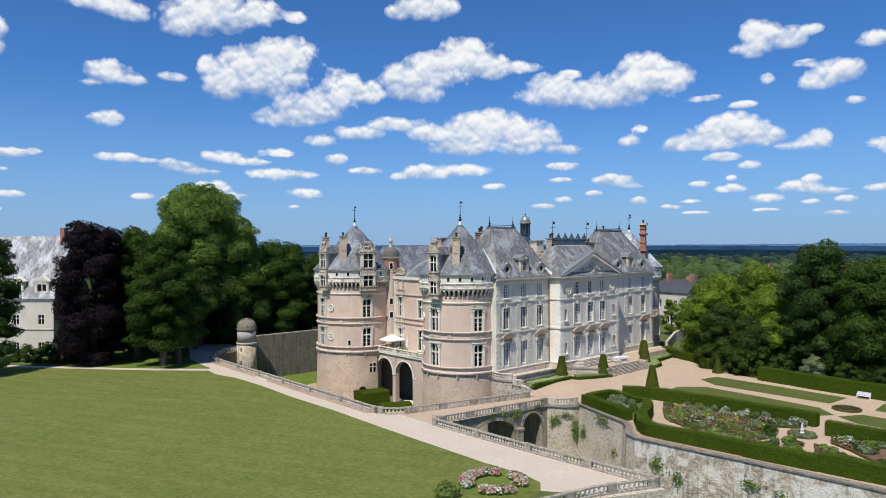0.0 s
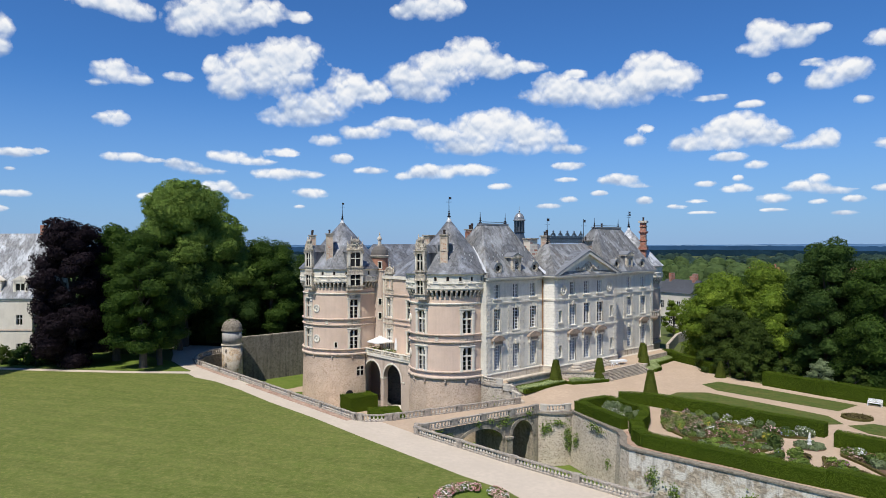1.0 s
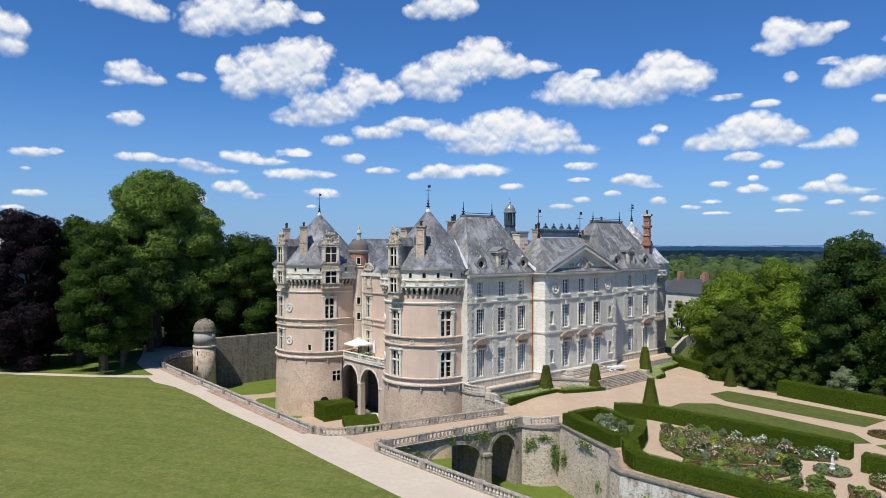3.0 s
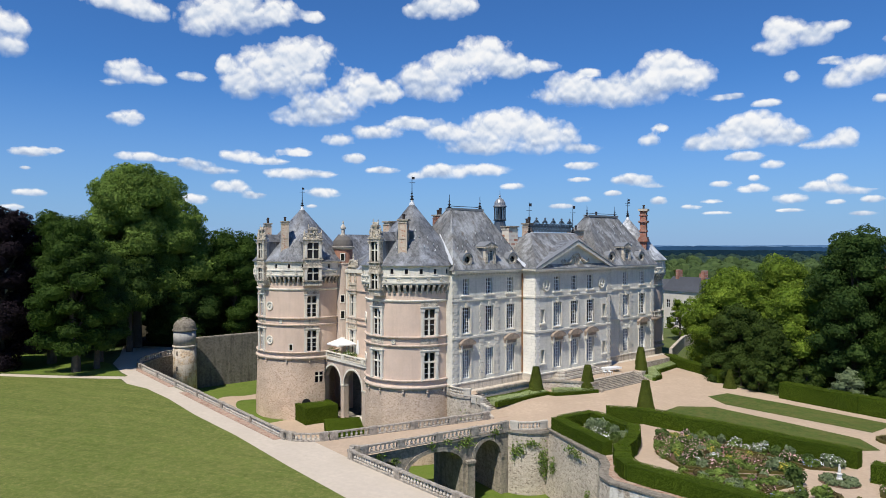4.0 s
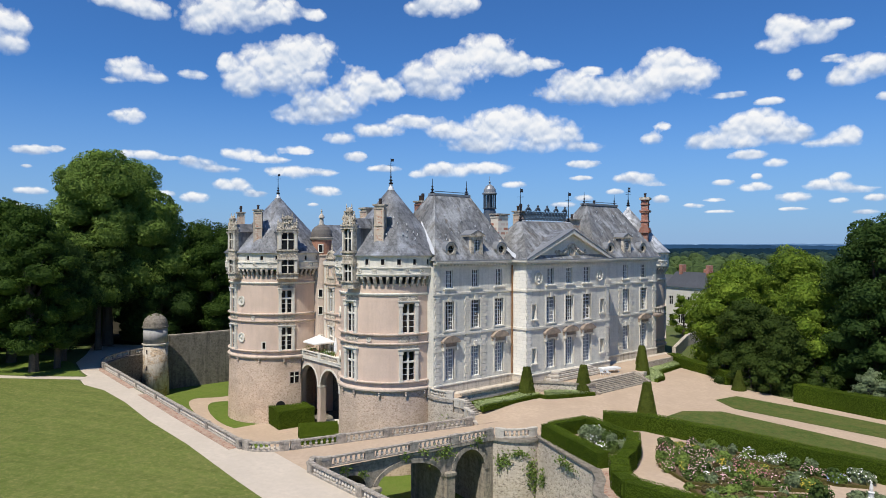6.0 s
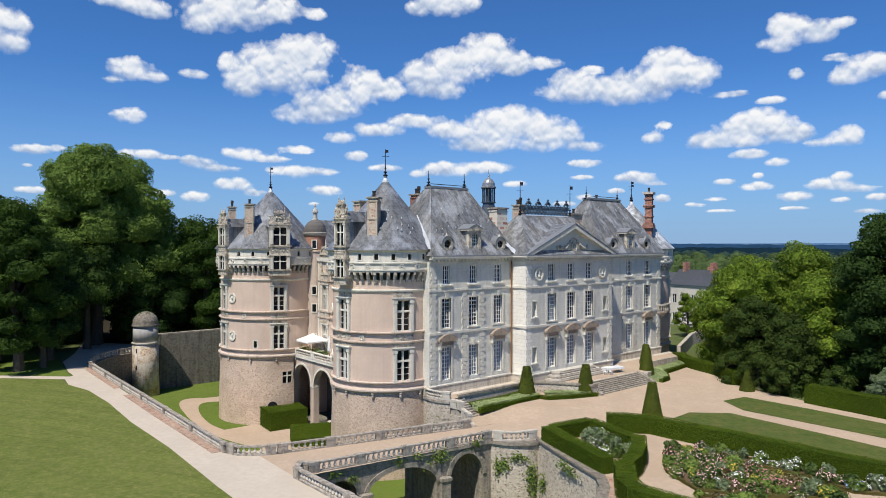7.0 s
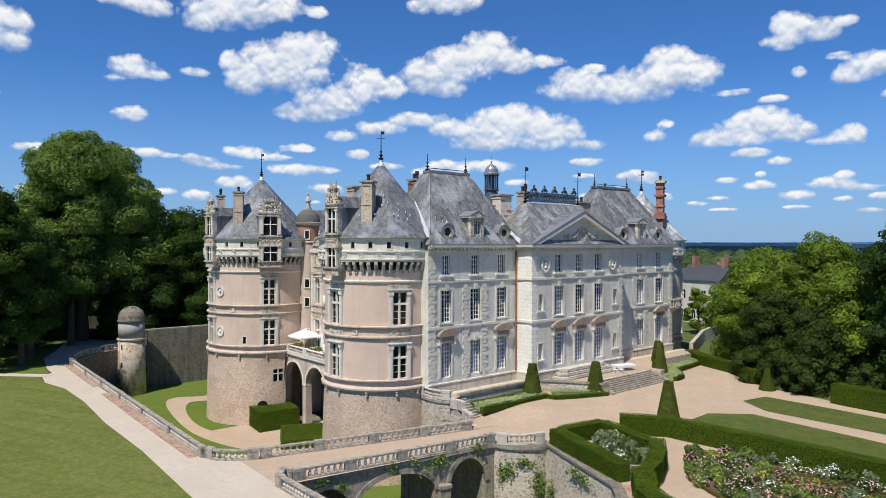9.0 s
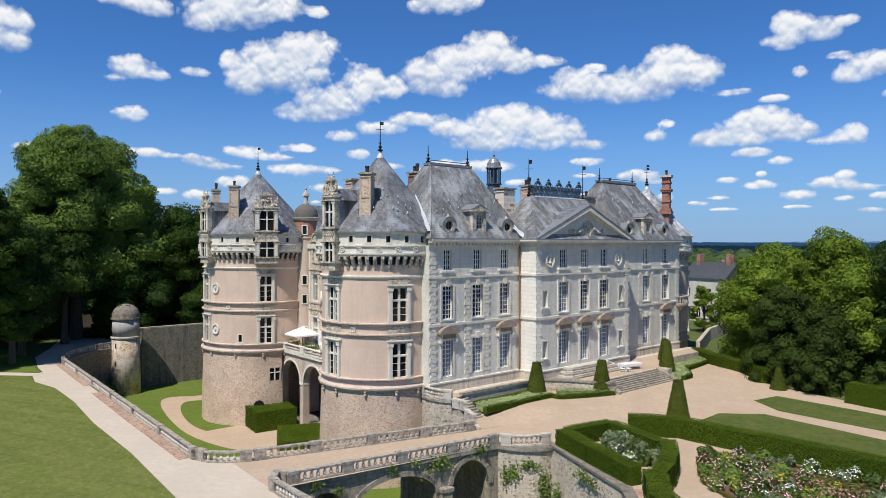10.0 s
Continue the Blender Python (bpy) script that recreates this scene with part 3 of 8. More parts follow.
def balustrade(pts, z, label, bay=5.2, gap=0.5, stone=None, ped_half=0.45):
    """A stone balustrade along a line: plinth, rail, pedestals and balusters as parts."""
    ob = thing("balustrade", (*pts[0], z), label, "balustrade", "stone balustrades")
    part("plinth", run_wall(pts, 0.17, 0.17, z - 0.02, z + 0.13), stone or RAIL, ob)
    part("rail", run_wall(pts, 0.2, 0.2, z + 0.78, z + 0.90), stone or RAIL, ob)
    part("rail_moulding", run_wall(pts, 0.15, 0.15, z + 0.74, z + 0.78), BALUSTER, ob)
    segs = []
    total = 0.0
    for a, b in zip(pts, pts[1:]):
        d = (Vector(b) - Vector(a)).length
        segs.append((total, total + d, Vector(a), Vector(b)))
        total += d

    def at(s):
        for s0, s1, a, b in segs:
            if s <= s1 + 1e-6:
                t = (s - s0) / (s1 - s0)
                return a.lerp(b, t), math.atan2(b.y - a.y, b.x - a.x)
        return segs[-1][3], math.atan2(segs[-1][3].y - segs[-1][2].y, segs[-1][3].x - segs[-1][2].x)

    n = max(1, round(total / bay))
    step = total / n
    w = ped_half
    ped = Geo().box(-w, w, -0.21, 0.21, -0.03, 0.70).box(-w * 0.8, w * 0.8, -0.225, 0.225, 0.22, 0.62).box(-w - 0.05, w + 0.05, -0.24, 0.24, 0.70, 0.95).mesh("pedestal")
    ped.materials.append(stone or RAIL)
    for i in range(n + 1):
        s = min(max(i * step, 0.45), total - 0.45)
        p, a = at(s)
        piece("pedestal", ped, Matrix.Translation((p.x, p.y, z)) @ Matrix.Rotation(a, 4, "Z"), ob)
        if i == n:
            break
        k = max(1, int((step - 2 * w - 0.2) / gap))
        for j in range(k):
            p, a = at(i * step + w + 0.1 + (step - 2 * w - 0.2) * (j + 0.5) / k)
            piece("baluster", BAL, Matrix.Translation((p.x, p.y, z + 0.12)) @ Matrix.Rotation(a, 4, "Z"), ob)
    return ob


BR_A, BR_B = (-65.05, 58.5), (-62.2, 76.9)
BL_A, BL_B = (-71.6, 58.95), (-66.7, 78.25)
balustrade([BR_A, (-63.6, 67.9), BR_B], 0.02, "grey weathered stone balustrade along the bridge over the moat")
balustrade([BL_A, (-69.1, 68.7), BL_B], 0.02, "grey weathered stone balustrade on the castle side of the bridge")
balustrade([(-62.0, 77.2), (-61.1, 77.7), (-60.4, 78.6), (-59.9, 79.6), (-59.5, 80.6)], 0.02, "pale curved stone balustrade above the bridge bastion", 6.0, 0.42, BALUSTER)
balustrade([(-65.0, 57.2), (-50, 57.5), (-33.5, 58.35)], 0.02, "lichen-stained stone balustrade beside the gravel drive", 7.9, 0.42, None, 0.4)
balustrade([(-33.7, 58.1), (-36.4, 52.0), (-38.2, 44.2)], 0.02, "lichen-stained stone balustrade turning along the lawn's end")
balustrade([(-65.1, 57.5), (-65.6, 57.9), (-65.6, 58.3), (-65.2, 58.6)], 0.02, "short curved stone balustrade at the bridge mouth", 3.0)
balustrade([(-74.9, 55.4), (-92, 55.7), (-110, 56.0), (-128.3, 56.3)], 0.02, "long grey stone balustrade between the drive and the moat", 8.9, 0.36, None, 0.26)
balustrade(CURVE, 0.02, "shaded stone balustrade round the moat's corner", 5.0, 0.55)
balustrade([(-74.8, 55.6), (-73.6, 56.0), (-72.6, 57.0), (-71.9, 58.2), (-71.7, 58.8)], 0.02, "concave stone balustrade by the bridge mouth", 6.0)

# the bridge
bridge = thing("stone_bridge", (-66, 68, MOAT), "old grey stone bridge with three arches across the moat", "bridge")
BM = facing(*BR_A, 0, -8.8)
BLEN = 18.7


def arch_points(u0, u1, spring, crown, n=14):
    c, w, h = (u0 + u1) / 2, (u1 - u0) / 2, crown - spring
    return [(c - w * math.cos(math.pi * i / n), spring + h * math.sin(math.pi * i / n)) for i in range(n + 1)]


ARCHES = [(1.2, 4.35, -2.6, -1.1), (5.35, 12.45, -3.0, -1.05), (13.95, 17.65, -3.1, -0.85)]
outline = [(-0.3, 0.0), (-0.3, MOAT)]
for a in ARCHES:
    outline += [(a[0], MOAT)] + arch_points(*a) + [(a[1], MOAT)]
outline += [(BLEN, MOAT), (BLEN, 0.0)]
part("bridge_body", Geo().extrude(outline[::-1], 0.0, 6.2, BM), BRIDGE, bridge)
for a in ARCHES:
    inner, outer = arch_points(*a), arch_points(a[0] - 0.42, a[1] + 0.42, a[2], a[3] + 0.45)
    for i in range(len(inner) - 1):
        q = [inner[i], inner[i + 1], outer[i + 1], outer[i]]
        part("voussoir", Geo().extrude(q[::-1], -0.10 - 0.03 * (i % 2), 0.3, BM), BRIDGE, bridge)
part("string_course", Geo().box(-0.4, BLEN, -0.22, 0.1, -0.28, 0.0, BM), BRIDGE, bridge)
for u in (12.75, 4.6):
    part("cutwater_pier", Geo().box(u, u + 0.95, -0.55, 0.4, MOAT, -2.9, BM).box(u - 0.1, u + 1.05, -0.65, 0.4, -2.9, -2.6, BM), BRIDGE, bridge)
part("bridge_deck", sheet([(-72.0, 57.4), (-64.8, 57.2), (-62.0, 77.0), (-60.0, 80.5), (-60.5, 84), (-67.5, 84), (-67.0, 78.5)], 0.03), GRAVEL, bridge)
bast = arc(-62.6, 80.6, 3.7, -82, -2, 8)
structure("bridge_bastion", Geo().prism(bast + [(-60.5, 84), (-66.6, 84), (-66.3, 77.2)], MOAT - 0.2, -0.25), MOATWALL)
structure("bastion_cornice", Geo().prism(arc(-62.6, 80.6, 3.9, -84, -2, 8) + [(-60.5, 84), (-66.6, 84), (-66.3, 77.2)], -0.25, 0.0), BRIDGE)

# small round watch turret in the moat
turret = thing("watch_turret", (-138.6, 67.2, MOAT), "small round stone watch turret with a domed cap", "turret")
part("turret_wall", Geo().lathe([(2.3, MOAT - 0.2), (2.12, -2.0), (2.12, 1.75)], 36, (-138.6, 67.2, 0)), TURRETPLASTER, turret, smooth=True)
part("ledge", Geo().lathe([(2.1, 1.75), (2.28, 1.85), (2.28, 2.05), (2.08, 2.1)], 36, (-138.6, 67.2, 0)), BALUSTER, turret)
part("upper_wall", Geo().lathe([(2.08, 2.1), (2.04, 4.8)], 36, (-138.6, 67.2, 0)), GREYPLASTER, turret, smooth=True)
part("cornice", Geo().lathe([(2.04, 4.8), (2.26, 4.88), (2.26, 5.1), (2.1, 5.12)], 36, (-138.6, 67.2, 0)), DARKMOAT, turret)
part("cap", Geo().lathe([(2.12, 5.1), (2.05, 5.8), (1.78, 6.45), (1.2, 7.0), (0.5, 7.3), (0.0, 7.38)], 36, (-138.6, 67.2, 0)), COPING, turret)
for dz in (-2.6, 0.3):
    part("slit_window", Geo().box(-0.14, 0.14, -0.05, 0.4, dz, dz + 0.8, facing(-138.6 + 2.1 * math.cos(radians(-60)), 67.2 + 2.1 * math.sin(radians(-60)), 0, -60)), POT, turret)

# ---- the castle ----
castle = thing("castle", (-94, 100, 0), "Renaissance castle with round towers, slate roofs and a white classical facade", "castle")
WING_X, PAV_X = -74.5, -72.0
PAV0, PAV1, WING0, WING1 = 92.7, 110.5, 79.2, 127.1
EAVE = 17.75
TER = 1.8  # level of the terrace before the facade


def cached(store, key, make, mat, name):
    if key not in store:
        me = make().mesh(name)
        me.materials.append(mat)
        store[key] = me
    return store[key]


SASH, PANES, CROSSES = {}, {}, {}


def sash_window(m, w, h, transom=True, glass=None):
    """A white casement pair with glazing bars, set in a wall opening of w by h."""
    win = piece("window", cached(SASH, (w, h), lambda: Geo().frame_ring(-w / 2, w / 2, 0, h, 0.075, 0.26, 0.36), WHITE, "window"), m, castle)
    piece("pane", cached(PANES, (w, h, glass), lambda: Geo().box(-w / 2, w / 2, 0.31, 0.33, 0, h), glass or GLASS, "pane"), Matrix(), win)
    piece("meeting_stile", cached(SASH, ("stile", h), lambda: Geo().box(-0.07, 0.07, 0.25, 0.352, 0.02, h - 0.02), WHITE, "meeting_stile"), Matrix(), win)
    rows = max(3, round(h / 0.48))
    for i in range(1, rows):
        t = 0.065 if transom and i == rows - max(1, rows // 4) else 0.034
        piece("glazing_bar", cached(SASH, ("bar", w, t), lambda: Geo().box(-w / 2 + 0.02, w / 2 - 0.02, 0.27, 0.34, -t, t), WHITE, "glazing_bar"), Matrix.Translation((0, 0, h * i / rows)), win)
    for x in (-w / 4, w / 4):
        piece("glazing_bar", cached(SASH, ("upright", h), lambda: Geo().box(-0.033, 0.033, 0.272, 0.338, 0.02, h - 0.02), WHITE, "glazing_bar"), Matrix.Translation((x, 0, 0)), win)
    return win


def cross_window(m, w, h):
    """A stone cross window: mullion, transom, pilasters, lintel and sill, with white casements."""
    t = h * 0.64
    st = lambda key, make, mat=TUFA_TRIM, name="stone": cached(CROSSES, (key, w, h), make, mat, name)
    win = piece("window", st("lintel", lambda: Geo().box(-w / 2 - 0.5, w / 2 + 0.5, -0.18, 0.15, h + 0.1, h + 0.26).box(-w / 2 - 0.56, w / 2 + 0.56, -0.28, 0.15, h + 0.255, h + 0.36)), m, castle)
    piece("mullion", st("mullion", lambda: Geo().box(-0.09, 0.09, 0.08, 0.32, 0, h)), Matrix(), win)
    piece("transom", st("transom", lambda: Geo().box(-w / 2, w / 2, 0.078, 0.322, t - 0.08, t + 0.08)), Matrix(), win)
    piece("sill", st("sill", lambda: Geo().box(-w / 2 - 0.46, w / 2 + 0.46, -0.2, 0.15, -0.2, -0.08)), Matrix(), win)

    def pilaster():
        g = Geo().box(-0.21, 0.21, -0.12, 0.2, -0.1, h + 0.1).box(-0.11, 0.11, -0.16, 0.0, 0.25, h - 0.45)
        return g.box(-0.27, 0.27, -0.2, 0.2, h - 0.28, h + 0.08).box(-0.25, 0.25, -0.18, 0.2, -0.1, 0.14)

    for s in (-1, 1):
        pil = piece("pilaster", st("pilaster", pilaster), Matrix.Translation((s * (w / 2 + 0.21), 0, 0)), win)
        for z0, z1 in ((0, t - 0.08), (t + 0.08, h)):
            a, b = sorted((s * 0.09, s * w / 2))

            def casement():
                g = Geo().frame_ring(a, b, z0, z1, 0.045, 0.2, 0.27)
                for i in range(1, 3 if z0 == 0 else 1):
                    z = z0 + (z1 - z0) * i / 3
                    g.box(a + 0.03, b - 0.03, 0.21, 0.26, z - 0.018, z + 0.018)
                return g

            piece("casement", st(("casement", s, z0), casement, WHITE, "casement"), Matrix(), win)
    piece("pane", st("pane", lambda: Geo().box(-w / 2, w / 2, 0.25, 0.262, 0, h), GLASS, "pane"), Matrix(), win)
    return win


# --- round towers ---
def ring(cx, cy, r, profile, n=72):
    return Geo().lathe([(r + dr, z) for dr, z in profile], n, (cx, cy, 0))


def tower(cx, cy, r, apex, cols, slits, roof=None, flat=1e9):
    """A round tower: rubble base, rendered shaft, string courses, machicolated crown, slate cone."""
    at = lambda deg, rad, z=0.0: (cx + rad * math.cos(radians(deg)), cy + rad * math.sin(radians(deg)), z)
    place = lambda u, z, d: at(u, r - d, z)
    holes = []
    for deg in cols:
        half = math.degrees(0.78 / r)
        holes += [(deg - half, deg + half, 3.75, 7.2), (deg - half, deg + half, 9.4, 12.8)]
    for deg, z, w, h in slits:
        half = math.degrees(w / 2 / r)
        if z > 2.8:
            holes.append((deg - half, deg + half, z, z + h))
    us = [-180 + 360 * i / 90 for i in range(91)]
    part("tower_shaft", Geo().shell(place, us, [2.6, 15.2], holes, 0.45), PINK, castle)
    low = [(deg - math.degrees(w / 2 / r), deg + math.degrees(w / 2 / r), z, z + h) for deg, z, w, h in slits if z < 2.8]
    def foot(u, z, d):
        x, y, zz = at(u, r + 0.32 * min(1, (2.6 - z) / 9.9 + 0.12) - d, z)
        return (min(x, flat), y, zz) if y > 79.0 and z < 2.3 else (x, y, zz)

    part("tower_base", Geo().shell(foot, us, [MOAT - 0.3, -2, 2.2, 2.6], low, 0.5), RUBBLE, castle)
    for deg, z, w, h in slits:
        rr = r + (0.15 if z < 2.8 else 0)
        m = facing(*at(deg, rr, z), deg)
        sw = part("small_window", Geo().frame_ring(-w / 2 - 0.15, w / 2 + 0.15, -0.15, h + 0.15, 0.15, -0.02, 0.2, m), STRING if z < 2.8 else TUFA_TRIM, castle)
        if w > 0.7:
            part("mullion", Geo().box(-0.07, 0.07, 0.0, 0.25, 0, h, m), TUFA_TRIM, sw)
            part("transom", Geo().box(-w / 2, w / 2, 0.002, 0.252, h * 0.6, h * 0.6 + 0.1, m), TUFA_TRIM, sw)
        part("pane", Geo().box(-w / 2, w / 2, 0.2, 0.24, 0, h, m), GLASS, sw)
    for prof in ([(0, 2.35), (0.22, 2.45), (0.38, 2.62), (0.38, 2.78), (0.15, 2.9), (0.0, 2.95)],
                 [(0, 3.40), (0.12, 3.45), (0.30, 3.55), (0.30, 3.66), (0.0, 3.72)],
                 [(0, 7.9), (0.12, 7.98), (0.26, 8.08), (0.26, 8.2), (0.0, 8.26)],
                 [(0, 9.0), (0.12, 9.06), (0.32, 9.18), (0.32, 9.3), (0.0, 9.36)],
                 [(0, 13.75), (0.14, 13.82), (0.2, 13.95), (0.2, 14.05), (0.0, 14.1)]):
        part("string_course", ring(cx, cy, r, prof), TUFA_TRIM if prof[0][1] > 13 else STRING, castle)
    # carved frieze panels in the window columns
    for deg in cols:
        for z0, z1 in ((8.3, 9.0), (13.2, 13.75), (7.55, 7.9)):
            half = math.degrees(1.25 / r)
            g = Geo().shell(lambda u, z, d: at(u, r + 0.06 - d, z), [deg + half * (-1 + 2 * i / 6) for i in range(7)], [z0, z1], [], 0)
            for i in range(15):
                k = (z1 - z0) * (0.17 + 0.06 * ((i * 7) % 5) / 4)
                p = at(deg + half * (-0.92 + 1.84 * i / 14), r + 0.035, (z0 + z1) / 2 + (z1 - z0) * 0.16 * ((-1) ** i))
                g.lathe([(0.0, -1.2 * k), (0.6 * k, -0.6 * k), (0.8 * k, 0.0), (0.5 * k, 0.7 * k), (0, 1.2 * k)], 6, p)
            part("carved_frieze", g, CARVED, castle)
    # machicolated crown
    R = r + 0.62
    n = round(2 * math.pi * r / 0.72)
    corbel = Geo()
    corbel.extrude([(-0.17, 0.0), (0.17, 0.0), (0.17, 1.25), (-0.17, 1.25)], -0.18, 0.3, Matrix())
    corbel.box(-0.17, 0.17, -0.4, 0.3, 0.42, 1.25).box(-0.17, 0.17, -0.62, 0.3, 0.85, 1.25)
    cm = corbel.mesh("corbel")
    cm.materials.append(CARVED)
    for i in range(n):
        deg = 360 * i / n
        piece("corbel", cm, facing(*at(deg, r, 14.9), deg), castle)
    part("crown_soffit", Geo().lathe([(r - 0.2, 16.05), (R, 16.05), (R, 16.2), (R + 0.1, 16.25), (R + 0.1, 16.4), (R - 0.02, 16.42), (R - 0.02, 17.0), (R + 0.12, 17.05), (R + 0.12, 17.18), (R - 0.04, 17.22)], 72, (cx, cy, 0)), TUFA_TRIM, castle)
    wins = [deg for deg in range(-172, 180, 16)]
    half = math.degrees(0.22 / R)
    part("crown_wall", Geo().shell(lambda u, z, d: at(u, R - 0.05 - d, z), us, [17.2, 18.45], [(d - half, d + half, 17.45, 18.1) for d in wins], 0.4), TUFA_TRIM, castle)
    for d in wins:
        m = facing(*at(d, R - 0.05, 17.45), d)
        g = Geo().frame_ring(-0.34, 0.34, -0.12, 0.77, 0.12, -0.05, 0.1, m)
        lp = part("loophole", g, TUFA_TRIM, castle)
        part("pane", Geo().box(-0.22, 0.22, 0.18, 0.2, 0, 0.65, m), POT, lp)
        m2 = facing(*at(d + 8, R, 16.72), d + 8)
        disc = Geo().annulus(0.2, 0.3, -0.1, 0.05, m2, 12)
        disc.lathe([(0, -0.1), (0.1, 0), (0, 0.1)], 6, m2 @ Vector((0, -0.04, 0)))
        part("crown_medallion", disc, TUFA_TRIM, castle)
    part("eave_moulding", Geo().lathe([(R - 0.1, 18.3), (R + 0.18, 18.42), (R + 0.22, 18.55), (R - 0.4, 18.6)], 72, (cx, cy, 0)), TUFA_TRIM, castle)
    cone = [(R + 0.3, 18.52), (R + 0.28, 18.58), (R - 0.9, 19.75)]
    for i in range(1, 11):
        t = i / 10
        cone.append(((R - 0.9) * (1 - t) + 0.28 * t, 19.75 + (apex - 19.75) * t))
    part("cone_roof", Geo().lathe(cone, 72, (cx, cy, 0)), roof or SLATE, castle, smooth=False)
    part("lead_cap", Geo().lathe([(0.62, apex - 0.55), (0.5, apex - 0.4), (0.34, apex + 0.1), (0.2, apex + 0.35), (0.24, apex + 0.45), (0.05, apex + 0.6)], 16, (cx, cy, 0)), WHITELEAD, castle)
    finial(cx, cy, apex + 0.5, 3.4)
    for deg in cols:
        for z in (3.75, 9.4):
            cross_window(facing(*at(deg, r, z), deg), 1.56, 3.42)
    hooks = [(-60, 20.8), (-42, 20.9), (-15, 20.7), (-30, 23), (-75, 20.6), (-3, 21.2), (-50, 22.5), (-12, 21.4), (-9, 22.1), (-25, 22.2), (-34, 21.9), (-20, 20.9), (-5, 20.4), (2, 20.9), (-58, 23.2)]
    for deg, z in hooks:
        rr = (R - 0.9) * (apex - z) / (apex - 19.75) + 0.02
        part("roof_hook", Geo().tube([at(deg, rr, z), at(deg, rr + 0.16, z + 0.1), at(deg, rr + 0.12, z + 0.3)], [0.06, 0.06, 0.04], 5), WHITELEAD, castle)
    return at


def finial(x, y, z, h, vane=True):
    """A turned roof finial with a rod and a small vane."""
    fin = part("finial", Geo().lathe([(0.12, 0), (0.26, 0.1), (0.32, 0.2), (0.12, 0.32), (0.09, 0.42), (0.25, 0.55), (0.09, 0.7), (0.06, 0.85), (0.16, 0.98), (0.06, 1.1), (0.05, h * 0.6), (0.03, h)], 10, (x, y, z)), IRON, castle)
    if vane:
        g = Geo().box(-0.45, 0.45, -0.015, 0.015, h * 0.72, h * 0.72 + 0.05, Matrix.Translation((x, y, z)) @ Matrix.Rotation(0.7, 4, "Z"))
        part("cross_arm", g, IRON, fin)
        part("weather_vane", Geo().box(0.0, 0.38, -0.012, 0.012, h * 0.86, h * 0.96, Matrix.Translation((x, y, z)) @ Matrix.Rotation(0.7, 4, "Z")), IRON, fin)


def chimney(x, y, z0, z1, w, d, ang, mat=None, pots=2, label="", bands=True):
    """A chimney stack with stone corner strips, a moulded cap, bands and dark pots."""
    m = Matrix.Translation((x, y, 0)) @ Matrix.Rotation(radians(ang), 4, "Z")
    h = z1 - z0
    stone = CHIMSTONE if mat is None else mat
    ring = lambda e, a, b: Geo().box(-w / 2 - e, w / 2 + e, -d / 2 - e, d / 2 + e, a, b, m)
    stack = part("chimney", ring(0, z0, z1 - 0.55), mat or CHIM, castle, label)
    part("cap_moulding", ring(0.08, z1 - 0.55, z1 - 0.4), stone, stack)
    part("cap_neck", ring(-0.03, z1 - 0.4, z1 - 0.2), stone, stack)
    part("cap", ring(0.18, z1 - 0.2, z1), RAIL, stack)
    if bands:
        part("band", ring(0.07, z0 + h * 0.45, z0 + h * 0.45 + 0.16), stone, stack)
        part("foot", ring(0.1, z0 - 0.05, z0 + 0.25), RAIL, stack)
        for sx in (-1, 1):
            for sy in (-1, 1):
                cx, cy = sx * (w / 2 - 0.06), sy * (d / 2 - 0.06)
                part("corner_strip", Geo().box(cx - 0.1, cx + 0.1, cy - 0.1, cy + 0.1, z0 + 0.25, z1 - 0.55, m), stone, stack)
    for i in range(pots):
        px = (i - (pots - 1) / 2) * 0.5
        p = m @ Vector((px, 0, z1))
        part("chimney_pot", Geo().lathe([(0.18, 0), (0.18, 0.5), (0.22, 0.55), (0.22, 0.7 + 0.25 * (i % 2)), (0.12, 0.72 + 0.25 * (i % 2))], 8, p), POT, stack)
    return stack


CHIMSTONE = mat_stone("mottled_chimney_stone", (0.56, 0.47, 0.37), (0.16, 0.125, 0.095), 0.0, streak=0.7)
ROSEBRICK = mat_stone("rose_brick_drum", (0.50, 0.25, 0.165), (0.30, 0.16, 0.11), 0.5, 0.16, 0.4, 0.3)
DARKDOME = mat_stone("dark_lichened_dome", (0.17, 0.155, 0.14), (0.05, 0.045, 0.04), 0.3, 0.3, 0.6, 0.5)
CHIM = mat_rubble("stone_and_brick_chimney", (0.44, 0.16, 0.09), (0.50, 0.34, 0.25), (0.66, 0.58, 0.47), (0.58, 0.50, 0.40), 3.2)
STRIPED = Nodes("striped_brick_and_stone")
_b = STRIPED.node("ShaderNodeTexBrick", Vector=STRIPED.wallplane(), Scale=1.0, Color1=(0.40, 0.15, 0.09, 1), Color2=(0.72, 0.66, 0.56, 1), Mortar=(0.70, 0.64, 0.54, 1), Mortar_Size=0.16, Brick_Width=1.1, Row_Height=0.62)
STRIPED = STRIPED.done(_b.outputs["Color"], 0.9)
TB, TA, TC = (-81.9, 78.3, 6.3), (-113.4, 78.6, 7.5), (-82.2, 130.4, 6.2)
at_b = tower(*TB, 26.9, [-16.5, -85.0], [(-9.0, -4.6, 1.0, 1.2)])
at_a = tower(*TA, 27.5, [-17.0, -90.0], [(-43, 4.0, 0.45, 0.95), (-8, -1.4, 1.4, 1.7)], flat=-111.5)
at_c = tower(*TC, 26.2, [40.0], [], ZINC)


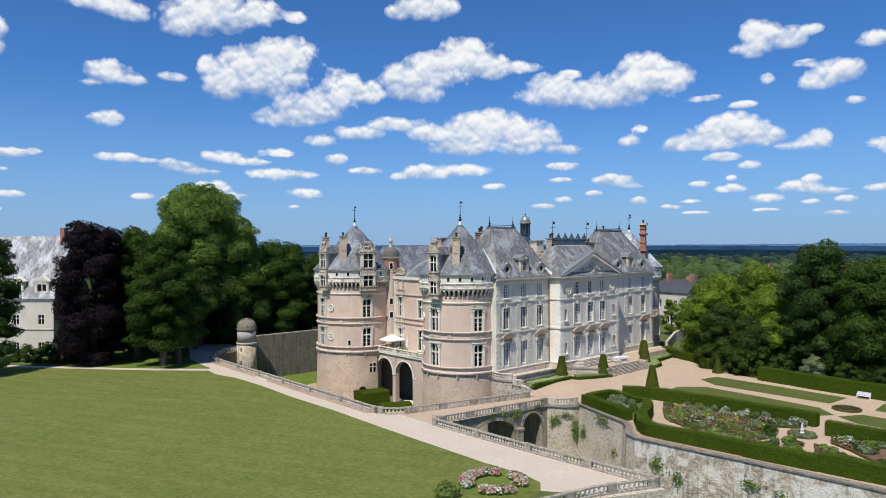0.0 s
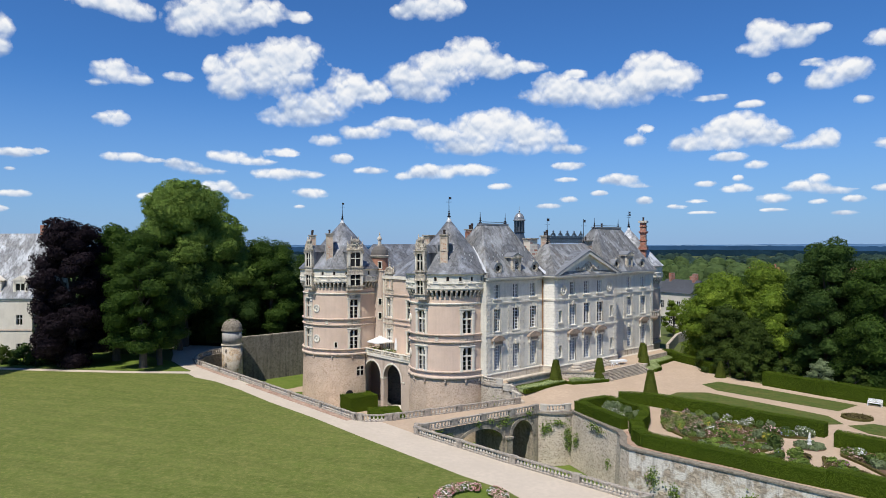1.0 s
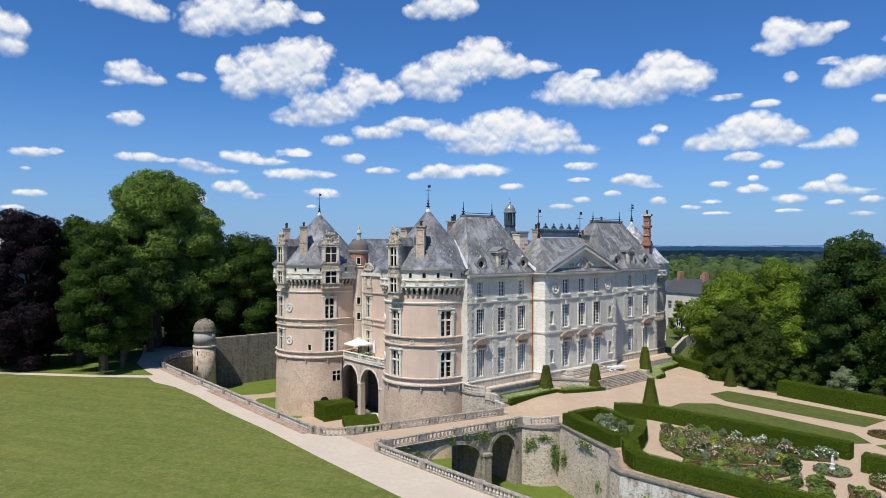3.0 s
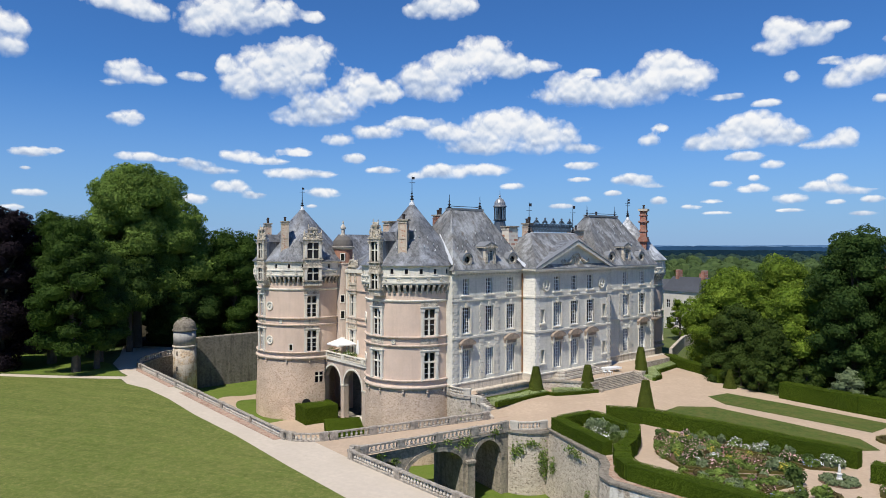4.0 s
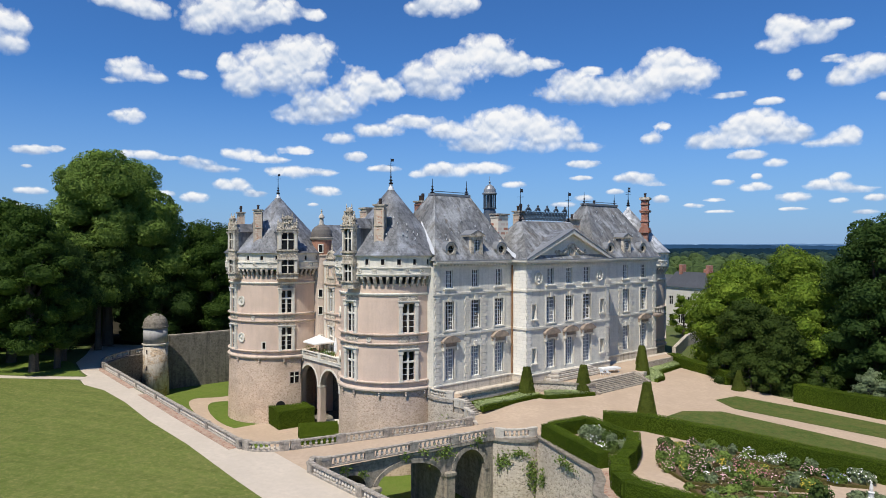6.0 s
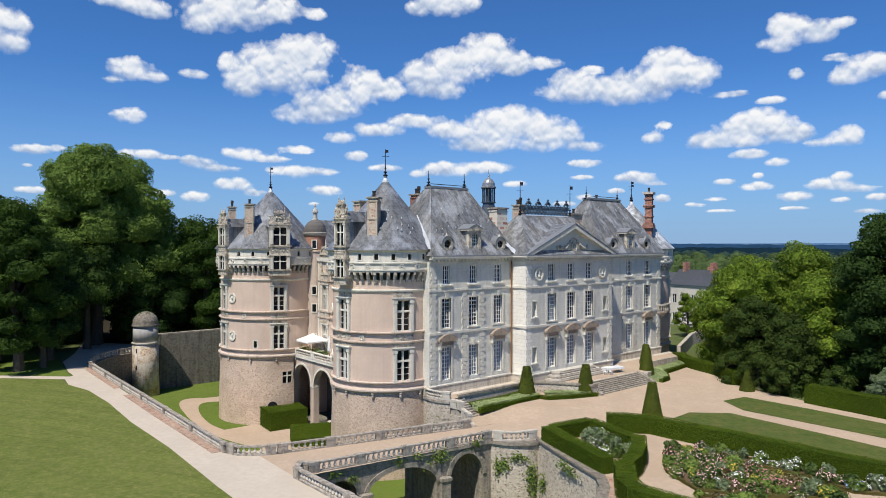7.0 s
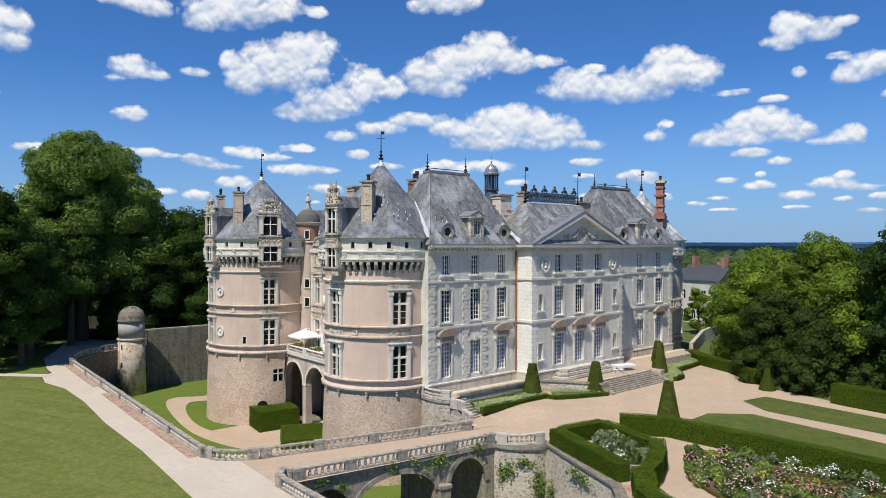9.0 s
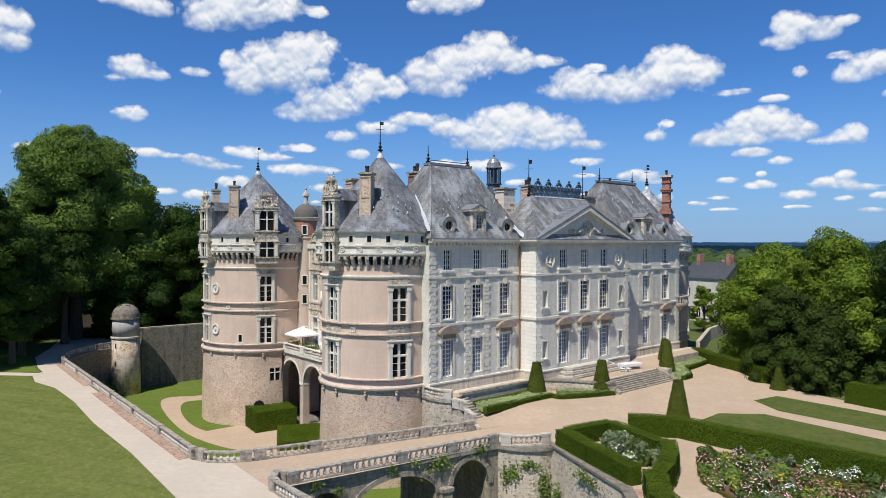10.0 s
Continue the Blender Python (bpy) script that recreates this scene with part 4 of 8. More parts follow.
def pinnacle(m, x, y, z, k=1.0):
    """A small candelabrum pinnacle."""
    return Geo().lathe([(0.2 * k, 0), (0.22 * k, 0.25 * k), (0.11 * k, 0.36 * k), (0.21 * k, 0.62 * k), (0.09 * k, 0.88 * k), (0.16 * k, 1.08 * k), (0.05 * k, 1.3 * k), (0.08 * k, 1.42 * k), (0.0, 1.6 * k)], 8, m @ Vector((x, y, z)))


def renaissance_dormer(cx, cy, r, deg, w=1.8, low=14.6, rear=3.8, pw=0.6):
    """A tall carved stone dormer of two storeys with a gabled crest, breaking through a tower crown."""
    m = facing(cx + (r + 0.98) * math.cos(radians(deg)), cy + (r + 0.98) * math.sin(radians(deg)), 0, deg)
    hw = w / 2 + pw
    k = hw / 1.35
    h1, h2 = (15.5, 17.5), (19.1, 21.6)
    dor = part("dormer", Geo().box(-hw, hw, -0.05, 0.55, 17.55, 19.05, m), CARVED, castle)
    part("wall_band", Geo().box(-hw, hw, -0.05, 1.2, low, 15.4, m), CARVED, dor)
    part("wall_band", Geo().box(-hw, hw, -0.05, 0.55, 21.65, 22.1, m), CARVED, dor)
    for z0, z1 in (h1, h2):
        for s in (-1, 1):
            a, b = sorted((s * w / 2, s * hw))
            pil = part("pilaster", Geo().box(a, b, -0.05, 0.55, z0 - 0.1, z1 + 0.1, m), CARVED, dor)
            part("shaft", Geo().box(a + 0.1, b - 0.1, -0.14, -0.05, z0 + 0.1, z1 - 0.25, m), TUFA_TRIM, pil)
            part("capital", Geo().box(a - 0.05, b + 0.05, -0.18, -0.05, z1 - 0.25, z1 + 0.02, m), CARVED, pil)
        part("mullion", Geo().box(-0.08, 0.08, 0.0, 0.12, z0 - 0.1, z1 + 0.1, m), TUFA_TRIM, dor)
        part("transom", Geo().box(-w / 2, w / 2, 0.002, 0.122, z0 + (z1 - z0) * 0.55, z0 + (z1 - z0) * 0.55 + 0.14, m), TUFA_TRIM, dor)
    for z in (15.4, 17.55, 18.9, 21.7, 22.1):
        part("cornice", Geo().box(-hw - 0.16, hw + 0.16, -0.24, 0.6, z - 0.06, z + 0.09, m), CARVED, dor)
    carve = Geo()
    for i in range(11):
        carve.lathe([(0, -0.2), (0.11, -0.08), (0.14, 0.06), (0, 0.2)], 6, m @ Vector((-hw + 0.2 + (2 * hw - 0.4) * i / 10, -0.05, 18.3 + 0.12 * (-1) ** i)))
    part("carved_frieze", carve, CARVED, dor)
    # crest: scrolled sides, a small pedimented aedicule and candelabra
    z = 22.18
    side = [(-hw, z), (hw, z), (hw - 0.05, z + 0.45), (hw - 0.3 * k, z + 0.62), (0.78 * k, z + 0.7), (0.66 * k, z + 1.45), (-0.66 * k, z + 1.45), (-0.78 * k, z + 0.7), (-hw + 0.3 * k, z + 0.62), (-hw + 0.05, z + 0.45)]
    part("crest_wall", Geo().extrude(side, 0.05, 0.42, m), CARVED, dor)
    orn = Geo()
    rng = random.Random(int(deg) + 200)
    for i in range(34):
        u = rng.uniform(-1, 1)
        top = 1.3 if abs(u) < 0.48 else 0.75 - 0.4 * abs(u)
        q = rng.uniform(0.08, 0.17) * k
        orn.lathe([(0, -q), (q, -q * 0.4), (q * 0.8, q * 0.5), (0, q * 1.2)], 6, m @ Vector((u * hw * 0.95, -0.02, z + rng.uniform(0.05, max(0.2, top)))))
    part("carved_ornament", orn, CARVED, dor)
    for s in (-1, 1):
        part("colonnette", Geo().lathe([(0.12, 0), (0.09, 0.2), (0.09, 1.1), (0.14, 1.3)], 7, m @ Vector((s * 0.58 * k, -0.04, z + 0.12))), CARVED, dor)
        part("scroll", Geo().annulus(0.1, 0.3, -0.02, 0.3, m @ Matrix.Translation((s * 1.02 * k, 0, z + 0.72)), 12), CARVED, dor)
        part("pinnacle", pinnacle(m, s * (hw - 0.1), 0.2, z), CARVED, dor)
        part("pinnacle", pinnacle(m, s * 0.62 * k, 0.2, z + 1.62, 0.55), CARVED, dor)
    part("crest_cornice", Geo().box(-0.85 * k, 0.85 * k, -0.12, 0.5, z + 1.45, z + 1.62, m), RAIL, dor)
    part("crest_top", Geo().extrude([(-0.5 * k, z + 1.62)] + [(0.5 * k * math.cos(math.pi - math.pi * i / 8), z + 1.62 + 0.42 * math.sin(math.pi * i / 8)) for i in range(1, 8)] + [(0.5 * k, z + 1.62)], 0.05, 0.4, m), CARVED, dor)
    for z0, z1 in (h1, h2):
        part("pane", Geo().box(-w / 2, w / 2, 0.10, 0.116, z0, z1, m), GLASS, dor)
    part("slate_cheek", Geo().box(-hw + 0.06, hw - 0.06, 0.55, rear, 18.4, 21.75, m), SLATE, dor)
    part("dormer_roof", Geo().extrude([(-hw - 0.05, 21.75), (hw + 0.05, 21.75), (0.0, 23.0)], 0.42, rear + 1.4, m), SLATE, dor)
    return dor


def arched_dormer(x, y, z):
    """A stone dormer under a round shell-headed pediment."""
    m = facing(x, y, z, -90)
    d = part("dormer", Geo().frame_ring(-1.1, 1.1, -0.4, 2.6, 0.45, -0.1, 0.5, m), CARVED, castle)
    part("pane", Geo().box(-0.66, 0.66, 0.2, 0.24, 0.05, 2.15, m), GLASS, d)
    part("mullion", Geo().box(-0.07, 0.07, 0.05, 0.2, 0.05, 2.15, m), TUFA_TRIM, d)
    part("transom", Geo().box(-0.66, 0.66, 0.052, 0.202, 1.2, 1.34, m), TUFA_TRIM, d)
    part("cornice", Geo().box(-1.3, 1.3, -0.3, 0.6, 2.6, 2.8, m), CARVED, d)
    part("shell_pediment", Geo().extrude([(1.05 * math.cos(math.pi - math.pi * i / 12), 2.8 + 1.05 * math.sin(math.pi * i / 12)) for i in range(13)], -0.05, 0.45, m), CARVED, d)
    part("pediment_arch", Geo().annulus(0.85, 1.12, -0.16, 0.1, m @ Matrix.Translation((0, 0, 2.8)), 20), CARVED, d)
    for s in (-1, 1):
        part("pinnacle", pinnacle(m, s * 1.15, 0.2, 2.8, 0.8), CARVED, d)
    part("pinnacle", pinnacle(m, 0, 0.2, 3.8, 0.8), CARVED, d)
    part("dormer_roof", Geo().extrude([(-1.05, 2.5), (1.05, 2.5), (0, 3.6)], 0.5, 4.5, m), SLATE, d)


renaissance_dormer(*TA, -17.0)
renaissance_dormer(*TA, -81.0, 1.1, pw=0.42)
renaissance_dormer(*TB, -80.0, 1.1, pw=0.42)
chimney(-78.8, 74.5, 19.9, 24.6, 1.4, 1.1, -50, pots=1)
chimney(-110.3, 73.7, 20.0, 25.2, 1.6, 1.2, -30, pots=1)
chimney(-116.0, 73.4, 20.5, 25.0, 1.6, 1.0, -20, pots=2)
chimney(-85.5, 77.2, 20.0, 24.6, 1.5, 1.3, 0, pots=0)
part("chimney_saddle", Geo().box(-0.6, 0.6, -1.2, 1.0, 20.2, 23.0, Matrix.Translation((-79.6, 75.6, 0)) @ Matrix.Rotation(radians(-50), 4, "Z")), DARKLEAD, castle)
part("chimney_saddle", Geo().box(-0.6, 0.6, -0.8, 1.2, 20.2, 22.6, Matrix.Translation((-111.3, 74.9, 0)) @ Matrix.Rotation(radians(-30), 4, "Z")), DARKLEAD, castle)
# portrait roundels on the tower shafts
for at, r, deg, z in ((at_a, TA[2], -73, 5.6), (at_a, TA[2], -73, 11.2), (at_a, TA[2], -56, 8.65), (at_b, TB[2], -60, 8.65), (at_b, TB[2], -120, 11.4), (at_b, TB[2], -120, 5.9)):
    m = facing(*at(deg, r, z), deg)
    big = 0.74 if abs(z - 8.65) > 0.1 else 0.3
    g = Geo().annulus(0.7 * big, big, -0.14, 0.15, m, 22)
    g.extrude([(0.72 * big * math.cos(2 * math.pi * i / 18), 0.72 * big * math.sin(2 * math.pi * i / 18)) for i in range(18)], -0.02, 0.1, m)
    g.lathe([(0, -0.3 * big), (0.22 * big, -0.15 * big), (0.26 * big, 0.1 * big), (0.15 * big, 0.35 * big), (0, 0.42 * big)], 8, m @ Vector((0, -0.06, 0)))
    part("roundel", g, TUFA_TRIM, castle)
for at, r in ((at_a, TA[2]), (at_b, TB[2])):
    for deg in (-130, -100, -78, -48, -20, 2):
        p = at(deg, r + 0.22, 2.05)
        part("carved_head_corbel", Geo().lathe([(0.0, -0.2), (0.1, -0.14), (0.15, 0.0), (0.12, 0.16), (0.18, 0.3), (0.18, 0.4)], 8, p), STRING, castle)

# --- loggia between the towers ---
ARC_Y = 79.0
am = facing(-106.8, ARC_Y, 0, -90)
log_arches = [(0.25, 5.3, -1.2, 1.42), (6.25, 11.35, -1.2, 1.42)]
lo = [(-1.5, 2.35), (-1.5, MOAT)]
for a in log_arches:
    lo += [(a[0], MOAT)] + arch_points(*a) + [(a[1], MOAT)]
lo += [(18, MOAT), (18, 2.35)]
part("loggia_wall", Geo().extrude(lo[::-1], 0, 0.9, am), STRING, castle)
for a in log_arches:
    inner, outer = arch_points(*a), arch_points(a[0] - 0.3, a[1] + 0.3, a[2], a[3] + 0.3)
    g = Geo()
    for i in range(len(inner) - 1):
        g.extrude([inner[i], inner[i + 1], outer[i + 1], outer[i]][::-1], -0.06, 0.1, am)
    part("arch_moulding", g, TUFA_TRIM, castle)
for u in (5.78, 11.9):
    part("impost", Geo().box(u - 0.5, u + 0.5, -0.1, 1.0, -1.45, -1.2, am), TUFA_TRIM, castle)
part("terrace_slab", Geo().box(-1.5, 18, -0.25, 9, 2.35, 2.75, am), TUFA_TRIM, castle)
# Back wall, cross wall and vault: the loggia's deep shade is in their colour.
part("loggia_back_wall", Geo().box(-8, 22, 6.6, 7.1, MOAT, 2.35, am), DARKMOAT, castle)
# Unseen cross wall and low vault are added to keep light out.
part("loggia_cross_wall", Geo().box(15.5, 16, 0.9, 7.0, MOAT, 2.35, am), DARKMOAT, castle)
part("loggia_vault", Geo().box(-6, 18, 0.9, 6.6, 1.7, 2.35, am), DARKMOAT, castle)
part("garden_door", Geo().box(7.4, 8.6, 6.5, 6.65, -6.5, -3.5, am), TUFA, castle)
part("drain_pipe", Geo().tube([(-106.75, 78.75, MOAT), (-106.75, 78.75, 2.3)], [0.1, 0.1], 8), IRON, castle)
pb = balustrade([(-106.2, 78.95), (-99, 78.9), (-89, 78.8)], 2.75, "pale stone balustrade of the terrace between the towers", 5.0, 0.42, TUFA_TRIM)
CX, CY = -105.3, 82.5  # corner of the court wall
south = lambda u, z, d: (CX + u, CY + d, z)
holes = [(1.3, 2.7, 3.2, 6.9), (1.3, 2.7, 9.4, 12.9), (7.5, 8.8, 3.2, 6.9), (7.5, 8.8, 9.4, 12.6), (14, 15.3, 3.2, 6.9), (14, 15.3, 9.4, 12.6)]
part("court_wall", Geo().shell(south, [0, 22], [2.4, 17.2], holes, 0.4), PINK, castle)
for h in holes:
    cross_window(facing(CX + (h[0] + h[1]) / 2, CY, h[2], -90), 1.3, h[3] - h[2])
part("court_cornice", Geo().box(CX, -84, CY - 0.3, CY + 0.1, 16.6, 17.2), TUFA_TRIM, castle)
for z0, z1 in ((7.3, 9.2), (13.4, 14.6)):
    part("carved_panel", Geo().box(CX + 0.75, CX + 3.25, CY - 0.1, CY + 0.1, z0, z1), CARVED, castle)
part("corner_pilaster", Geo().box(CX - 0.05, CX + 0.5, CY - 0.12, CY + 0.2, 2.75, 16.6), TUFA_TRIM, castle)
for z in (8.1, 9.0, 13.6):
    part("court_band", Geo().box(CX, -84, CY - 0.2, CY + 0.05, z, z + 0.2), STRING, castle)
part("court_roof", Geo().add([(CX, CY - 0.2, 17.2), (-84, CY - 0.2, 17.2), (-84, 87.5, 21.3), (CX + 2.5, 87.5, 21.3), (-84, 93, 17.2), (CX, 93, 17.2)], [(0, 1, 2, 3), (3, 2, 4, 5), (0, 3, 5), (1, 4, 2)]), SLATE, castle)
arched_dormer(CX + 2.0, CY - 0.1, 14.95)
part("court_body", Geo().box(CX, -86, CY + 0.5, 93, 2.4, 17.2), PINK, castle)
part("west_range", Geo().box(-119, -108, 84, 140, MOAT, 17.0), PINK, castle)
part("west_range_roof", Geo().add([(-119.3, 84, 17), (-107.7, 84, 17), (-107.7, 140, 17), (-119.3, 140, 17), (-113.5, 86, 23.2), (-113.5, 138, 23.2)], [(0, 1, 4), (1, 2, 5, 4), (2, 3, 5), (3, 0, 4, 5)]), SLATE, castle)
# small domed stair turret
DX, DY = -106.8, 82.8
part("stair_turret", Geo().lathe([(1.6, 18.2), (1.6, 20.8)], 24, (DX, DY, 0)), ROSEBRICK, castle)
part("turret_cornice", Geo().lathe([(1.6, 20.5), (1.85, 20.7), (1.95, 20.95), (1.7, 21.0)], 24, (DX, DY, 0)), BALUSTER, castle)
part("dome", Geo().lathe([(1.72, 20.98), (1.68, 21.5), (1.5, 22.1), (1.1, 22.6), (0.62, 22.85), (0.42, 22.9)], 24, (DX, DY, 0)), DARKDOME, castle)
part("dome_lantern", Geo().lathe([(0.48, 22.85), (0.48, 23.05), (0.34, 23.1), (0.3, 23.95), (0.46, 24.05), (0.46, 24.15), (0.4, 24.35), (0.2, 24.7), (0.08, 24.9), (0.16, 25.1), (0.04, 25.45)], 12, (DX, DY, 0)), BALUSTER, castle)
part("stair_turret", Geo().lathe([(1.58, 2.76), (1.58, 18.0), (1.72, 18.05), (1.72, 18.2), (1.6, 18.25)], 24, (DX, DY, 0)), STRING, castle)
for z in (18.6, 11.6, 8.9, 4.4):
    tm_ = facing(DX + 1.59 * math.cos(radians(-35)), DY + 1.59 * math.sin(radians(-35)), z, -35)
    tw = part("turret_window", Geo().frame_ring(-0.42, 0.42, -0.12, 1.3, 0.14, -0.08, 0.2, tm_), TUFA_TRIM, castle)
    part("pane", Geo().box(-0.28, 0.28, -0.02, 0.02, 0.02, 1.16, tm_), GLASS, tw)

# --- classical front ---
LV = {"g": (3.38, 7.15), "f": (9.4, 12.9), "a": (14.55, 16.7)}
LEFT = [(81.7, 1.5), (86.0, 1.6), (90.2, 1.6)]
MID = [(97.5, 1.75), (101.45, 1.7), (105.3, 1.75)]
RIGHT = [(113.3, 1.6), (118.4, 1.7), (123.3, 1.8)]


def front_holes(cols):
    out = []
    for y, w in cols:
        for k, (z0, z1) in LV.items():
            ww = w * (0.78 if k == "a" else 1.0)
            out.append((y - ww / 2, y + ww / 2, z0, z1))
    return out


def front(name, x, y0, y1, cols, extra=()):
    place = lambda u, z, d: (x - d, u, z)
    return part(name, Geo().shell(place, [y0, y1], [0.0, EAVE - 0.6], front_holes(cols) + list(extra), 0.42), TUFA, castle)


front("facade_wall", WING_X, WING0, PAV0, LEFT)
niches = [(y - 0.42, y + 0.42, z, z + 1.9) for y in (94.2, 108.8) for z in (4.3, 10.1)]
front("facade_wall", PAV_X, PAV0, PAV1, MID, niches)
front("facade_wall", WING_X, PAV1, WING1, RIGHT)
# The left return and corners are painted paler, as if in full sun.
part("pavilion_return", Geo().box(WING_X - 0.5, PAV_X - 0.46, PAV0, PAV0 + 0.45, 0, EAVE - 0.6), SUNLIT, castle)
part("pavilion_return", Geo().box(WING_X - 0.5, PAV_X - 0.46, PAV1 - 0.45, PAV1, 0, EAVE - 0.6), TUFA, castle)
for y0, y1 in ((PAV0, PAV0 + 0.4), (PAV1 - 0.4, PAV1)):
    part("pavilion_corner", Geo().box(PAV_X - 0.46, PAV_X - 0.006, y0, y1, 0, EAVE - 0.6), SUNLIT, castle)
part("end_wall", Geo().box(-86, WING_X - 0.005, WING0, WING0 + 0.4, -7, EAVE - 0.6), TUFA, castle)
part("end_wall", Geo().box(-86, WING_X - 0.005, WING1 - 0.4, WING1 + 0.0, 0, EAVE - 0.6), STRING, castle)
part("rear_wall", Geo().box(-86, -85.6, WING0, WING1, 0, EAVE - 0.6), TUFA, castle)
for y, w in LEFT + MID + RIGHT:
    x = PAV_X if PAV0 < y < PAV1 else WING_X
    for k, (z0, z1) in LV.items():
        ww = w * (0.78 if k == "a" else 1.0)
        sash_window(facing(x, y, z0, 0), ww, z1 - z0, k != "a", CURTAIN if k == "g" or (k == "f" and int(y) % 3 == 1) else None)


def lintel_set(x, y, w, hood, quoined):
    """Sills, keystones, hoods and rusticated strips round one column of windows."""
    m = facing(x, y, 0, 0)
    for k in ("g", "f"):
        z0, z1 = LV[k]
        a, b, c = w / 2, w / 2 + 0.24, z1 + 0.24
        part("architrave", Geo().extrude([(-b, z0), (-a, z0), (-a, z1), (a, z1), (a, z0), (b, z0), (b, c), (-b, c)], -0.09, 0.1, m), TUFA_TRIM, castle)
        if k == "f" or (k == "g" and not hood):
            part("keystone", Geo().extrude([(-0.16, z1 - 0.05), (0.16, z1 - 0.05), (0.26, z1 + 0.62), (-0.26, z1 + 0.62)], -0.22, 0.1, m), TUFA_TRIM, castle)
    za = LV["a"][0]
    part("window_sill", Geo().box(-w / 2 - 0.22, w / 2 + 0.22, -0.26, 0.05, za - 0.24, za - 0.06, m), TUFA_TRIM, castle)
    part("apron", Geo().box(-w / 2 - 0.05, w / 2 + 0.05, -0.12, 0.05, za - 0.8, za - 0.24, m), TUFA_TRIM, castle)
    zf = LV["f"][0]
    part("window_sill", Geo().box(-w / 2 - 0.2, w / 2 + 0.2, -0.16, 0.05, zf - 0.16, zf - 0.02, m), TUFA_TRIM, castle)
    if hood:
        z1 = LV["g"][1]
        hw = w / 2 + 0.62
        pts = [(-hw + 2 * hw * i / 12, z1 + 1.0 + 0.6 * math.sin(math.pi * i / 12) ** 0.7) for i in range(13)]
        h = Geo().extrude(pts[::-1] + [(-hw, z1 + 0.78), (hw, z1 + 0.78)], -0.55, 0.05, m)
        h.box(-hw + 0.12, hw - 0.12, -0.3, 0.05, z1 + 0.3, z1 + 0.8, m)
        part("window_hood", h, HOOD, castle)
        for s in (-1, 1):
            part("hood_bracket", Geo().box(s * (w / 2 + 0.3) - 0.13, s * (w / 2 + 0.3) + 0.13, -0.4, 0.05, z1 - 0.15, z1 + 0.8, m), TUFA_TRIM, castle)
    if quoined:
        for s in (-1, 1):
            strip_quoins(x, y + s * (w / 2 + 0.62), 2.9, 13.6)


QUOIN = {}


def strip_quoins(x, y, z0, z1, long=0.95, short=0.6, ang=0.0, mat=None):
    """A strip of raised quoin blocks, long and short by turns."""
    h = 0.46
    n = int((z1 - z0) / h)
    for i in range(n):
        w = long if i % 2 else short
        me = cached(QUOIN, (w, mat), lambda: Geo().box(-w / 2, w / 2, -0.05 if mat else -0.10, 0.05, 0.03 - 0.015 * bool(mat), h - 0.03 + 0.015 * bool(mat)), mat or TUFA_TRIM, "quoin")
        piece("quoin", me, facing(x, y, z0 + i * h, ang), castle)


for i, (y, w) in enumerate(LEFT):
    lintel_set(WING_X, y, w, i != 1, i == 1)
for y, w in MID:
    lintel_set(PAV_X, y, w, True, False)
for i, (y, w) in enumerate(RIGHT):
    lintel_set(WING_X, y, w, i == 2, i == 1)
for x, y in ((WING_X, 79.75), (PAV_X, PAV1 - 0.5), (WING_X, 126.4), (WING_X, 111.4)):
    strip_quoins(x, y, 2.7, EAVE - 0.8)
# These quoins carry the sunlight in their paler colour.
strip_quoins(WING_X + 1.95, PAV0, 2.7, EAVE - 0.8, ang=-90, mat=SUNLIT)
strip_quoins(PAV_X, PAV0 + 0.5, 2.7, EAVE - 0.8, mat=SUNLIT)

# bands, plinth and cornice follow the front
prof_line = [(-76.5, WING0 - 0.05), (WING_X, WING0 - 0.05), (WING_X, PAV0), (PAV_X, PAV0), (PAV_X, PAV1), (WING_X, PAV1), (WING_X, WING1 + 0.05), (-84, WING1 + 0.05)]


def band(z0, z1, out):
    """A moulding along the whole front, out in front of the walls."""
    g = Geo()
    g.box(WING_X, WING_X + out, WING0 - 0.05, PAV0 - out - 0.003, z0, z1)
    g.box(WING_X, PAV_X + out, PAV0 - out, PAV0 - 0.003, z0, z1)
    g.box(PAV_X, PAV_X + out, PAV0, PAV1, z0, z1)
    g.box(WING_X, PAV_X + out, PAV1 + 0.003, PAV1 + out, z0, z1)
    g.box(WING_X, WING_X + out, PAV1 + out + 0.003, WING1 + 0.05, z0, z1)
    return g


part("plinth", band(0.0, 2.75, 0.16), PLINTH, castle)
part("plinth_cap", band(2.75, 2.9, 0.22), TUFA_TRIM, castle)
part("floor_band", band(8.72, 9.0, 0.16), TUFA_TRIM, castle)
part("floor_band", band(13.72, 13.98, 0.16), TUFA_TRIM, castle)
for z0, z1, out in ((EAVE - 0.75, EAVE - 0.62, 0.12), (EAVE - 0.3, EAVE - 0.12, 0.55), (EAVE - 0.12, EAVE + 0.06, 0.68)):
    part("cornice", band(z0, z1, out), TUFA_TRIM, castle)
part("gutter", band(EAVE + 0.06, EAVE + 0.16, 0.7), LEAD, castle)
part("frieze", band(EAVE - 0.62, EAVE - 0.3, 0.04), TUFA_TRIM, castle)
dent = {}
for x, y0, y1 in ((WING_X, WING0 + 0.2, PAV0 - 0.6), (PAV_X, PAV0, PAV1), (WING_X, PAV1 + 0.6, WING1)):
    n = int((y1 - y0) / 0.55)
    for i in range(n):
        me = cached(dent, 0, lambda: Geo().box(-0.14, 0.14, -0.42, 0.0, 0, 0.24), TUFA_TRIM, "modillion")
        piece("modillion", me, facing(x, y0 + (i + 0.5) * (y1 - y0) / n, EAVE - 0.55, 0), castle)
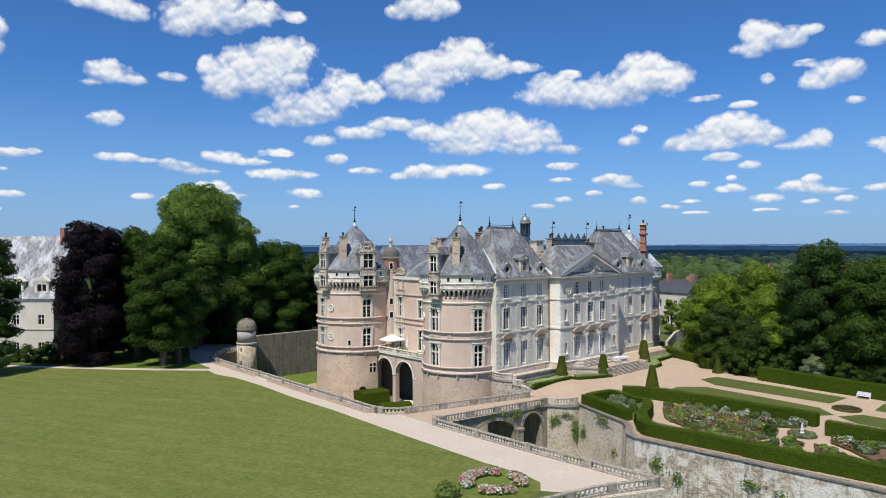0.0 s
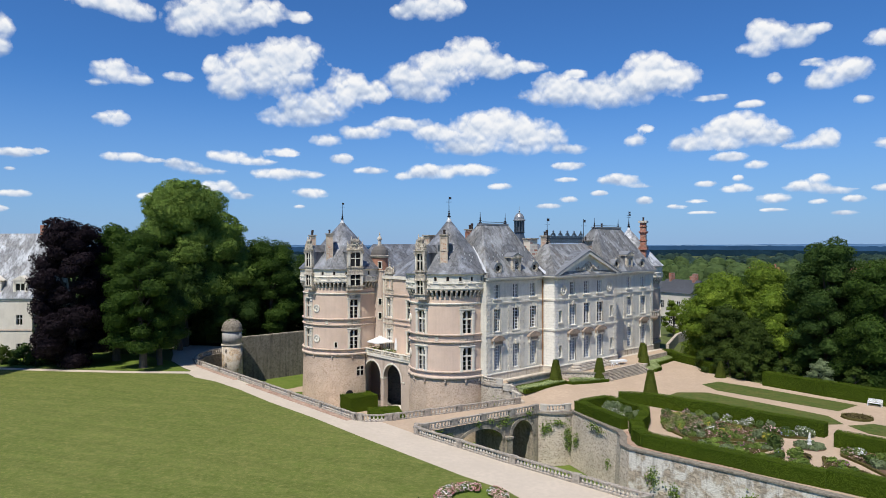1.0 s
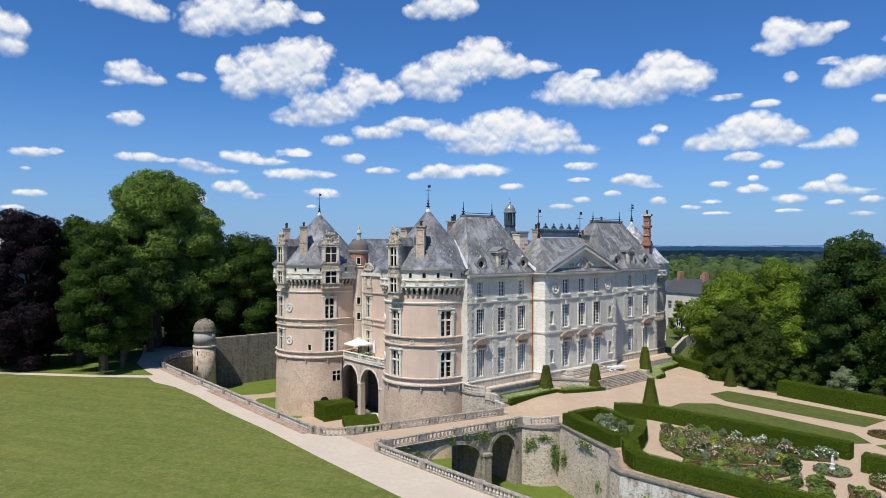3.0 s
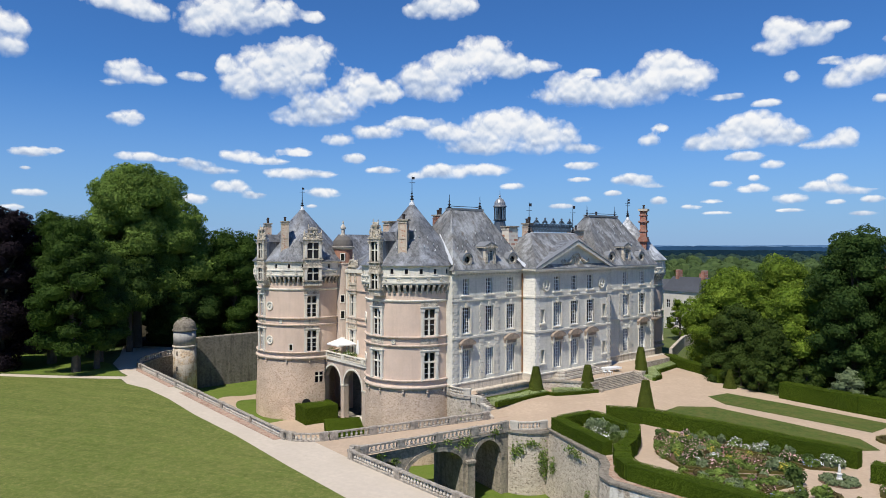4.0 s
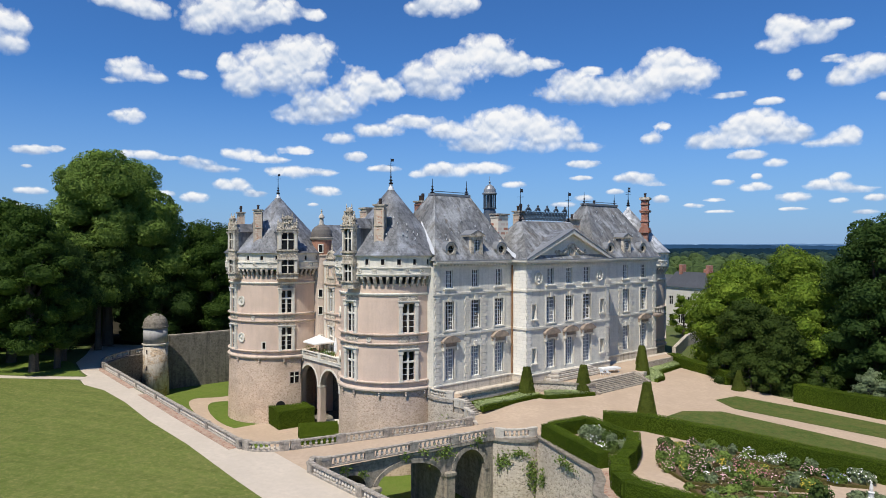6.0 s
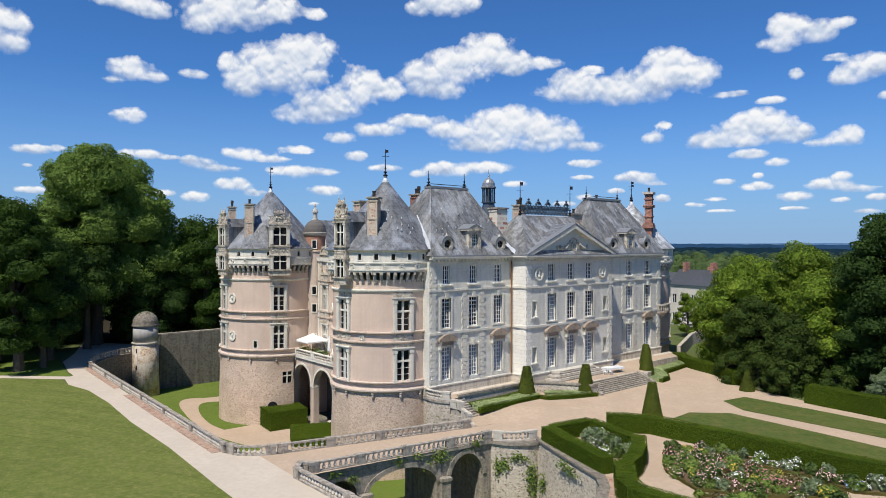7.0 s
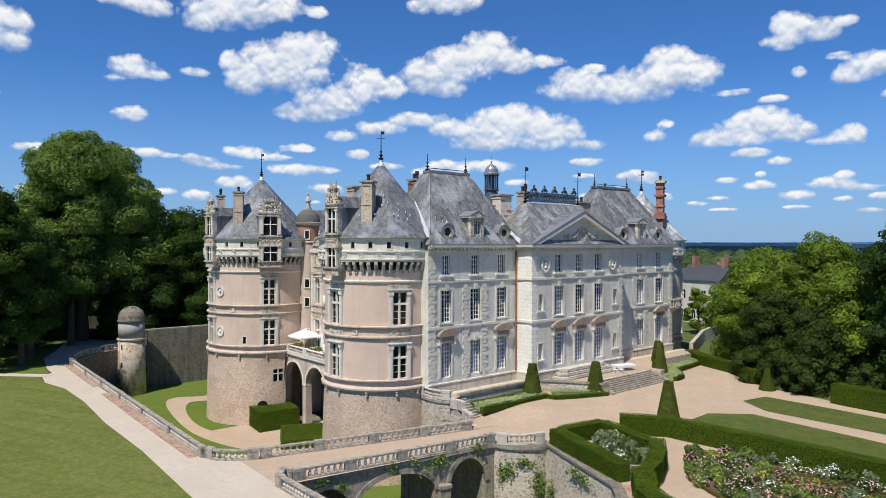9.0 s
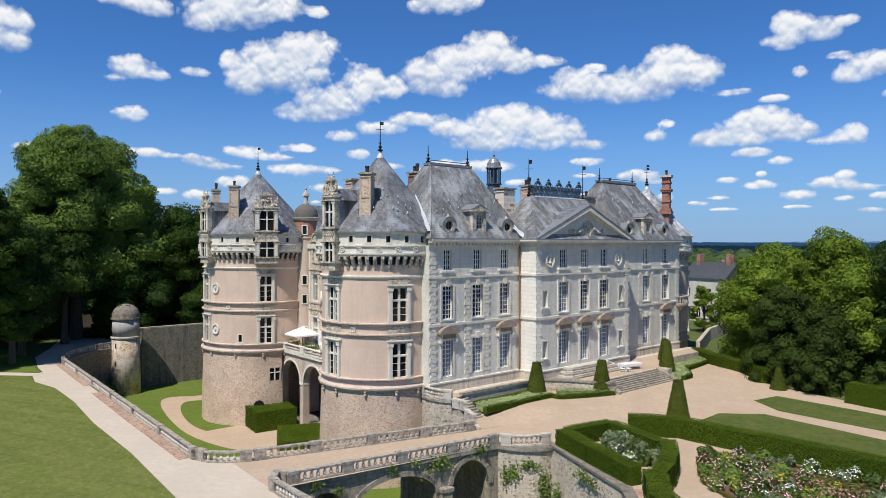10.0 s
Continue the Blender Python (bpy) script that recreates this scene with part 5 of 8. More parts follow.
for y in (94.2, 108.8):
    for z in (4.3, 10.1):
        m = facing(PAV_X, y, z, 0)
        g = Geo()
        for x0, x1, z0, z1 in ((-0.56, -0.42, -0.05, 2.05), (0.42, 0.56, -0.05, 2.05), (-0.42, 0.42, 1.9, 2.05)):
            g.box(x0, x1, -0.07, 0.1, z0, z1, m)
        g.box(-0.66, 0.66, -0.2, 0.1, -0.22, -0.05, m).box(-0.4, 0.4, -0.1, 0.1, -0.7, -0.22, m)
        part("niche_surround", g, TUFA_TRIM, castle)
    m = facing(PAV_X, 94.95 if y < 100 else 108.1, 15.45, 0)
    g = Geo().annulus(0.5, 0.78, -0.14, 0.05, m, 24, 1.14)
    for i in range(18):
        a = 2 * math.pi * i / 18
        g.lathe([(0, -0.18), (0.17, -0.05), (0.17, 0.08), (0, 0.18)], 6, m @ Vector((0.66 * math.cos(a), -0.12, 0.76 * math.sin(a))))
    g.lathe([(0.0, -0.4), (0.26, -0.3), (0.16, 0.0), (0.22, 0.2), (0.14, 0.45), (0, 0.5)], 8, m @ Vector((0, -0.06, 0)))
    part("wreath_medallion", g, TUFA_TRIM, castle)
part("rust_stained_downpipe", Geo().tube([(WING_X + 0.2, PAV0 - 0.22, 2.9), (WING_X + 0.2, PAV0 - 0.22, EAVE - 0.6)], [0.1, 0.1], 8), RUST, castle)
# pediment
pm = facing(PAV_X, 101.6, 0, 0)
hw, pz = 9.15, EAVE + 0.1
part("pediment", Geo().extrude([(-hw + 0.4, pz), (hw - 0.4, pz), (0, pz + 3.75)], 0.02, 0.6, pm), TUFA, castle)
for s in (-1, 1):
    g = Geo()
    a, b = (s * (hw + 0.15), pz), (0, pz + 4.0)
    n = Vector((b[1] - a[1], -(b[0] - a[0]))).normalized() * (0.45 if s > 0 else -0.45)
    if n.y > 0:
        n = -n
    g.extrude([a, b, (b[0], b[1] - 0.52), (a[0] - s * 0.95, a[1])] if s > 0 else [a, (a[0] + 0.95, a[1]), (b[0], b[1] - 0.52), b], -0.62, 0.3, pm)
    part("raking_cornice", g, TUFA_TRIM, castle)
    e = Geo().extrude([(s * (hw + 0.2), pz + 0.02), (0, pz + 4.06), (0, pz + 4.2), (s * (hw + 0.2), pz + 0.16)][:: (1 if s < 0 else -1)], -0.68, 0.4, pm)
    part("lead_edge", e, LEAD, castle)
random.seed(5)
g = Geo()
cm_ = pm @ Matrix.Translation((0.4, 0, pz + 1.0))
g.annulus(0.42, 0.66, -0.16, 0.05, cm_, 20, 1.25)
g.extrude([(0.5 * math.cos(2 * math.pi * i / 16), 0.62 * math.sin(2 * math.pi * i / 16)) for i in range(16)], -0.08, 0.05, cm_)
for i in range(9):
    g.lathe([(0, -0.14), (0.13, 0), (0, 0.22)], 6, cm_ @ Vector((-0.5 + 0.125 * i, -0.1, 0.95 + 0.10 * math.sin(math.pi * i / 8))))
for s in (-1, 1):
    for i in range(11):
        t = i / 10
        r = (0.34 - 0.14 * abs(t - 0.5)) * random.uniform(0.7, 1.15)
        g.lathe([(0, -r), (r * 0.8, -r * 0.5), (r, 0), (r * 0.8, r * 0.5), (0, r)], 7, cm_ @ Vector((s * (0.75 + 2.1 * t), 0.02, 0.75 - 1.35 * math.sin(1.9 * t) + 0.55 * t)))
    for i in range(12):
        g.lathe([(0, -0.16), (0.22, -0.05), (0.14, 0.12), (0, 0.2)], 6, cm_ @ Vector((s * random.uniform(0.8, 3.6), 0.06, random.uniform(-0.55, 0.35))))
part("pediment_carving", g, CARVED, castle)

# --- roofs of the front range ---
def hip(y0, y1, x0, x1, z0, ry0, ry1, rx0, rx1, z1, name="hip_roof", mat=None):
    """A steep hipped roof: eaves rectangle and a narrower top."""
    v = [(x1, y0, z0), (x1, y1, z0), (x0, y1, z0), (x0, y0, z0), (rx1, ry0, z1), (rx1, ry1, z1), (rx0, ry1, z1), (rx0, ry0, z1)]
    part(name, Geo().add(v, [(0, 1, 5, 4), (1, 2, 6, 5), (2, 3, 7, 6), (3, 0, 4, 7), (4, 5, 6, 7)]), mat or HIPSLATE, castle)
    for a, b in ((0, 4), (1, 5), (4, 5), (2, 6), (3, 7)):
        part("lead_ridge", Geo().tube([v[a], v[b]], [0.08, 0.08], 6), HIPSLATE if a < 4 else WHITELEAD, castle)


hip(WING0 - 0.2, PAV0 + 0.6, -86.3, WING_X + 0.55, EAVE + 0.12, 83.7, 89.7, -80.6, -79.8, 26.4)
hip(PAV1 - 0.4, WING1 + 0.3, -86.3, WING_X + 0.55, EAVE + 0.12, 115.3, 123.4, -80.6, -79.8, 26.2)
hip(PAV0 - 0.5, PAV1 + 0.6, -82.0, PAV_X + 0.55, EAVE + 0.12, 96.6, 107.0, -77.0, -76.4, 23.1)
def lead_valley(p, q, w):
    """A strip of pale lead where two roofs meet, splashed wider at its foot."""
    p, q = Vector(p), Vector(q)
    d = (q - p).normalized()
    s = d.cross(Vector((1, -0.35, 0.55))).normalized()
    g = Geo()
    n = 7
    vs = []
    for i in range(n + 1):
        c = p.lerp(q, i / n) + Vector((0.3, -0.16, 0.14))
        k = w * (1.0 - 0.75 * i / n) * (1.15 if i % 2 else 0.8)
        vs += [c - s * k, c + s * k]
    part("lead_valley", g.add(vs, [(2 * i, 2 * i + 1, 2 * i + 3, 2 * i + 2) for i in range(n)]), WHITELEAD, castle)


lead_valley((-74.75, 79.45, 18.5), (-79.7, 81.4, 22.6), 0.3)
lead_valley((-73.9, 92.7, 18.0), (-76.6, 91.6, 20.6), 0.32)
lead_valley((-73.9, 110.4, 18.0), (-76.2, 111.6, 20.2), 0.4)
# snow hooks scattered over the steep slopes
rng_h = random.Random(31)
for y0, y1, ry0, ry1 in ((WING0 - 0.2, PAV0 + 0.6, 83.7, 89.7), (PAV1 - 0.4, WING1 + 0.3, 115.3, 123.4)):
    for i in range(18):
        t = rng_h.uniform(0.28, 0.85)
        y = rng_h.uniform(y0 + (ry0 - y0) * t + 0.5, y1 + (ry1 - y1) * t - 0.5)
        x, z = WING_X + 0.55 + (-79.8 - WING_X - 0.55) * t, EAVE + 0.12 + (26.2 - EAVE - 0.12) * t
        part("roof_hook", Geo().tube([(x, y, z), (x + 0.14, y, z + 0.12), (x + 0.1, y, z + 0.3)], [0.055, 0.055, 0.04], 5), WHITELEAD, castle)
# gable roof behind the pediment
part("pediment_roof", Geo().add([(PAV_X + 0.4, 101.6 - 9.2, EAVE + 0.2), (PAV_X + 0.4, 101.6 + 9.2, EAVE + 0.2), (PAV_X + 0.4, 101.6, EAVE + 4.2), (-76.4, 101.6, EAVE + 4.2), (-74.5, 101.6 - 9.2, EAVE + 0.2), (-74.5, 101.6 + 9.2, EAVE + 0.2)], [(0, 2, 3, 4), (1, 5, 3, 2)]), SLATE, castle)
for y0, y1 in ((83.7, 89.7), (115.3, 123.4)):
    part("ridge_roll", Geo().box(-80.8, -79.6, y0 - 0.2, y1 + 0.2, 26.2, 26.5), LEAD, castle)
    part("ridge_rail", Geo().tube([(-79.8, y0, 26.75), (-79.8, y1, 26.75)], [0.05, 0.05], 5), DARKLEAD, castle)
for y, z, h in ((83.7, 26.4, 2.0), (89.7, 26.4, 2.0), (115.3, 26.2, 2.0), (123.4, 26.2, 2.0)):
    finial(-80.2, y, z, h, False)
for y in (96.6, 107.0):
    finial(-76.7, y, 23.1, 4.6, True)
# pierced iron cresting
for i in range(14):
    y = 97.6 + i * 0.66
    g = Geo()
    g.annulus(0.2, 0.33, -0.06, 0.06, facing(-76.7, y, 23.75, 0), 12, 1.15)
    g.annulus(0.1, 0.24, -0.05, 0.05, facing(-76.7, y + 0.33, 24.3, 0), 10, 1.0)
    g.tube([(-76.7, y, 23.1), (-76.7, y, 24.7)], [0.07, 0.05], 5)
    if i % 3 == 1:
        g.tube([(-76.7, y, 24.7), (-76.7, y, 25.5)], [0.06, 0.04], 5)
        g.lathe([(0, -0.3), (0.26, 0), (0.1, 0.15), (0.2, 0.3), (0, 0.5)], 7, (-76.7, y, 25.0))
        for s in (-0.35, 0.35):
            g.lathe([(0, -0.25), (0.2, 0), (0, 0.3)], 6, (-76.7, y + s, 24.75))
    part("crest_scroll", g, CRESTIRON, castle)
for z in (23.3, 24.02):
    part("crest_bar", Geo().box(-76.76, -76.64, 96.8, 106.8, z, z + 0.13), CRESTIRON, castle)


def oval_dormer(y, x=None, z=EAVE + 0.35):
    """A stone bull's-eye dormer with an arched lead hood."""
    m = facing(x or WING_X + 0.05, y, z, 0)
    pts = [(-0.95, 0.0), (0.95, 0.0), (0.8, 0.8)] + [(0.85 * math.cos(math.pi * i / 8), 1.1 + 0.85 * math.sin(math.pi * i / 8)) for i in range(9)] + [(-0.8, 0.8)]
    d = part("dormer", Geo().extrude(pts, 0.35, 0.55, m), CARVED, castle)
    part("surround", Geo().annulus(0.5, 0.86, -0.05, 0.4, m @ Matrix.Translation((0, 0, 1.12)), 18), CARVED, d)
    for s in (-1, 1):
        part("scroll_foot", Geo().box(s * 0.88 - 0.18, s * 0.88 + 0.18, -0.02, 0.5, 0.0, 0.5, m), CARVED, d)
    part("crowning_ball", Geo().lathe([(0.1, 0), (0.18, 0.15), (0.06, 0.4), (0, 0.5)], 6, m @ Vector((0, 0.2, 1.95))), CARVED, d)
    hood = [(1.0 * math.cos(math.pi * i / 8), 1.12 + 1.0 * math.sin(math.pi * i / 8)) for i in range(9)]
    inner = [(0.86 * math.cos(math.pi * i / 8), 1.12 + 0.86 * math.sin(math.pi * i / 8)) for i in range(9)]
    part("dormer_hood", Geo().extrude(hood + inner[::-1], -0.15, 1.9, m), LEAD, d)
    part("pane", Geo().extrude([(0.5 * math.cos(2 * math.pi * i / 16), 1.12 + 0.5 * math.sin(2 * math.pi * i / 16)) for i in range(16)], 0.2, 0.3, m), GLASS, d)
    part("glazing_cross", Geo().box(-0.5, 0.5, 0.15, 0.22, 1.09, 1.15, m).box(-0.03, 0.03, 0.15, 0.22, 0.62, 1.62, m), DARKLEAD, d)


def stone_dormer(y, z=EAVE + 0.35):
    """A stone dormer window with a low pediment."""
    m = facing(WING_X + 0.05, y, z, 0)
    d = part("dormer", Geo().frame_ring(-1.0, 1.0, 0.0, 2.75, 0.45, 0, 0.5, m), CARVED, castle)
    for s in (-1, 1):
        part("slate_cheek", Geo().box(s * 0.85 - 0.12, s * 0.85 + 0.12, 0.5, 2.3, 0, 2.7, m), SLATE, d)
    part("cornice", Geo().box(-1.25, 1.25, -0.18, 2.5, 2.75, 2.92, m), CARVED, d)
    part("pediment", Geo().extrude([(-1.25, 2.92), (1.25, 2.92), (0.6, 3.3), (0, 3.48), (-0.6, 3.3)], -0.1, 2.8, m), CARVED, d)
    part("pane", Geo().box(-0.55, 0.55, 0.3, 0.34, 0.55, 2.5, m), GLASS, d)
    for x in (-0.53, -0.27, 0.0, 0.27, 0.53):
        part("glazing_bar", Geo().box(x - 0.03, x + 0.03, 0.24, 0.3, 0.55, 2.5, m), WHITE, d)
    for k in range(6):
        part("glazing_bar", Geo().box(-0.55, 0.55, 0.242, 0.298, 0.55 + 0.39 * k - 0.025, 0.55 + 0.39 * k + 0.025, m), WHITE, d)
    part("dormer_roof", Geo().extrude([(-1.28, 2.9), (0, 3.5), (1.28, 2.9), (1.28, 3.0), (0, 3.62), (-1.28, 3.0)][::-1], -0.15, 3.0, m), LEAD, d)


for y in (81.9, 90.6, 114.3, 123.0):
    oval_dormer(y)
stone_dormer(86.3)
stone_dormer(118.8)

# stacks and the clock-like lantern on the roofs
chimney(-82.3, 83.6, 20, 25.6, 1.5, 1.1, 0, mat=REDBRICK, pots=2)
chimney(-78.6, 94.4, 18.5, 24.1, 1.5, 1.9, 0, mat=STRIPED, pots=0, bands=False)
chimney(-78.0, 97.8, 20, 24.6, 1.3, 1.1, 0, pots=2)
chimney(-78.6, 110.2, 20, 23.8, 2.4, 1.3, 90, pots=1)
chimney(-82.5, 121.0, 22, 26.6, 1.2, 1.0, 0, mat=REDBRICK, pots=1)
stack = chimney(-77.6, 128.6, 17.8, 27.9, 1.1, 1.1, 20, mat=REDBRICK, pots=1, bands=False)
for z, e, h in ((21.9, 0.32, 0.5), (22.4, 0.2, 0.35), (23.7, 0.12, 0.25), (25.3, 0.2, 0.2), (25.5, 0.28, 0.2), (26.6, 0.12, 0.2), (27.5, 0.3, 0.35)):
    part("moulded_band", Geo().box(-0.55 - e, 0.55 + e, -0.55 - e, 0.55 + e, z, z + h, Matrix.Translation((-77.6, 128.6, 0)) @ Matrix.Rotation(radians(20), 4, "Z")), REDBRICK if z < 27 else BALUSTER, stack)
lx, ly = -86.0, 99.8
part("lantern_base", Geo().lathe([(1.7, 21.5), (1.3, 23.3), (0.95, 24.6), (0.85, 25.2), (1.05, 25.3), (1.05, 25.45)], 8, (lx, ly, 0)), DARKLEAD, castle)
for i in range(8):
    a = 2 * math.pi * i / 8
    part("lantern_post", Geo().tube([(lx + 0.85 * math.cos(a), ly + 0.85 * math.sin(a), 25.4), (lx + 0.85 * math.cos(a), ly + 0.85 * math.sin(a), 27.5)], [0.11, 0.11], 6), DARKLEAD, castle)
part("lantern_core", Geo().lathe([(0.45, 25.4), (0.45, 27.5)], 8, (lx, ly, 0)), DARKLEAD, castle)
part("lantern_cap", Geo().lathe([(1.1, 27.45), (1.12, 27.65), (0.95, 27.75), (0.9, 28.2), (0.6, 28.7), (0.2, 28.95), (0.08, 29.1), (0.16, 29.3), (0.04, 29.5), (0.03, 30.2)], 16, (lx, ly, 0)), LEAD, castle)
finial(TC[0], TC[1], 26.6, 3.0)
# corbelled corner turret foot and small balcony at the far corner
bc = (-75.9, 127.6)
balc = part("corner_balcony", Geo().lathe([(0.25, 3.4), (0.5, 4.2), (0.55, 6.2), (0.9, 7.0), (1.6, 7.9), (2.2, 8.25), (2.25, 8.55), (0.0, 8.56)], 20, (*bc, 0)), STRING, castle)
part("balcony_rail", Geo().lathe([(2.0, 9.45), (2.2, 9.45), (2.2, 9.65), (2.0, 9.65), (2.0, 9.45)], 20, (*bc, 0)), BALUSTER, balc)
for i in range(14):
    a = radians(-80 + 170 * i / 13)
    part("baluster", Geo().lathe([(0.07, 0), (0.13, 0.25), (0.06, 0.6), (0.09, 0.9)], 6, (bc[0] + 2.08 * math.cos(a), bc[1] + 2.08 * math.sin(a), 8.55)), BALUSTER, balc)

# --- terrace before the front ---
def forecourt(x, y):
    """Level of the gravel court, which rises a little towards the castle."""
    f = lambda t: max(0.0, min(1.0, t)) ** 2 * (3 - 2 * max(0.0, min(1.0, t)))
    return 0.6 * f((y - 80.5) / 8.0) * f((-57.5 - x) / 5.5)


FC = 0.6
front_edge = [(-72.2, 81.6), (-72.2, 93.4), (-70.6, 95.0), (-68.9, 96.2), (-67.3, 97.1), (-65.9, 97.9), (-65.7, 98.9), (-67.7, 98.9), (-67.7, 110.6), (-66.6, 111.2), (-66.9, 113.2), (-69.6, 116.4), (-71.0, 119.0), (-71.0, 129.5)]
structure("terrace", Geo().prism(front_edge + [(WING_X + 0.1, 129.5), (WING_X + 0.1, 81.6)], 0.0, TER), MOATWALL)
structure("terrace_gravel", sheet([(x - 0.3, y) for x, y in front_edge[:6]] + [(-66.1, 98.7), (-68.0, 98.7), (-68.0, 110.8), (-67.0, 111.4), (-67.2, 113.1), (-69.9, 116.3), (-71.3, 119), (-71.3, 129.3), (WING_X + 1.2, 129.3), (WING_X + 1.2, 111.4), (-70.9, 111.4), (-70.9, 96.0), (-72.6, 93.6), (-73.4, 91.5), (-73.4, 81.8)], TER + 0.02), GRAVEL)
structure("terrace_paving", sheet([(WING_X + 0.2, 81.8), (-73.42, 81.8), (-73.42, 91.5), (-72.7, 93.6), (-71.0, 96.2), (-71.0, 111.3), (WING_X + 1.15, 111.3), (WING_X + 1.15, 129), (WING_X + 0.2, 129)], TER + 0.024), PLINTH)
structure("terrace_coping", run_wall(front_edge[:7], 0.3, 0.12, TER, TER + 0.26), BRIDGE)
stairs = thing("terrace_stairs", (-66.6, 104.8, FC), "broad grey stone steps from the gravel up to the terrace", "stairs")
for i in range(8):
    h = (TER - FC) / 8
    part("step", Geo().box(-67.72, -65.4 - 0.29 * i, 99.2, 110.3, FC + h * i - (0.4 if i == 0 else 0), FC + h * (i + 1) - 0.002), BRIDGE, stairs)
for y in (99.0, 110.5):
    part("stair_cheek", Geo().add([(-67.75, y - 0.25, 0), (-65.1, y - 0.25, 0), (-65.1, y + 0.25, 0), (-67.75, y + 0.25, 0), (-67.75, y - 0.25, TER + 0.12), (-65.1, y - 0.25, FC + 0.3), (-65.1, y + 0.25, FC + 0.3), (-67.75, y + 0.25, TER + 0.12)], [(0, 1, 5, 4), (1, 2, 6, 5), (2, 3, 7, 6), (3, 0, 4, 7), (4, 5, 6, 7)]), BRIDGE, stairs)
perron = thing("door_steps", (-71.3, 101.5, TER), "low flight of stone steps below the garden doors", "stairs")
for i in range(6):
    d = 0.32 * i
    part("step", Geo().prism([(PAV_X, 95.8 + d), (-70.3 - d * 0.75, 95.8 + d), (-69.8 - d * 0.75, 96.5 + d), (-69.8 - d * 0.75, 106.5 - d), (-70.3 - d * 0.75, 107.2 - d), (PAV_X, 107.2 - d)], TER + 0.18 * i, TER + 0.18 * (i + 1) - 0.002), BALUSTER if i % 2 else RAIL, perron)
# curved flight down from the terrace to the bridge head
ramp = thing("curved_stair", (-71.5, 81.0, 0), "curved stone stair with balustrade at the foot of the tower", "stairs")
ramp_line = [(-75.8, 79.2), (-74.0, 78.9), (-72.6, 79.1), (-71.5, 79.7), (-70.3, 79.9), (-69.0, 79.5), (-67.4, 78.9), (-66.6, 78.4)]
part("stair_wall", run_wall(ramp_line[:4], 0.5, 0.0, MOAT, TER), MOATWALL, ramp)
part("stair_wall", run_wall(ramp_line[3:], 0.5, 0.0, MOAT, 0.3), MOATWALL, ramp)
part("wall_moulding", run_wall(ramp_line[:4], 0.3, 0.14, TER - 0.35, TER - 0.12), RAIL, ramp)
part("landing", Geo().prism([(-75.6, 79.5), (-74.0, 79.3), (-72.6, 79.5), (-71.6, 80.0), (-72.2, 82.0), (-75.6, 82.0)], -1.0, TER + 0.01), GRAVEL, ramp)
part("stair_ground", Geo().prism([(-72.4, 80.2), (-71.5, 80.0), (-70.3, 80.2), (-69.0, 79.8), (-66.6, 78.7), (-66.0, 81.5), (-72.4, 83.0)], -1.0, 0.06), GRAVEL, ramp)
for i in range(8):
    part("step", Geo().prism([(-71.7 + 0.3 * i, 79.9), (-71.4 + 0.3 * i, 79.9), (-71.6 + 0.3 * i, 82.2), (-71.9 + 0.3 * i, 82.2)], -0.1, TER - 0.2 * (i + 1)), RAIL, ramp)
balustrade([(-75.8, 79.3), (-74.0, 79.05), (-72.6, 79.25), (-71.6, 79.85)], TER, "pale stone balustrade at the head of a curved stair", 4.6, 0.3, BALUSTER)
balustrade([(-71.5, 79.95), (-70.4, 80.1), (-69.6, 79.9)], 1.0, "pale stone balustrade down a curved stair", 4.0, 0.32, BALUSTER)
balustrade([(-69.5, 79.85), (-68.4, 79.4), (-67.4, 79.0)], 0.3, "pale stone balustrade at the foot of a curved stair", 4.0, 0.32, BALUSTER)
# low arched cellar door at the tower's foot
dm_ = facing(TA[0] + 7.76 * math.cos(radians(-24)), TA[1] + 7.76 * math.sin(radians(-24)), -5.4, -24)
part("cellar_door", Geo().extrude([(-0.72, -1.9), (0.72, -1.9)] + [(0.72 * math.cos(math.pi * i / 8), 0.75 + 0.72 * math.sin(math.pi * i / 8)) for i in range(9)], -0.05, 0.3, dm_), IRON, castle)

# ---- leaves ----
def raw_mesh(name, verts, faces_n, corner, mat):
    """A mesh straight from arrays; every face has faces_n corners."""
    me = bpy.data.meshes.new(name)
    nf = len(corner) // faces_n
    me.vertices.add(len(verts))
    me.vertices.foreach_set("co", verts.astype(np.float32).ravel())
    me.loops.add(len(corner))
    me.loops.foreach_set("vertex_index", corner.astype(np.int32))
    me.polygons.add(nf)
    me.polygons.foreach_set("loop_start", np.arange(0, nf * faces_n, faces_n, dtype=np.int32))
    me.polygons.foreach_set("loop_total", np.full(nf, faces_n, dtype=np.int32))
    me.update(calc_edges=True)
    me.materials.append(mat)
    return me


def leaf_quads(centres, normals, size, rng, tilt=0.6):
    """Small bent leaf clumps at points, roughly facing along normals."""
    n = len(centres)
    d = normals + tilt * rng.normal(size=(n, 3))
    d /= np.linalg.norm(d, axis=1)[:, None] + 1e-9
    a = np.cross(d, rng.normal(size=(n, 3)))
    a /= np.linalg.norm(a, axis=1)[:, None] + 1e-9
    b = np.cross(d, a)
    s = (size * rng.uniform(0.55, 1.3, n))[:, None]
    v = np.stack([centres - a * s, centres - b * s * 0.55 + d * s * 0.18, centres + a * s, centres + b * s * 0.55 + d * s * 0.18], 1).reshape(-1, 3)
    c = np.arange(4 * n)
    return v, c


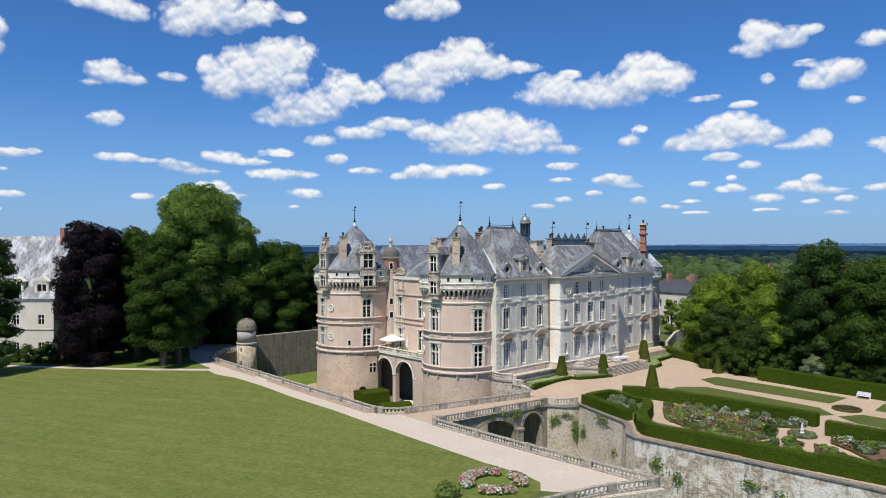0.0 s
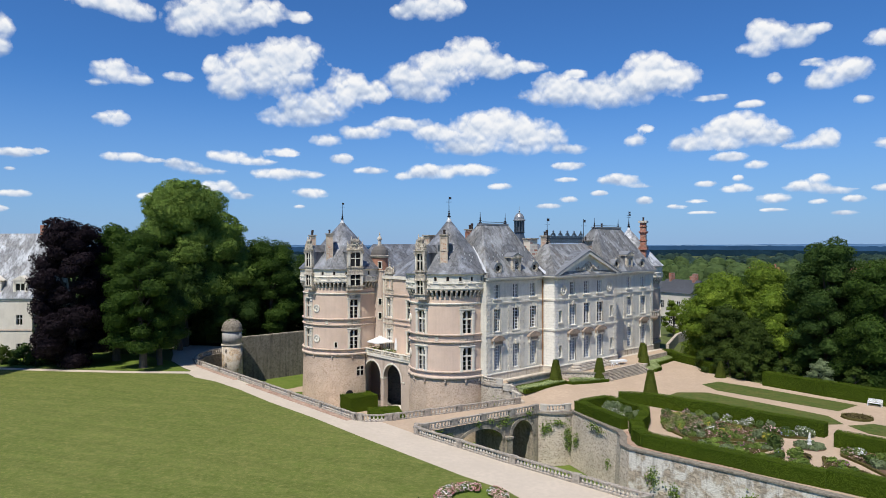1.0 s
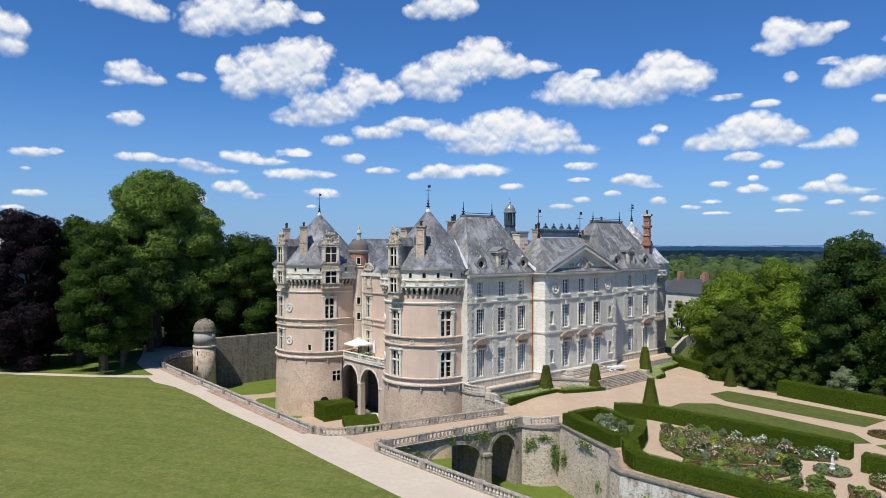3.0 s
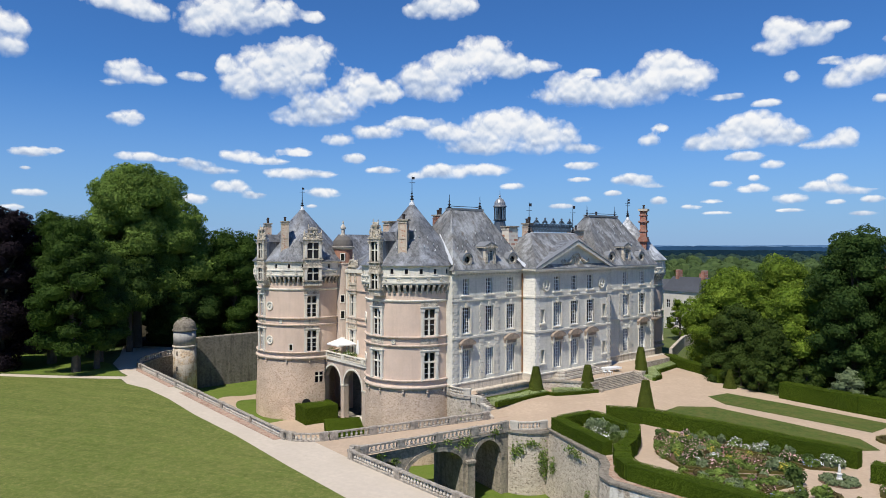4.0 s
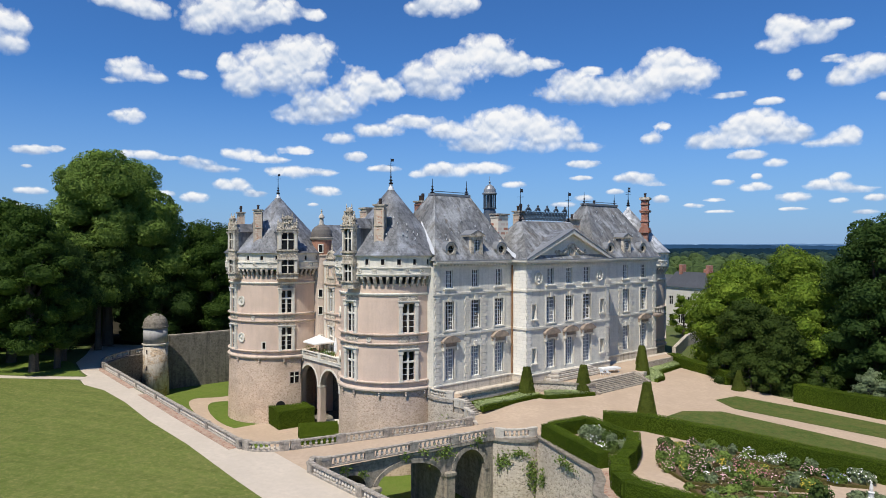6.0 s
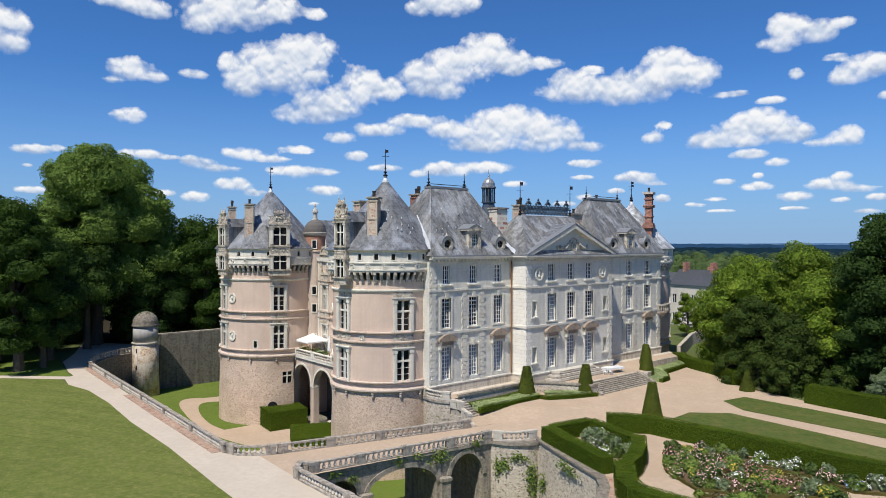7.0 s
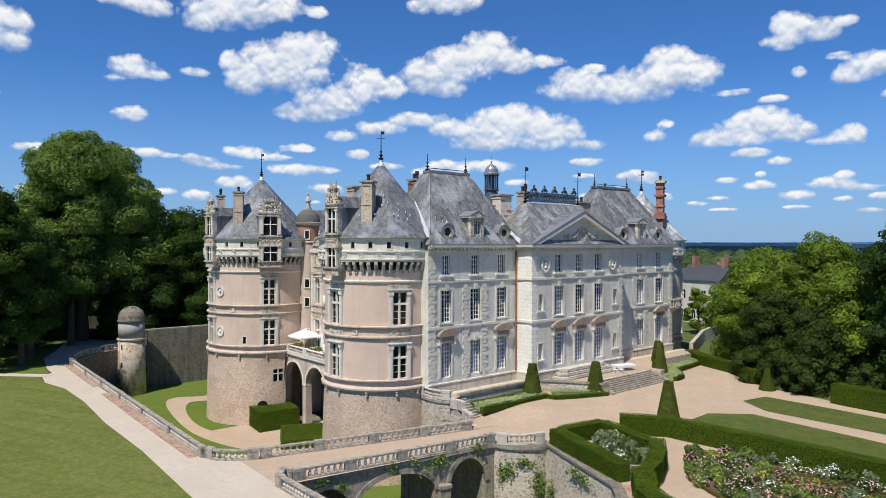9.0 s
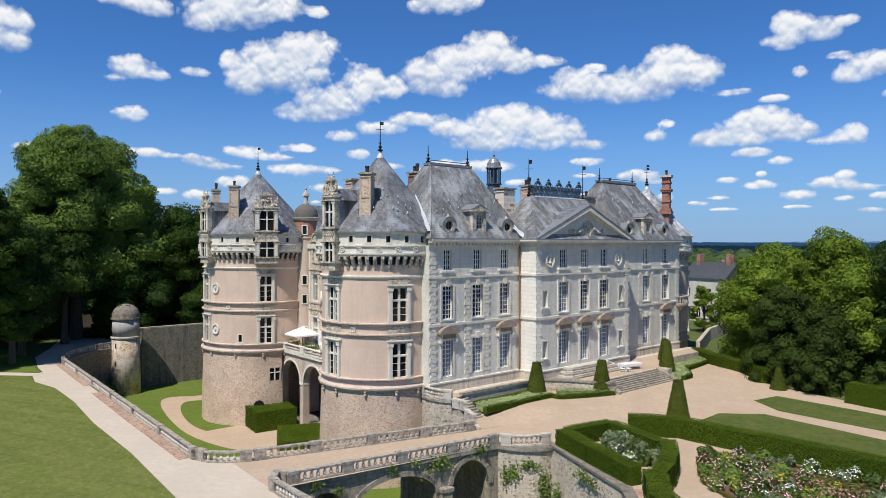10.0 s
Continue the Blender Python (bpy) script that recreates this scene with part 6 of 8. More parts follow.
def crown_points(lobes, density, rng, low=-0.55):
    """Points and outward normals on the upper skins of many lobes, left out where they lie deep in another lobe."""
    P, N = [], []
    mid, rad = np.array([c for c, r in lobes]), np.array([r for c, r in lobes])
    far = rad.max(1)
    for i, (c, r) in enumerate(lobes):
        c, r = np.array(c), np.array(r)
        k = int(density * (r[0] * r[1] + r[1] * r[2] + r[0] * r[2]) / 3 * 4)
        d = rng.normal(size=(k, 3))
        d /= np.linalg.norm(d, axis=1)[:, None]
        d = d[d[:, 2] > low]
        p = c + d * r * rng.uniform(0.72, 1.06, (len(d), 1))
        keep = np.ones(len(p), bool)
        near = np.nonzero(((mid - c) ** 2).sum(1) < (far + r.max() * 1.06) ** 2)[0]
        for j in near:
            c2, r2 = mid[j], rad[j]
            if j != i:
                keep &= (((p - c2) / r2) ** 2).sum(1) > 0.55
        P.append(p[keep])
        N.append(d[keep])
    return np.concatenate(P), np.concatenate(N)


def tree(x, y, height, radius, mat, label, seed, z=0.0, trunk=None, lobes=26, low=0.18, size=0.19, density=46.0, top=1.0, sub=True, lob=1.0, spread=(0.45, 0.74)):
    """A broadleaf tree: tapered trunk, limbs, and a crown of leaf clumps on many uneven lobes."""
    rng = np.random.default_rng(seed)
    ob = thing("tree", (x, y, z), label, "tree", "trees round the castle")
    tr = trunk or height * 0.022
    g = Geo().tube([(x, y, z - 0.3), (x + 0.1, y, z + height * 0.15), (x + 0.3 * rng.normal(), y + 0.3 * rng.normal(), z + height * 0.45), (x + 0.5 * rng.normal(), y + 0.5 * rng.normal(), z + height * 0.8)], [tr * 1.35, tr, tr * 0.7, tr * 0.2], 9)
    part("trunk", g, BARK, ob)
    cs = []
    for i in range(lobes):
        t = (i + 0.5) / lobes
        h = low + (1 - low) * (0.04 + 0.9 * t)
        f = (h - low) / (1 - low)
        prof = math.sqrt(max(0.02, 1 - (2 * f - 0.75) ** 2 / 1.7)) * (1.0 if f < 0.6 else 1.0 - 0.55 * (f - 0.6) / 0.4 * top)
        a = i * 2.39996 + rng.uniform(-0.4, 0.4)
        q = radius * prof * rng.uniform(*spread)
        r = radius * rng.uniform(0.26, 0.42) * lob
        cs.append(((x + q * math.cos(a), y + q * math.sin(a), z + height * h - r * 0.5), (r, r, r * rng.uniform(0.7, 0.95))))
    for c, r in cs[:: max(1, lobes // 9)]:
        s = Vector((x, y, z + height * 0.12 + 0.45 * (c[2] - z)))
        e = Vector(c)
        m = s.lerp(e, 0.5) + Vector((0, 0, 0.04 * height))
        part("limb", Geo().tube([s, m, e], [tr * 0.45, tr * 0.3, tr * 0.1], 6), BARK, ob)
    small = []
    for c, r in cs:
        small.append((c, r))
        if sub:
            for k in range(9):
                d = rng.normal(size=3)
                d[2] = abs(d[2]) * 0.8
                d /= np.linalg.norm(d)
                rr = r[0] * rng.uniform(0.16, 0.44)
                small.append((tuple(np.array(c) + d * np.array(r) * rng.uniform(0.75, 1.02)), (rr, rr, rr * rng.uniform(0.55, 0.85))))
    P, N = crown_points(small, density, rng)
    v, c = leaf_quads(P, N, size, rng, 0.36)
    crown = new("crown", raw_mesh("crown", v - np.array((x, y, z)), 4, c, mat))
    crown.parent = ob
    core = Geo()
    for cc, r in cs:
        core.lathe([(0, -0.66 * r[2]), (0.52 * r[0], -0.42 * r[2]), (0.74 * r[0], 0), (0.55 * r[0], 0.45 * r[2]), (0, 0.68 * r[2])], 8, cc)
    part("inner_foliage", core, mat, ob)
    return ob


def hedge_run(pts, w, h, z, mat, label, seed, name="hedge", size=0.066, dens=210.0, category="hedge"):
    """A clipped hedge along a line: a solid body with a skin of small leaves."""
    rng = np.random.default_rng(seed)
    e = min(0.1, w * 0.15)
    g = run_wall(pts, w / 2 - e, w / 2 - e, z - 0.1, z + h - e)
    # Box hedges get the darker core, which paints shade between the leaves.
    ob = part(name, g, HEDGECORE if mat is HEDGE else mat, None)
    tagged(ob, label, category, "clipped garden hedges")
    P, N = [], []
    for (ax, ay), (bx, by) in zip(pts, pts[1:]):
        L = math.hypot(bx - ax, by - ay)
        tx, ty = (bx - ax) / L, (by - ay) / L
        for side in (-1, 1, 0):
            k = int(dens * L * (0.7 * h if side else w))
            s = rng.uniform(0, L, k)
            if side:
                o = np.full(k, side * w / 2)
                zz = rng.uniform(0, h, k)
                nn = np.tile((-ty * side, tx * side, 0.0), (k, 1))
            else:
                o = rng.uniform(-w / 2, w / 2, k)
                zz = np.full(k, h)
                nn = np.tile((0, 0, 1.0), (k, 1))
            wob = 0.05 * np.sin(s * 0.9 + side) + rng.normal(0, 0.015, k)
            P.append(np.stack([ax + tx * s - ty * (o + side * wob), ay + ty * s + tx * (o + side * wob), z + zz + (wob if side == 0 else 0)], 1))
            N.append(nn)
        for e, sgn in ((0, -1), (L, 1)):
            k = int(dens * w * h)
            o = rng.uniform(-w / 2, w / 2, k)
            P.append(np.stack([ax + tx * e - ty * o, ay + ty * e + tx * o, z + rng.uniform(0, h, k)], 1))
            N.append(np.tile((tx * sgn, ty * sgn, 0.25), (k, 1)))
    v, c = leaf_quads(np.concatenate(P), np.concatenate(N), size, rng, 0.16)
    sk = new("leaves", raw_mesh("leaves", v, 4, c, mat))
    sk.parent = ob
    return ob


def topiary(x, y, z, h, r0, r1, seed):
    """A clipped yew cone with a flat rounded top."""
    rng = np.random.default_rng(seed)
    ob = thing("topiary", (x, y, z), "dark clipped yew cone with a flat top on the gravel", "topiary", "clipped yew cones")
    prof = [(r0 * 0.9, 0), (r0, h * 0.05)] + [(r0 + (r1 - r0) * t, h * t) for t in (0.25, 0.5, 0.75, 0.96)] + [(r1 * 0.7, h), (0, h * 1.01)]
    part("body", Geo().lathe([(r * 0.97, zz) for r, zz in prof], 20, (x, y, z)), YEW, ob)
    k = 3600
    t = rng.uniform(0, 1, k)
    rr = r0 + (r1 - r0) * t
    keep = rng.uniform(0, r0, k) < rr
    t, rr = t[keep], rr[keep]
    a = rng.uniform(0, 2 * math.pi, len(t))
    P = np.stack([rr * np.cos(a), rr * np.sin(a), h * t], 1)
    N = np.stack([np.cos(a), np.sin(a), np.full(len(t), 0.25)], 1)
    q = rng.uniform(0, 1, (160, 2))
    P = np.concatenate([P, np.stack([r1 * np.sqrt(q[:, 0]) * np.cos(6.283 * q[:, 1]), r1 * np.sqrt(q[:, 0]) * np.sin(6.283 * q[:, 1]), np.full(160, h)], 1)])
    N = np.concatenate([N, np.tile((0, 0, 1.0), (160, 1))])
    v, c = leaf_quads(P, N, 0.1, rng, 0.5)
    sk = new("leaves", raw_mesh("leaves", v, 4, c, YEW))
    sk.parent = ob
    return ob


# ---- gardens ----
def court_gravel():
    g = Geo()
    nx, ny = 24, 60
    x0, x1, y0, y1 = -72.4, -57.0, 80.2, 128.0
    vs = [(x0 + (x1 - x0) * i / nx, y0 + (y1 - y0) * j / ny) for j in range(ny + 1) for i in range(nx + 1)]
    g.add([(x, y, 0.024 + forecourt(x, y)) for x, y in vs], [(j * (nx + 1) + i, j * (nx + 1) + i + 1, (j + 1) * (nx + 1) + i + 1, (j + 1) * (nx + 1) + i) for j in range(ny) for i in range(nx)])
    return g


structure("gravel_court", court_gravel(), GRAVEL, smooth=True)
structure("garden_gravel", sheet([(-66.5, 83.0), (-60.0, 82.0), (-58.8, 80.2), (-49, 76.8), (-44.5, 71.9), (-18.4, 73.3), (10, 75), (40, 76), (40, 125), (-28, 116.5), (-47, 117.5), (-56.5, 119.5), (-66, 124), (-74, 128), (-74.4, 82.5), (-68, 82.3)], 0.02), GRAVEL)
strips = [[(-55.5, 110.2), (-54.8, 114.4), (-46.7, 114.1), (-33.7, 112.9), (-34.3, 107.0), (-45, 107.3), (-51.7, 107.5)],
          [(-55.0, 97.8), (-55.2, 101.8), (-52, 105.1), (-41.8, 104.2), (-34.4, 103.3), (-31.5, 100.2), (-33, 98.2), (-45, 97.2)],
          [(-28.6, 107.0), (-28.9, 112.8), (-10, 112.0), (10, 111.5), (10, 105.5), (-10, 106.2)],
          [(-29.0, 103.2), (-31.0, 99.8), (-28, 97.6), (-10, 97.5), (10, 97), (10, 102), (-10, 103)]]
for s in strips:
    structure("grass_strip", sheet(s, 0.035), GARDENTURF)
for i, (x, y, h) in enumerate(((-56.6, 96.4, 3.9), (-56.3, 118.2, 2.7), (-70.7, 91.4, 3.7), (-66.9, 98.0, 3.7), (-67.7, 112.6, 4.4), (-70.4, 116.6, 4.0))):
    topiary(x, y, forecourt(x, y), h, 1.15 if h > 2.8 else 0.95, 0.42 if h > 2.8 else 0.2, 40 + i)
HG = "dense green clipped box hedge beside gravel paths"
hedge_run([(-58.4, 80.9), (-53.8, 79.2), (-48.9, 77.5)], 1.3, 1.5, 0, HEDGE, HG, 1)
hedge_run([(-58.2, 81.4), (-57.4, 86.4)], 1.2, 1.5, 0, HEDGE, HG, 2)
hedge_run([(-57.2, 86.2), (-51.0, 84.6)], 1.2, 1.5, 0, HEDGE, HG, 3)
hedge_run([(-50.6, 84.6), (-48.9, 82.2), (-47.6, 79.6), (-46.9, 77.2)], 1.3, 1.65, 0, HEDGE, HG, 4)
hedge_run([(-47.4, 77.6), (-45.8, 75.6), (-44.8, 74.2), (-43.2, 73.2), (-40.5, 73.3), (-32, 74.0), (-24.9, 74.6)], 1.6, 1.55, 0, HEDGE, HG, 5)
hedge_run([(-24.9, 74.7), (-17, 75.3), (0, 76.2), (20, 77)], 1.6, 1.8, 0, HEDGE, HG, 6)
hedge_run([(-57.0, 88.6), (-53.5, 91.2), (-42, 92.2), (-31.0, 92.5)], 1.5, 1.7, 0, HEDGE, HG, 7)
hedge_run([(-29.0, 89.4), (-20, 90.0), (0, 91), (15, 91.5)], 1.5, 1.7, 0, HEDGE, HG, 8)
hedge_run([(-48.5, 117.6), (-38.4, 116.2), (-28, 115.4), (0, 114.6), (20, 114)], 1.8, 2.2, 0, HEDGE, "long dark green clipped hedge before the trees", 9)
hedge_run([(-72.5, 128.8), (-68.5, 125.4), (-62, 122.5), (-58.5, 120.3)], 1.8, 2.0, 0, HEDGE, "dark green clipped hedge at the edge of the gravel", 10)
hedge_run([(-71.4, 82.4), (-71.6, 93.0)], 0.9, 0.75, 0.3, HEDGE, "low clipped box edging below the terrace", 11, size=0.09)
hedge_run([(-70.3, 82.6), (-70.2, 92.4)], 1.7, 0.62, 0.5, PALEHEDGE, "silvery green border planting below the terrace", 12, "border_planting", 0.16, 60, "planting")
hedge_run([(-69.3, 82.2), (-69.2, 92.0), (-68.0, 92.2), (-66.6, 95.2), (-65.5, 98.4)], 0.5, 0.5, 0.5, HEDGE, "low clipped box edging beside the gravel", 13, size=0.09)
hedge_run([(-69.6, 93.6), (-67.6, 96.0), (-66.4, 98.0)], 1.5, 0.62, 0.5, PALEHEDGE, "silvery green border planting by the steps", 14, "border_planting", 0.16, 60, "planting")
hedge_run([(-65.7, 111.6), (-66.0, 113.6), (-68.8, 116.8), (-70.0, 127.5)], 1.7, 0.72, 0.5, PALEHEDGE, "silvery green border planting beyond the steps", 15, "border_planting", 0.16, 60, "planting")
hedge_run([(-64.8, 111.6), (-65.1, 113.8), (-67.8, 117.4), (-69.0, 127.0)], 0.5, 0.6, 0.5, HEDGE, "low clipped box edging beyond the steps", 18, size=0.09)
# hedge blocks in the moat
hedge_run([(-107.4, 76.7), (-102.6, 76.2)], 5.6, 2.7, MOAT, HEDGE, "large square clipped hedge at the foot of the tower", 16, size=0.1, dens=110)
hedge_run([(-99.6, 78.0), (-93.0, 74.6)], 5.6, 1.1, MOAT, HEDGE, "low square clipped hedge before the loggia", 17, size=0.1, dens=110)
part("moat_basin", Geo().lathe([(2.4, MOAT), (2.4, MOAT + 0.45), (2.0, MOAT + 0.45), (2.0, MOAT + 0.2), (0, MOAT + 0.2)], 28, (-99.6, 80.6, 0)), TUFA_TRIM, None)
tagged(bpy.data.objects["moat_basin"], "round pale stone basin under the loggia arches", "basin")


def flower_mat(name, col):
    return mat_plain(name, col, 0.7, 0, 0.25, 8, 0.1)


PETALS = [flower_mat("white_petals", (0.88, 0.87, 0.82)), flower_mat("pink_petals", (0.62, 0.24, 0.26)), flower_mat("yellow_petals", (0.62, 0.46, 0.06)), flower_mat("pale_pink_petals", (0.82, 0.52, 0.49)), flower_mat("purple_petals", (0.34, 0.12, 0.26)), flower_mat("blue_petals", (0.30, 0.36, 0.55))]
BUSH = [mat_leaf("border_leaves_%s" % n, *c) for n, c in (("green", ((0.09, 0.145, 0.03), (0.15, 0.215, 0.045), (0.23, 0.31, 0.08))), ("dark", ((0.06, 0.10, 0.026), (0.095, 0.145, 0.036), (0.15, 0.205, 0.06))), ("grey", ((0.14, 0.19, 0.09), (0.2, 0.25, 0.125), (0.29, 0.34, 0.19))), ("red", ((0.11, 0.09, 0.04), (0.15, 0.12, 0.05), (0.19, 0.16, 0.07))), ("light", ((0.14, 0.21, 0.04), (0.20, 0.28, 0.06), (0.28, 0.36, 0.09))))]


def bush(x, y, r, h, leaf, petal, seed, bloom=0.25, z=0.02):
    """A garden shrub: leaf clumps over a mound, with blossoms as a part."""
    rng = np.random.default_rng(seed)
    ob = thing("flowering_shrub", (x, y, z), "loose flowering shrub in a garden bed" if petal is not None else "leafy shrub in a garden bed", "shrub", "shrubs in the flower beds")
    lob = [((0, 0, h * 0.45), (r, r, h * 0.55))]
    for k in range(4):
        a = rng.uniform(0, 6.28)
        q = r * rng.uniform(0.4, 0.75)
        lob.append(((q * math.cos(a), q * math.sin(a), h * rng.uniform(0.4, 0.75)), (r * 0.45, r * 0.45, h * 0.32)))
    P, N = crown_points(lob, 90.0 / max(0.5, r), rng, -0.3)
    v, c = leaf_quads(P, N, 0.13 + 0.05 * r, rng, 0.8)
    lv = new("foliage", raw_mesh("foliage", v, 4, c, BUSH[leaf]))
    lv.parent = ob
    part("mound", Geo().lathe([(r * 0.7, z), (r * 0.75, z + h * 0.35), (r * 0.45, z + h * 0.75), (0, z + h * 0.86)], 9, (x, y, 0)), BUSH[leaf], ob)
    if petal is not None:
        k = int(len(P) * min(0.9, bloom * 1.15))
        pick = rng.choice(len(P), k, replace=False)
        pick = pick[N[pick][:, 2] > -0.1]
        v, c = leaf_quads(P[pick] + N[pick] * 0.09, N[pick] + np.array((0, 0, 0.5)), 0.092, rng, 0.4)
        fl = new("blossoms", raw_mesh("blossoms", v, 4, c, PETALS[petal]))
        fl.parent = ob
    return ob


def inside(px, py, poly):
    c = False
    for (x0, y0), (x1, y1) in zip(poly, poly[1:] + poly[:1]):
        if (y0 > py) != (y1 > py) and px < (x1 - x0) * (py - y0) / (y1 - y0) + x0:
            c = not c
    return c


def flower_bed(poly, seed, mix, step=1.15, hmax=1.1, edge=True):
    """A planted bed: soil, a low box edging and shrubs spread over it."""
    structure("flower_bed", sheet(poly, 0.045), SOIL)
    if edge:
        hedge_run(poly + poly[:1], 0.3, 0.28, 0.02, EDGING, "low reddish clipped edging round a flower bed", seed + 500, "bed_edging", 0.08, 50, "edging")
    rng = random.Random(seed)
    xs, ys = [p[0] for p in poly], [p[1] for p in poly]
    y = min(ys) + step * 0.4
    k = 0
    while y < max(ys):
        x = min(xs) + rng.uniform(0, step)
        while x < max(xs):
            qx, qy = x + rng.uniform(-0.3, 0.3), y + rng.uniform(-0.3, 0.3)
            if inside(qx, qy, poly) and rng.random() < 0.88:
                leaf, petal, bl = rng.choice(mix)
                r = rng.uniform(0.42, 0.85) * step / 1.15
                bush(qx, qy, r, rng.uniform(0.45, hmax), leaf, petal, seed * 1000 + k, bl)
                k += 1
            x += step * rng.uniform(0.8, 1.25)
        y += step


EDGING = mat_leaf("barberry_edging", (0.11, 0.11, 0.03), (0.15, 0.13, 0.042), (0.19, 0.155, 0.055))
PINKMIX = [(0, 3, 0.4), (1, 3, 0.35), (0, 1, 0.3), (1, 1, 0.25), (3, 3, 0.25), (0, 0, 0.4), (4, None, 0), (4, 2, 0.35), (2, None, 0), (0, None, 0)]
WHITEMIX = [(0, 0, 0.45), (2, 0, 0.3), (1, None, 0), (0, 5, 0.25), (4, None, 0), (2, None, 0), (1, 3, 0.4)]
REDMIX = [(3, None, 0), (3, 3, 0.15), (0, None, 0), (1, None, 0), (2, None, 0), (0, 4, 0.25), (4, None, 0)]
flower_bed([(-48.9, 86.2), (-45.8, 81.6), (-42.0, 79.6), (-38.0, 82.4), (-34.9, 85.2), (-34.3, 87.7), (-38.0, 88.6), (-47.8, 87.6)], 1, PINKMIX, 1.05, 1.0)
flower_bed([(-47.9, 88.4), (-38.0, 89.4), (-34.0, 88.4), (-32.0, 89.8), (-32.6, 91.3), (-47.6, 89.9)], 2, WHITEMIX, 1.05, 1.35)
flower_bed([(-41.6, 78.6), (-37.0, 76.2), (-35.4, 76.2), (-34.2, 78.4), (-32.9, 83.4), (-34.0, 84.2), (-37.2, 81.6)], 3, REDMIX, 1.05, 0.6)
flower_bed([(-33.2, 77.0), (-32.4, 75.6), (-30.9, 75.6), (-31.3, 80.8), (-32.0, 82.4)], 4, WHITEMIX + REDMIX, 1.0, 0.65)
flower_bed([(-29.3, 75.9), (-27.9, 75.5), (-27.0, 76.4), (-29.9, 83.2), (-30.4, 81.4)], 5, REDMIX + [(4, None, 0), (4, 0, 0.2)], 1.0, 0.7)
flower_bed([(-28.3, 83.5), (-26.2, 78.4), (-24.2, 79.2), (-23.9, 81.2)], 6, REDMIX + [(4, 4, 0.4)], 1.0, 0.7)
flower_bed([(-27.2, 85.6), (-25.0, 84.2), (-22.0, 81.6), (-12, 80.0), (-6, 80.0), (-6, 88.2), (-27.0, 88.4), (-27.8, 87.6)], 8, PINKMIX + WHITEMIX, 1.2, 1.0)
flower_bed([(-23.6, 79.6), (-22.4, 77.6), (-6, 78.0), (-6, 79.2), (-21.6, 81.0)], 9, REDMIX, 1.2, 0.9)
flower_bed([(-56.2, 82.6), (-52.0, 81.2), (-49.6, 82.4), (-51.0, 84.4), (-56.0, 85.6)], 7, WHITEMIX + [(2, None, 0), (4, 2, 0.3)], 1.05, 1.5, False)
bush(-33.0, 83.0, 0.8, 1.7, 1, None, 9001)
bush(-48.4, 86.9, 0.7, 1.1, 1, None, 9002)
bush(-30.0, 80.6, 0.75, 1.35, 4, None, 9003)
bush(-54.6, 83.6, 1.4, 1.5, 2, None, 9004)
# round beds, fountain figure
structure("round_bed", sheet(arc(-31.4, 104.8, 1.75, 0, 340, 17), 0.045), SOIL)
hedge_run(arc(-31.4, 104.8, 1.75, 0, 360, 14), 0.3, 0.3, 0.02, EDGING, "low clipped edging round a small bed", 801, "bed_edging", 0.08, 50, "edging")
for i in range(6):
    bush(-31.4 + 0.9 * math.cos(i), 104.8 + 0.9 * math.sin(i), 0.5, 0.4, 3, None, 9100 + i)
structure("fountain_bed", sheet(arc(-30.8, 86.7, 1.7, 0, 340, 17), 0.045), SOIL)
for i in range(7):
    bush(-30.8 + 1.1 * math.cos(i * 0.9), 86.7 + 1.1 * math.sin(i * 0.9), 0.55, 0.45, 2, None, 9200 + i)
part("garden_statue", Geo().lathe([(0.26, 0.0), (0.26, 0.4), (0.19, 0.44), (0.19, 0.75), (0.25, 0.8), (0.22, 0.84), (0.11, 0.88), (0.14, 1.1), (0.1, 1.35), (0.08, 1.45), (0.05, 1.5), (0.08, 1.58), (0.0, 1.68)], 12, (-30.8, 86.7, 0)), STATUE, None)
tagged(bpy.data.objects["garden_statue"], "small white stone figure on a pedestal in a round bed", "statue")


def bench(x, y, ang, z, label):
    ob = thing("garden_bench", (x, y, z), label, "bench", "white garden benches")
    m = Matrix.Translation((x, y, z)) @ Matrix.Rotation(radians(ang), 4, "Z")
    for i in range(4):
        part("seat_slat", Geo().box(-0.9, 0.9, -0.25 + i * 0.14, -0.14 + i * 0.14, 0.42, 0.46, m), WHITE, ob)
        part("back_slat", Geo().box(-0.9, 0.9, 0.28 + 0.03 * i, 0.32 + 0.03 * i, 0.52 + 0.12 * i, 0.61 + 0.12 * i, m), WHITE, ob)
    for sx in (-0.82, 0.82):
        part("leg", Geo().box(sx - 0.04, sx + 0.04, -0.25, -0.18, 0, 0.62, m), WHITE, ob)
        part("leg", Geo().box(sx - 0.04, sx + 0.04, 0.24, 0.32, 0, 0.95, m), WHITE, ob)
        part("armrest", Geo().box(sx - 0.05, sx + 0.05, -0.28, 0.3, 0.62, 0.66, m), WHITE, ob)
    return ob


bench(-31.9, 114.0, 0, 0.02, "white slatted wooden garden bench by the hedge")
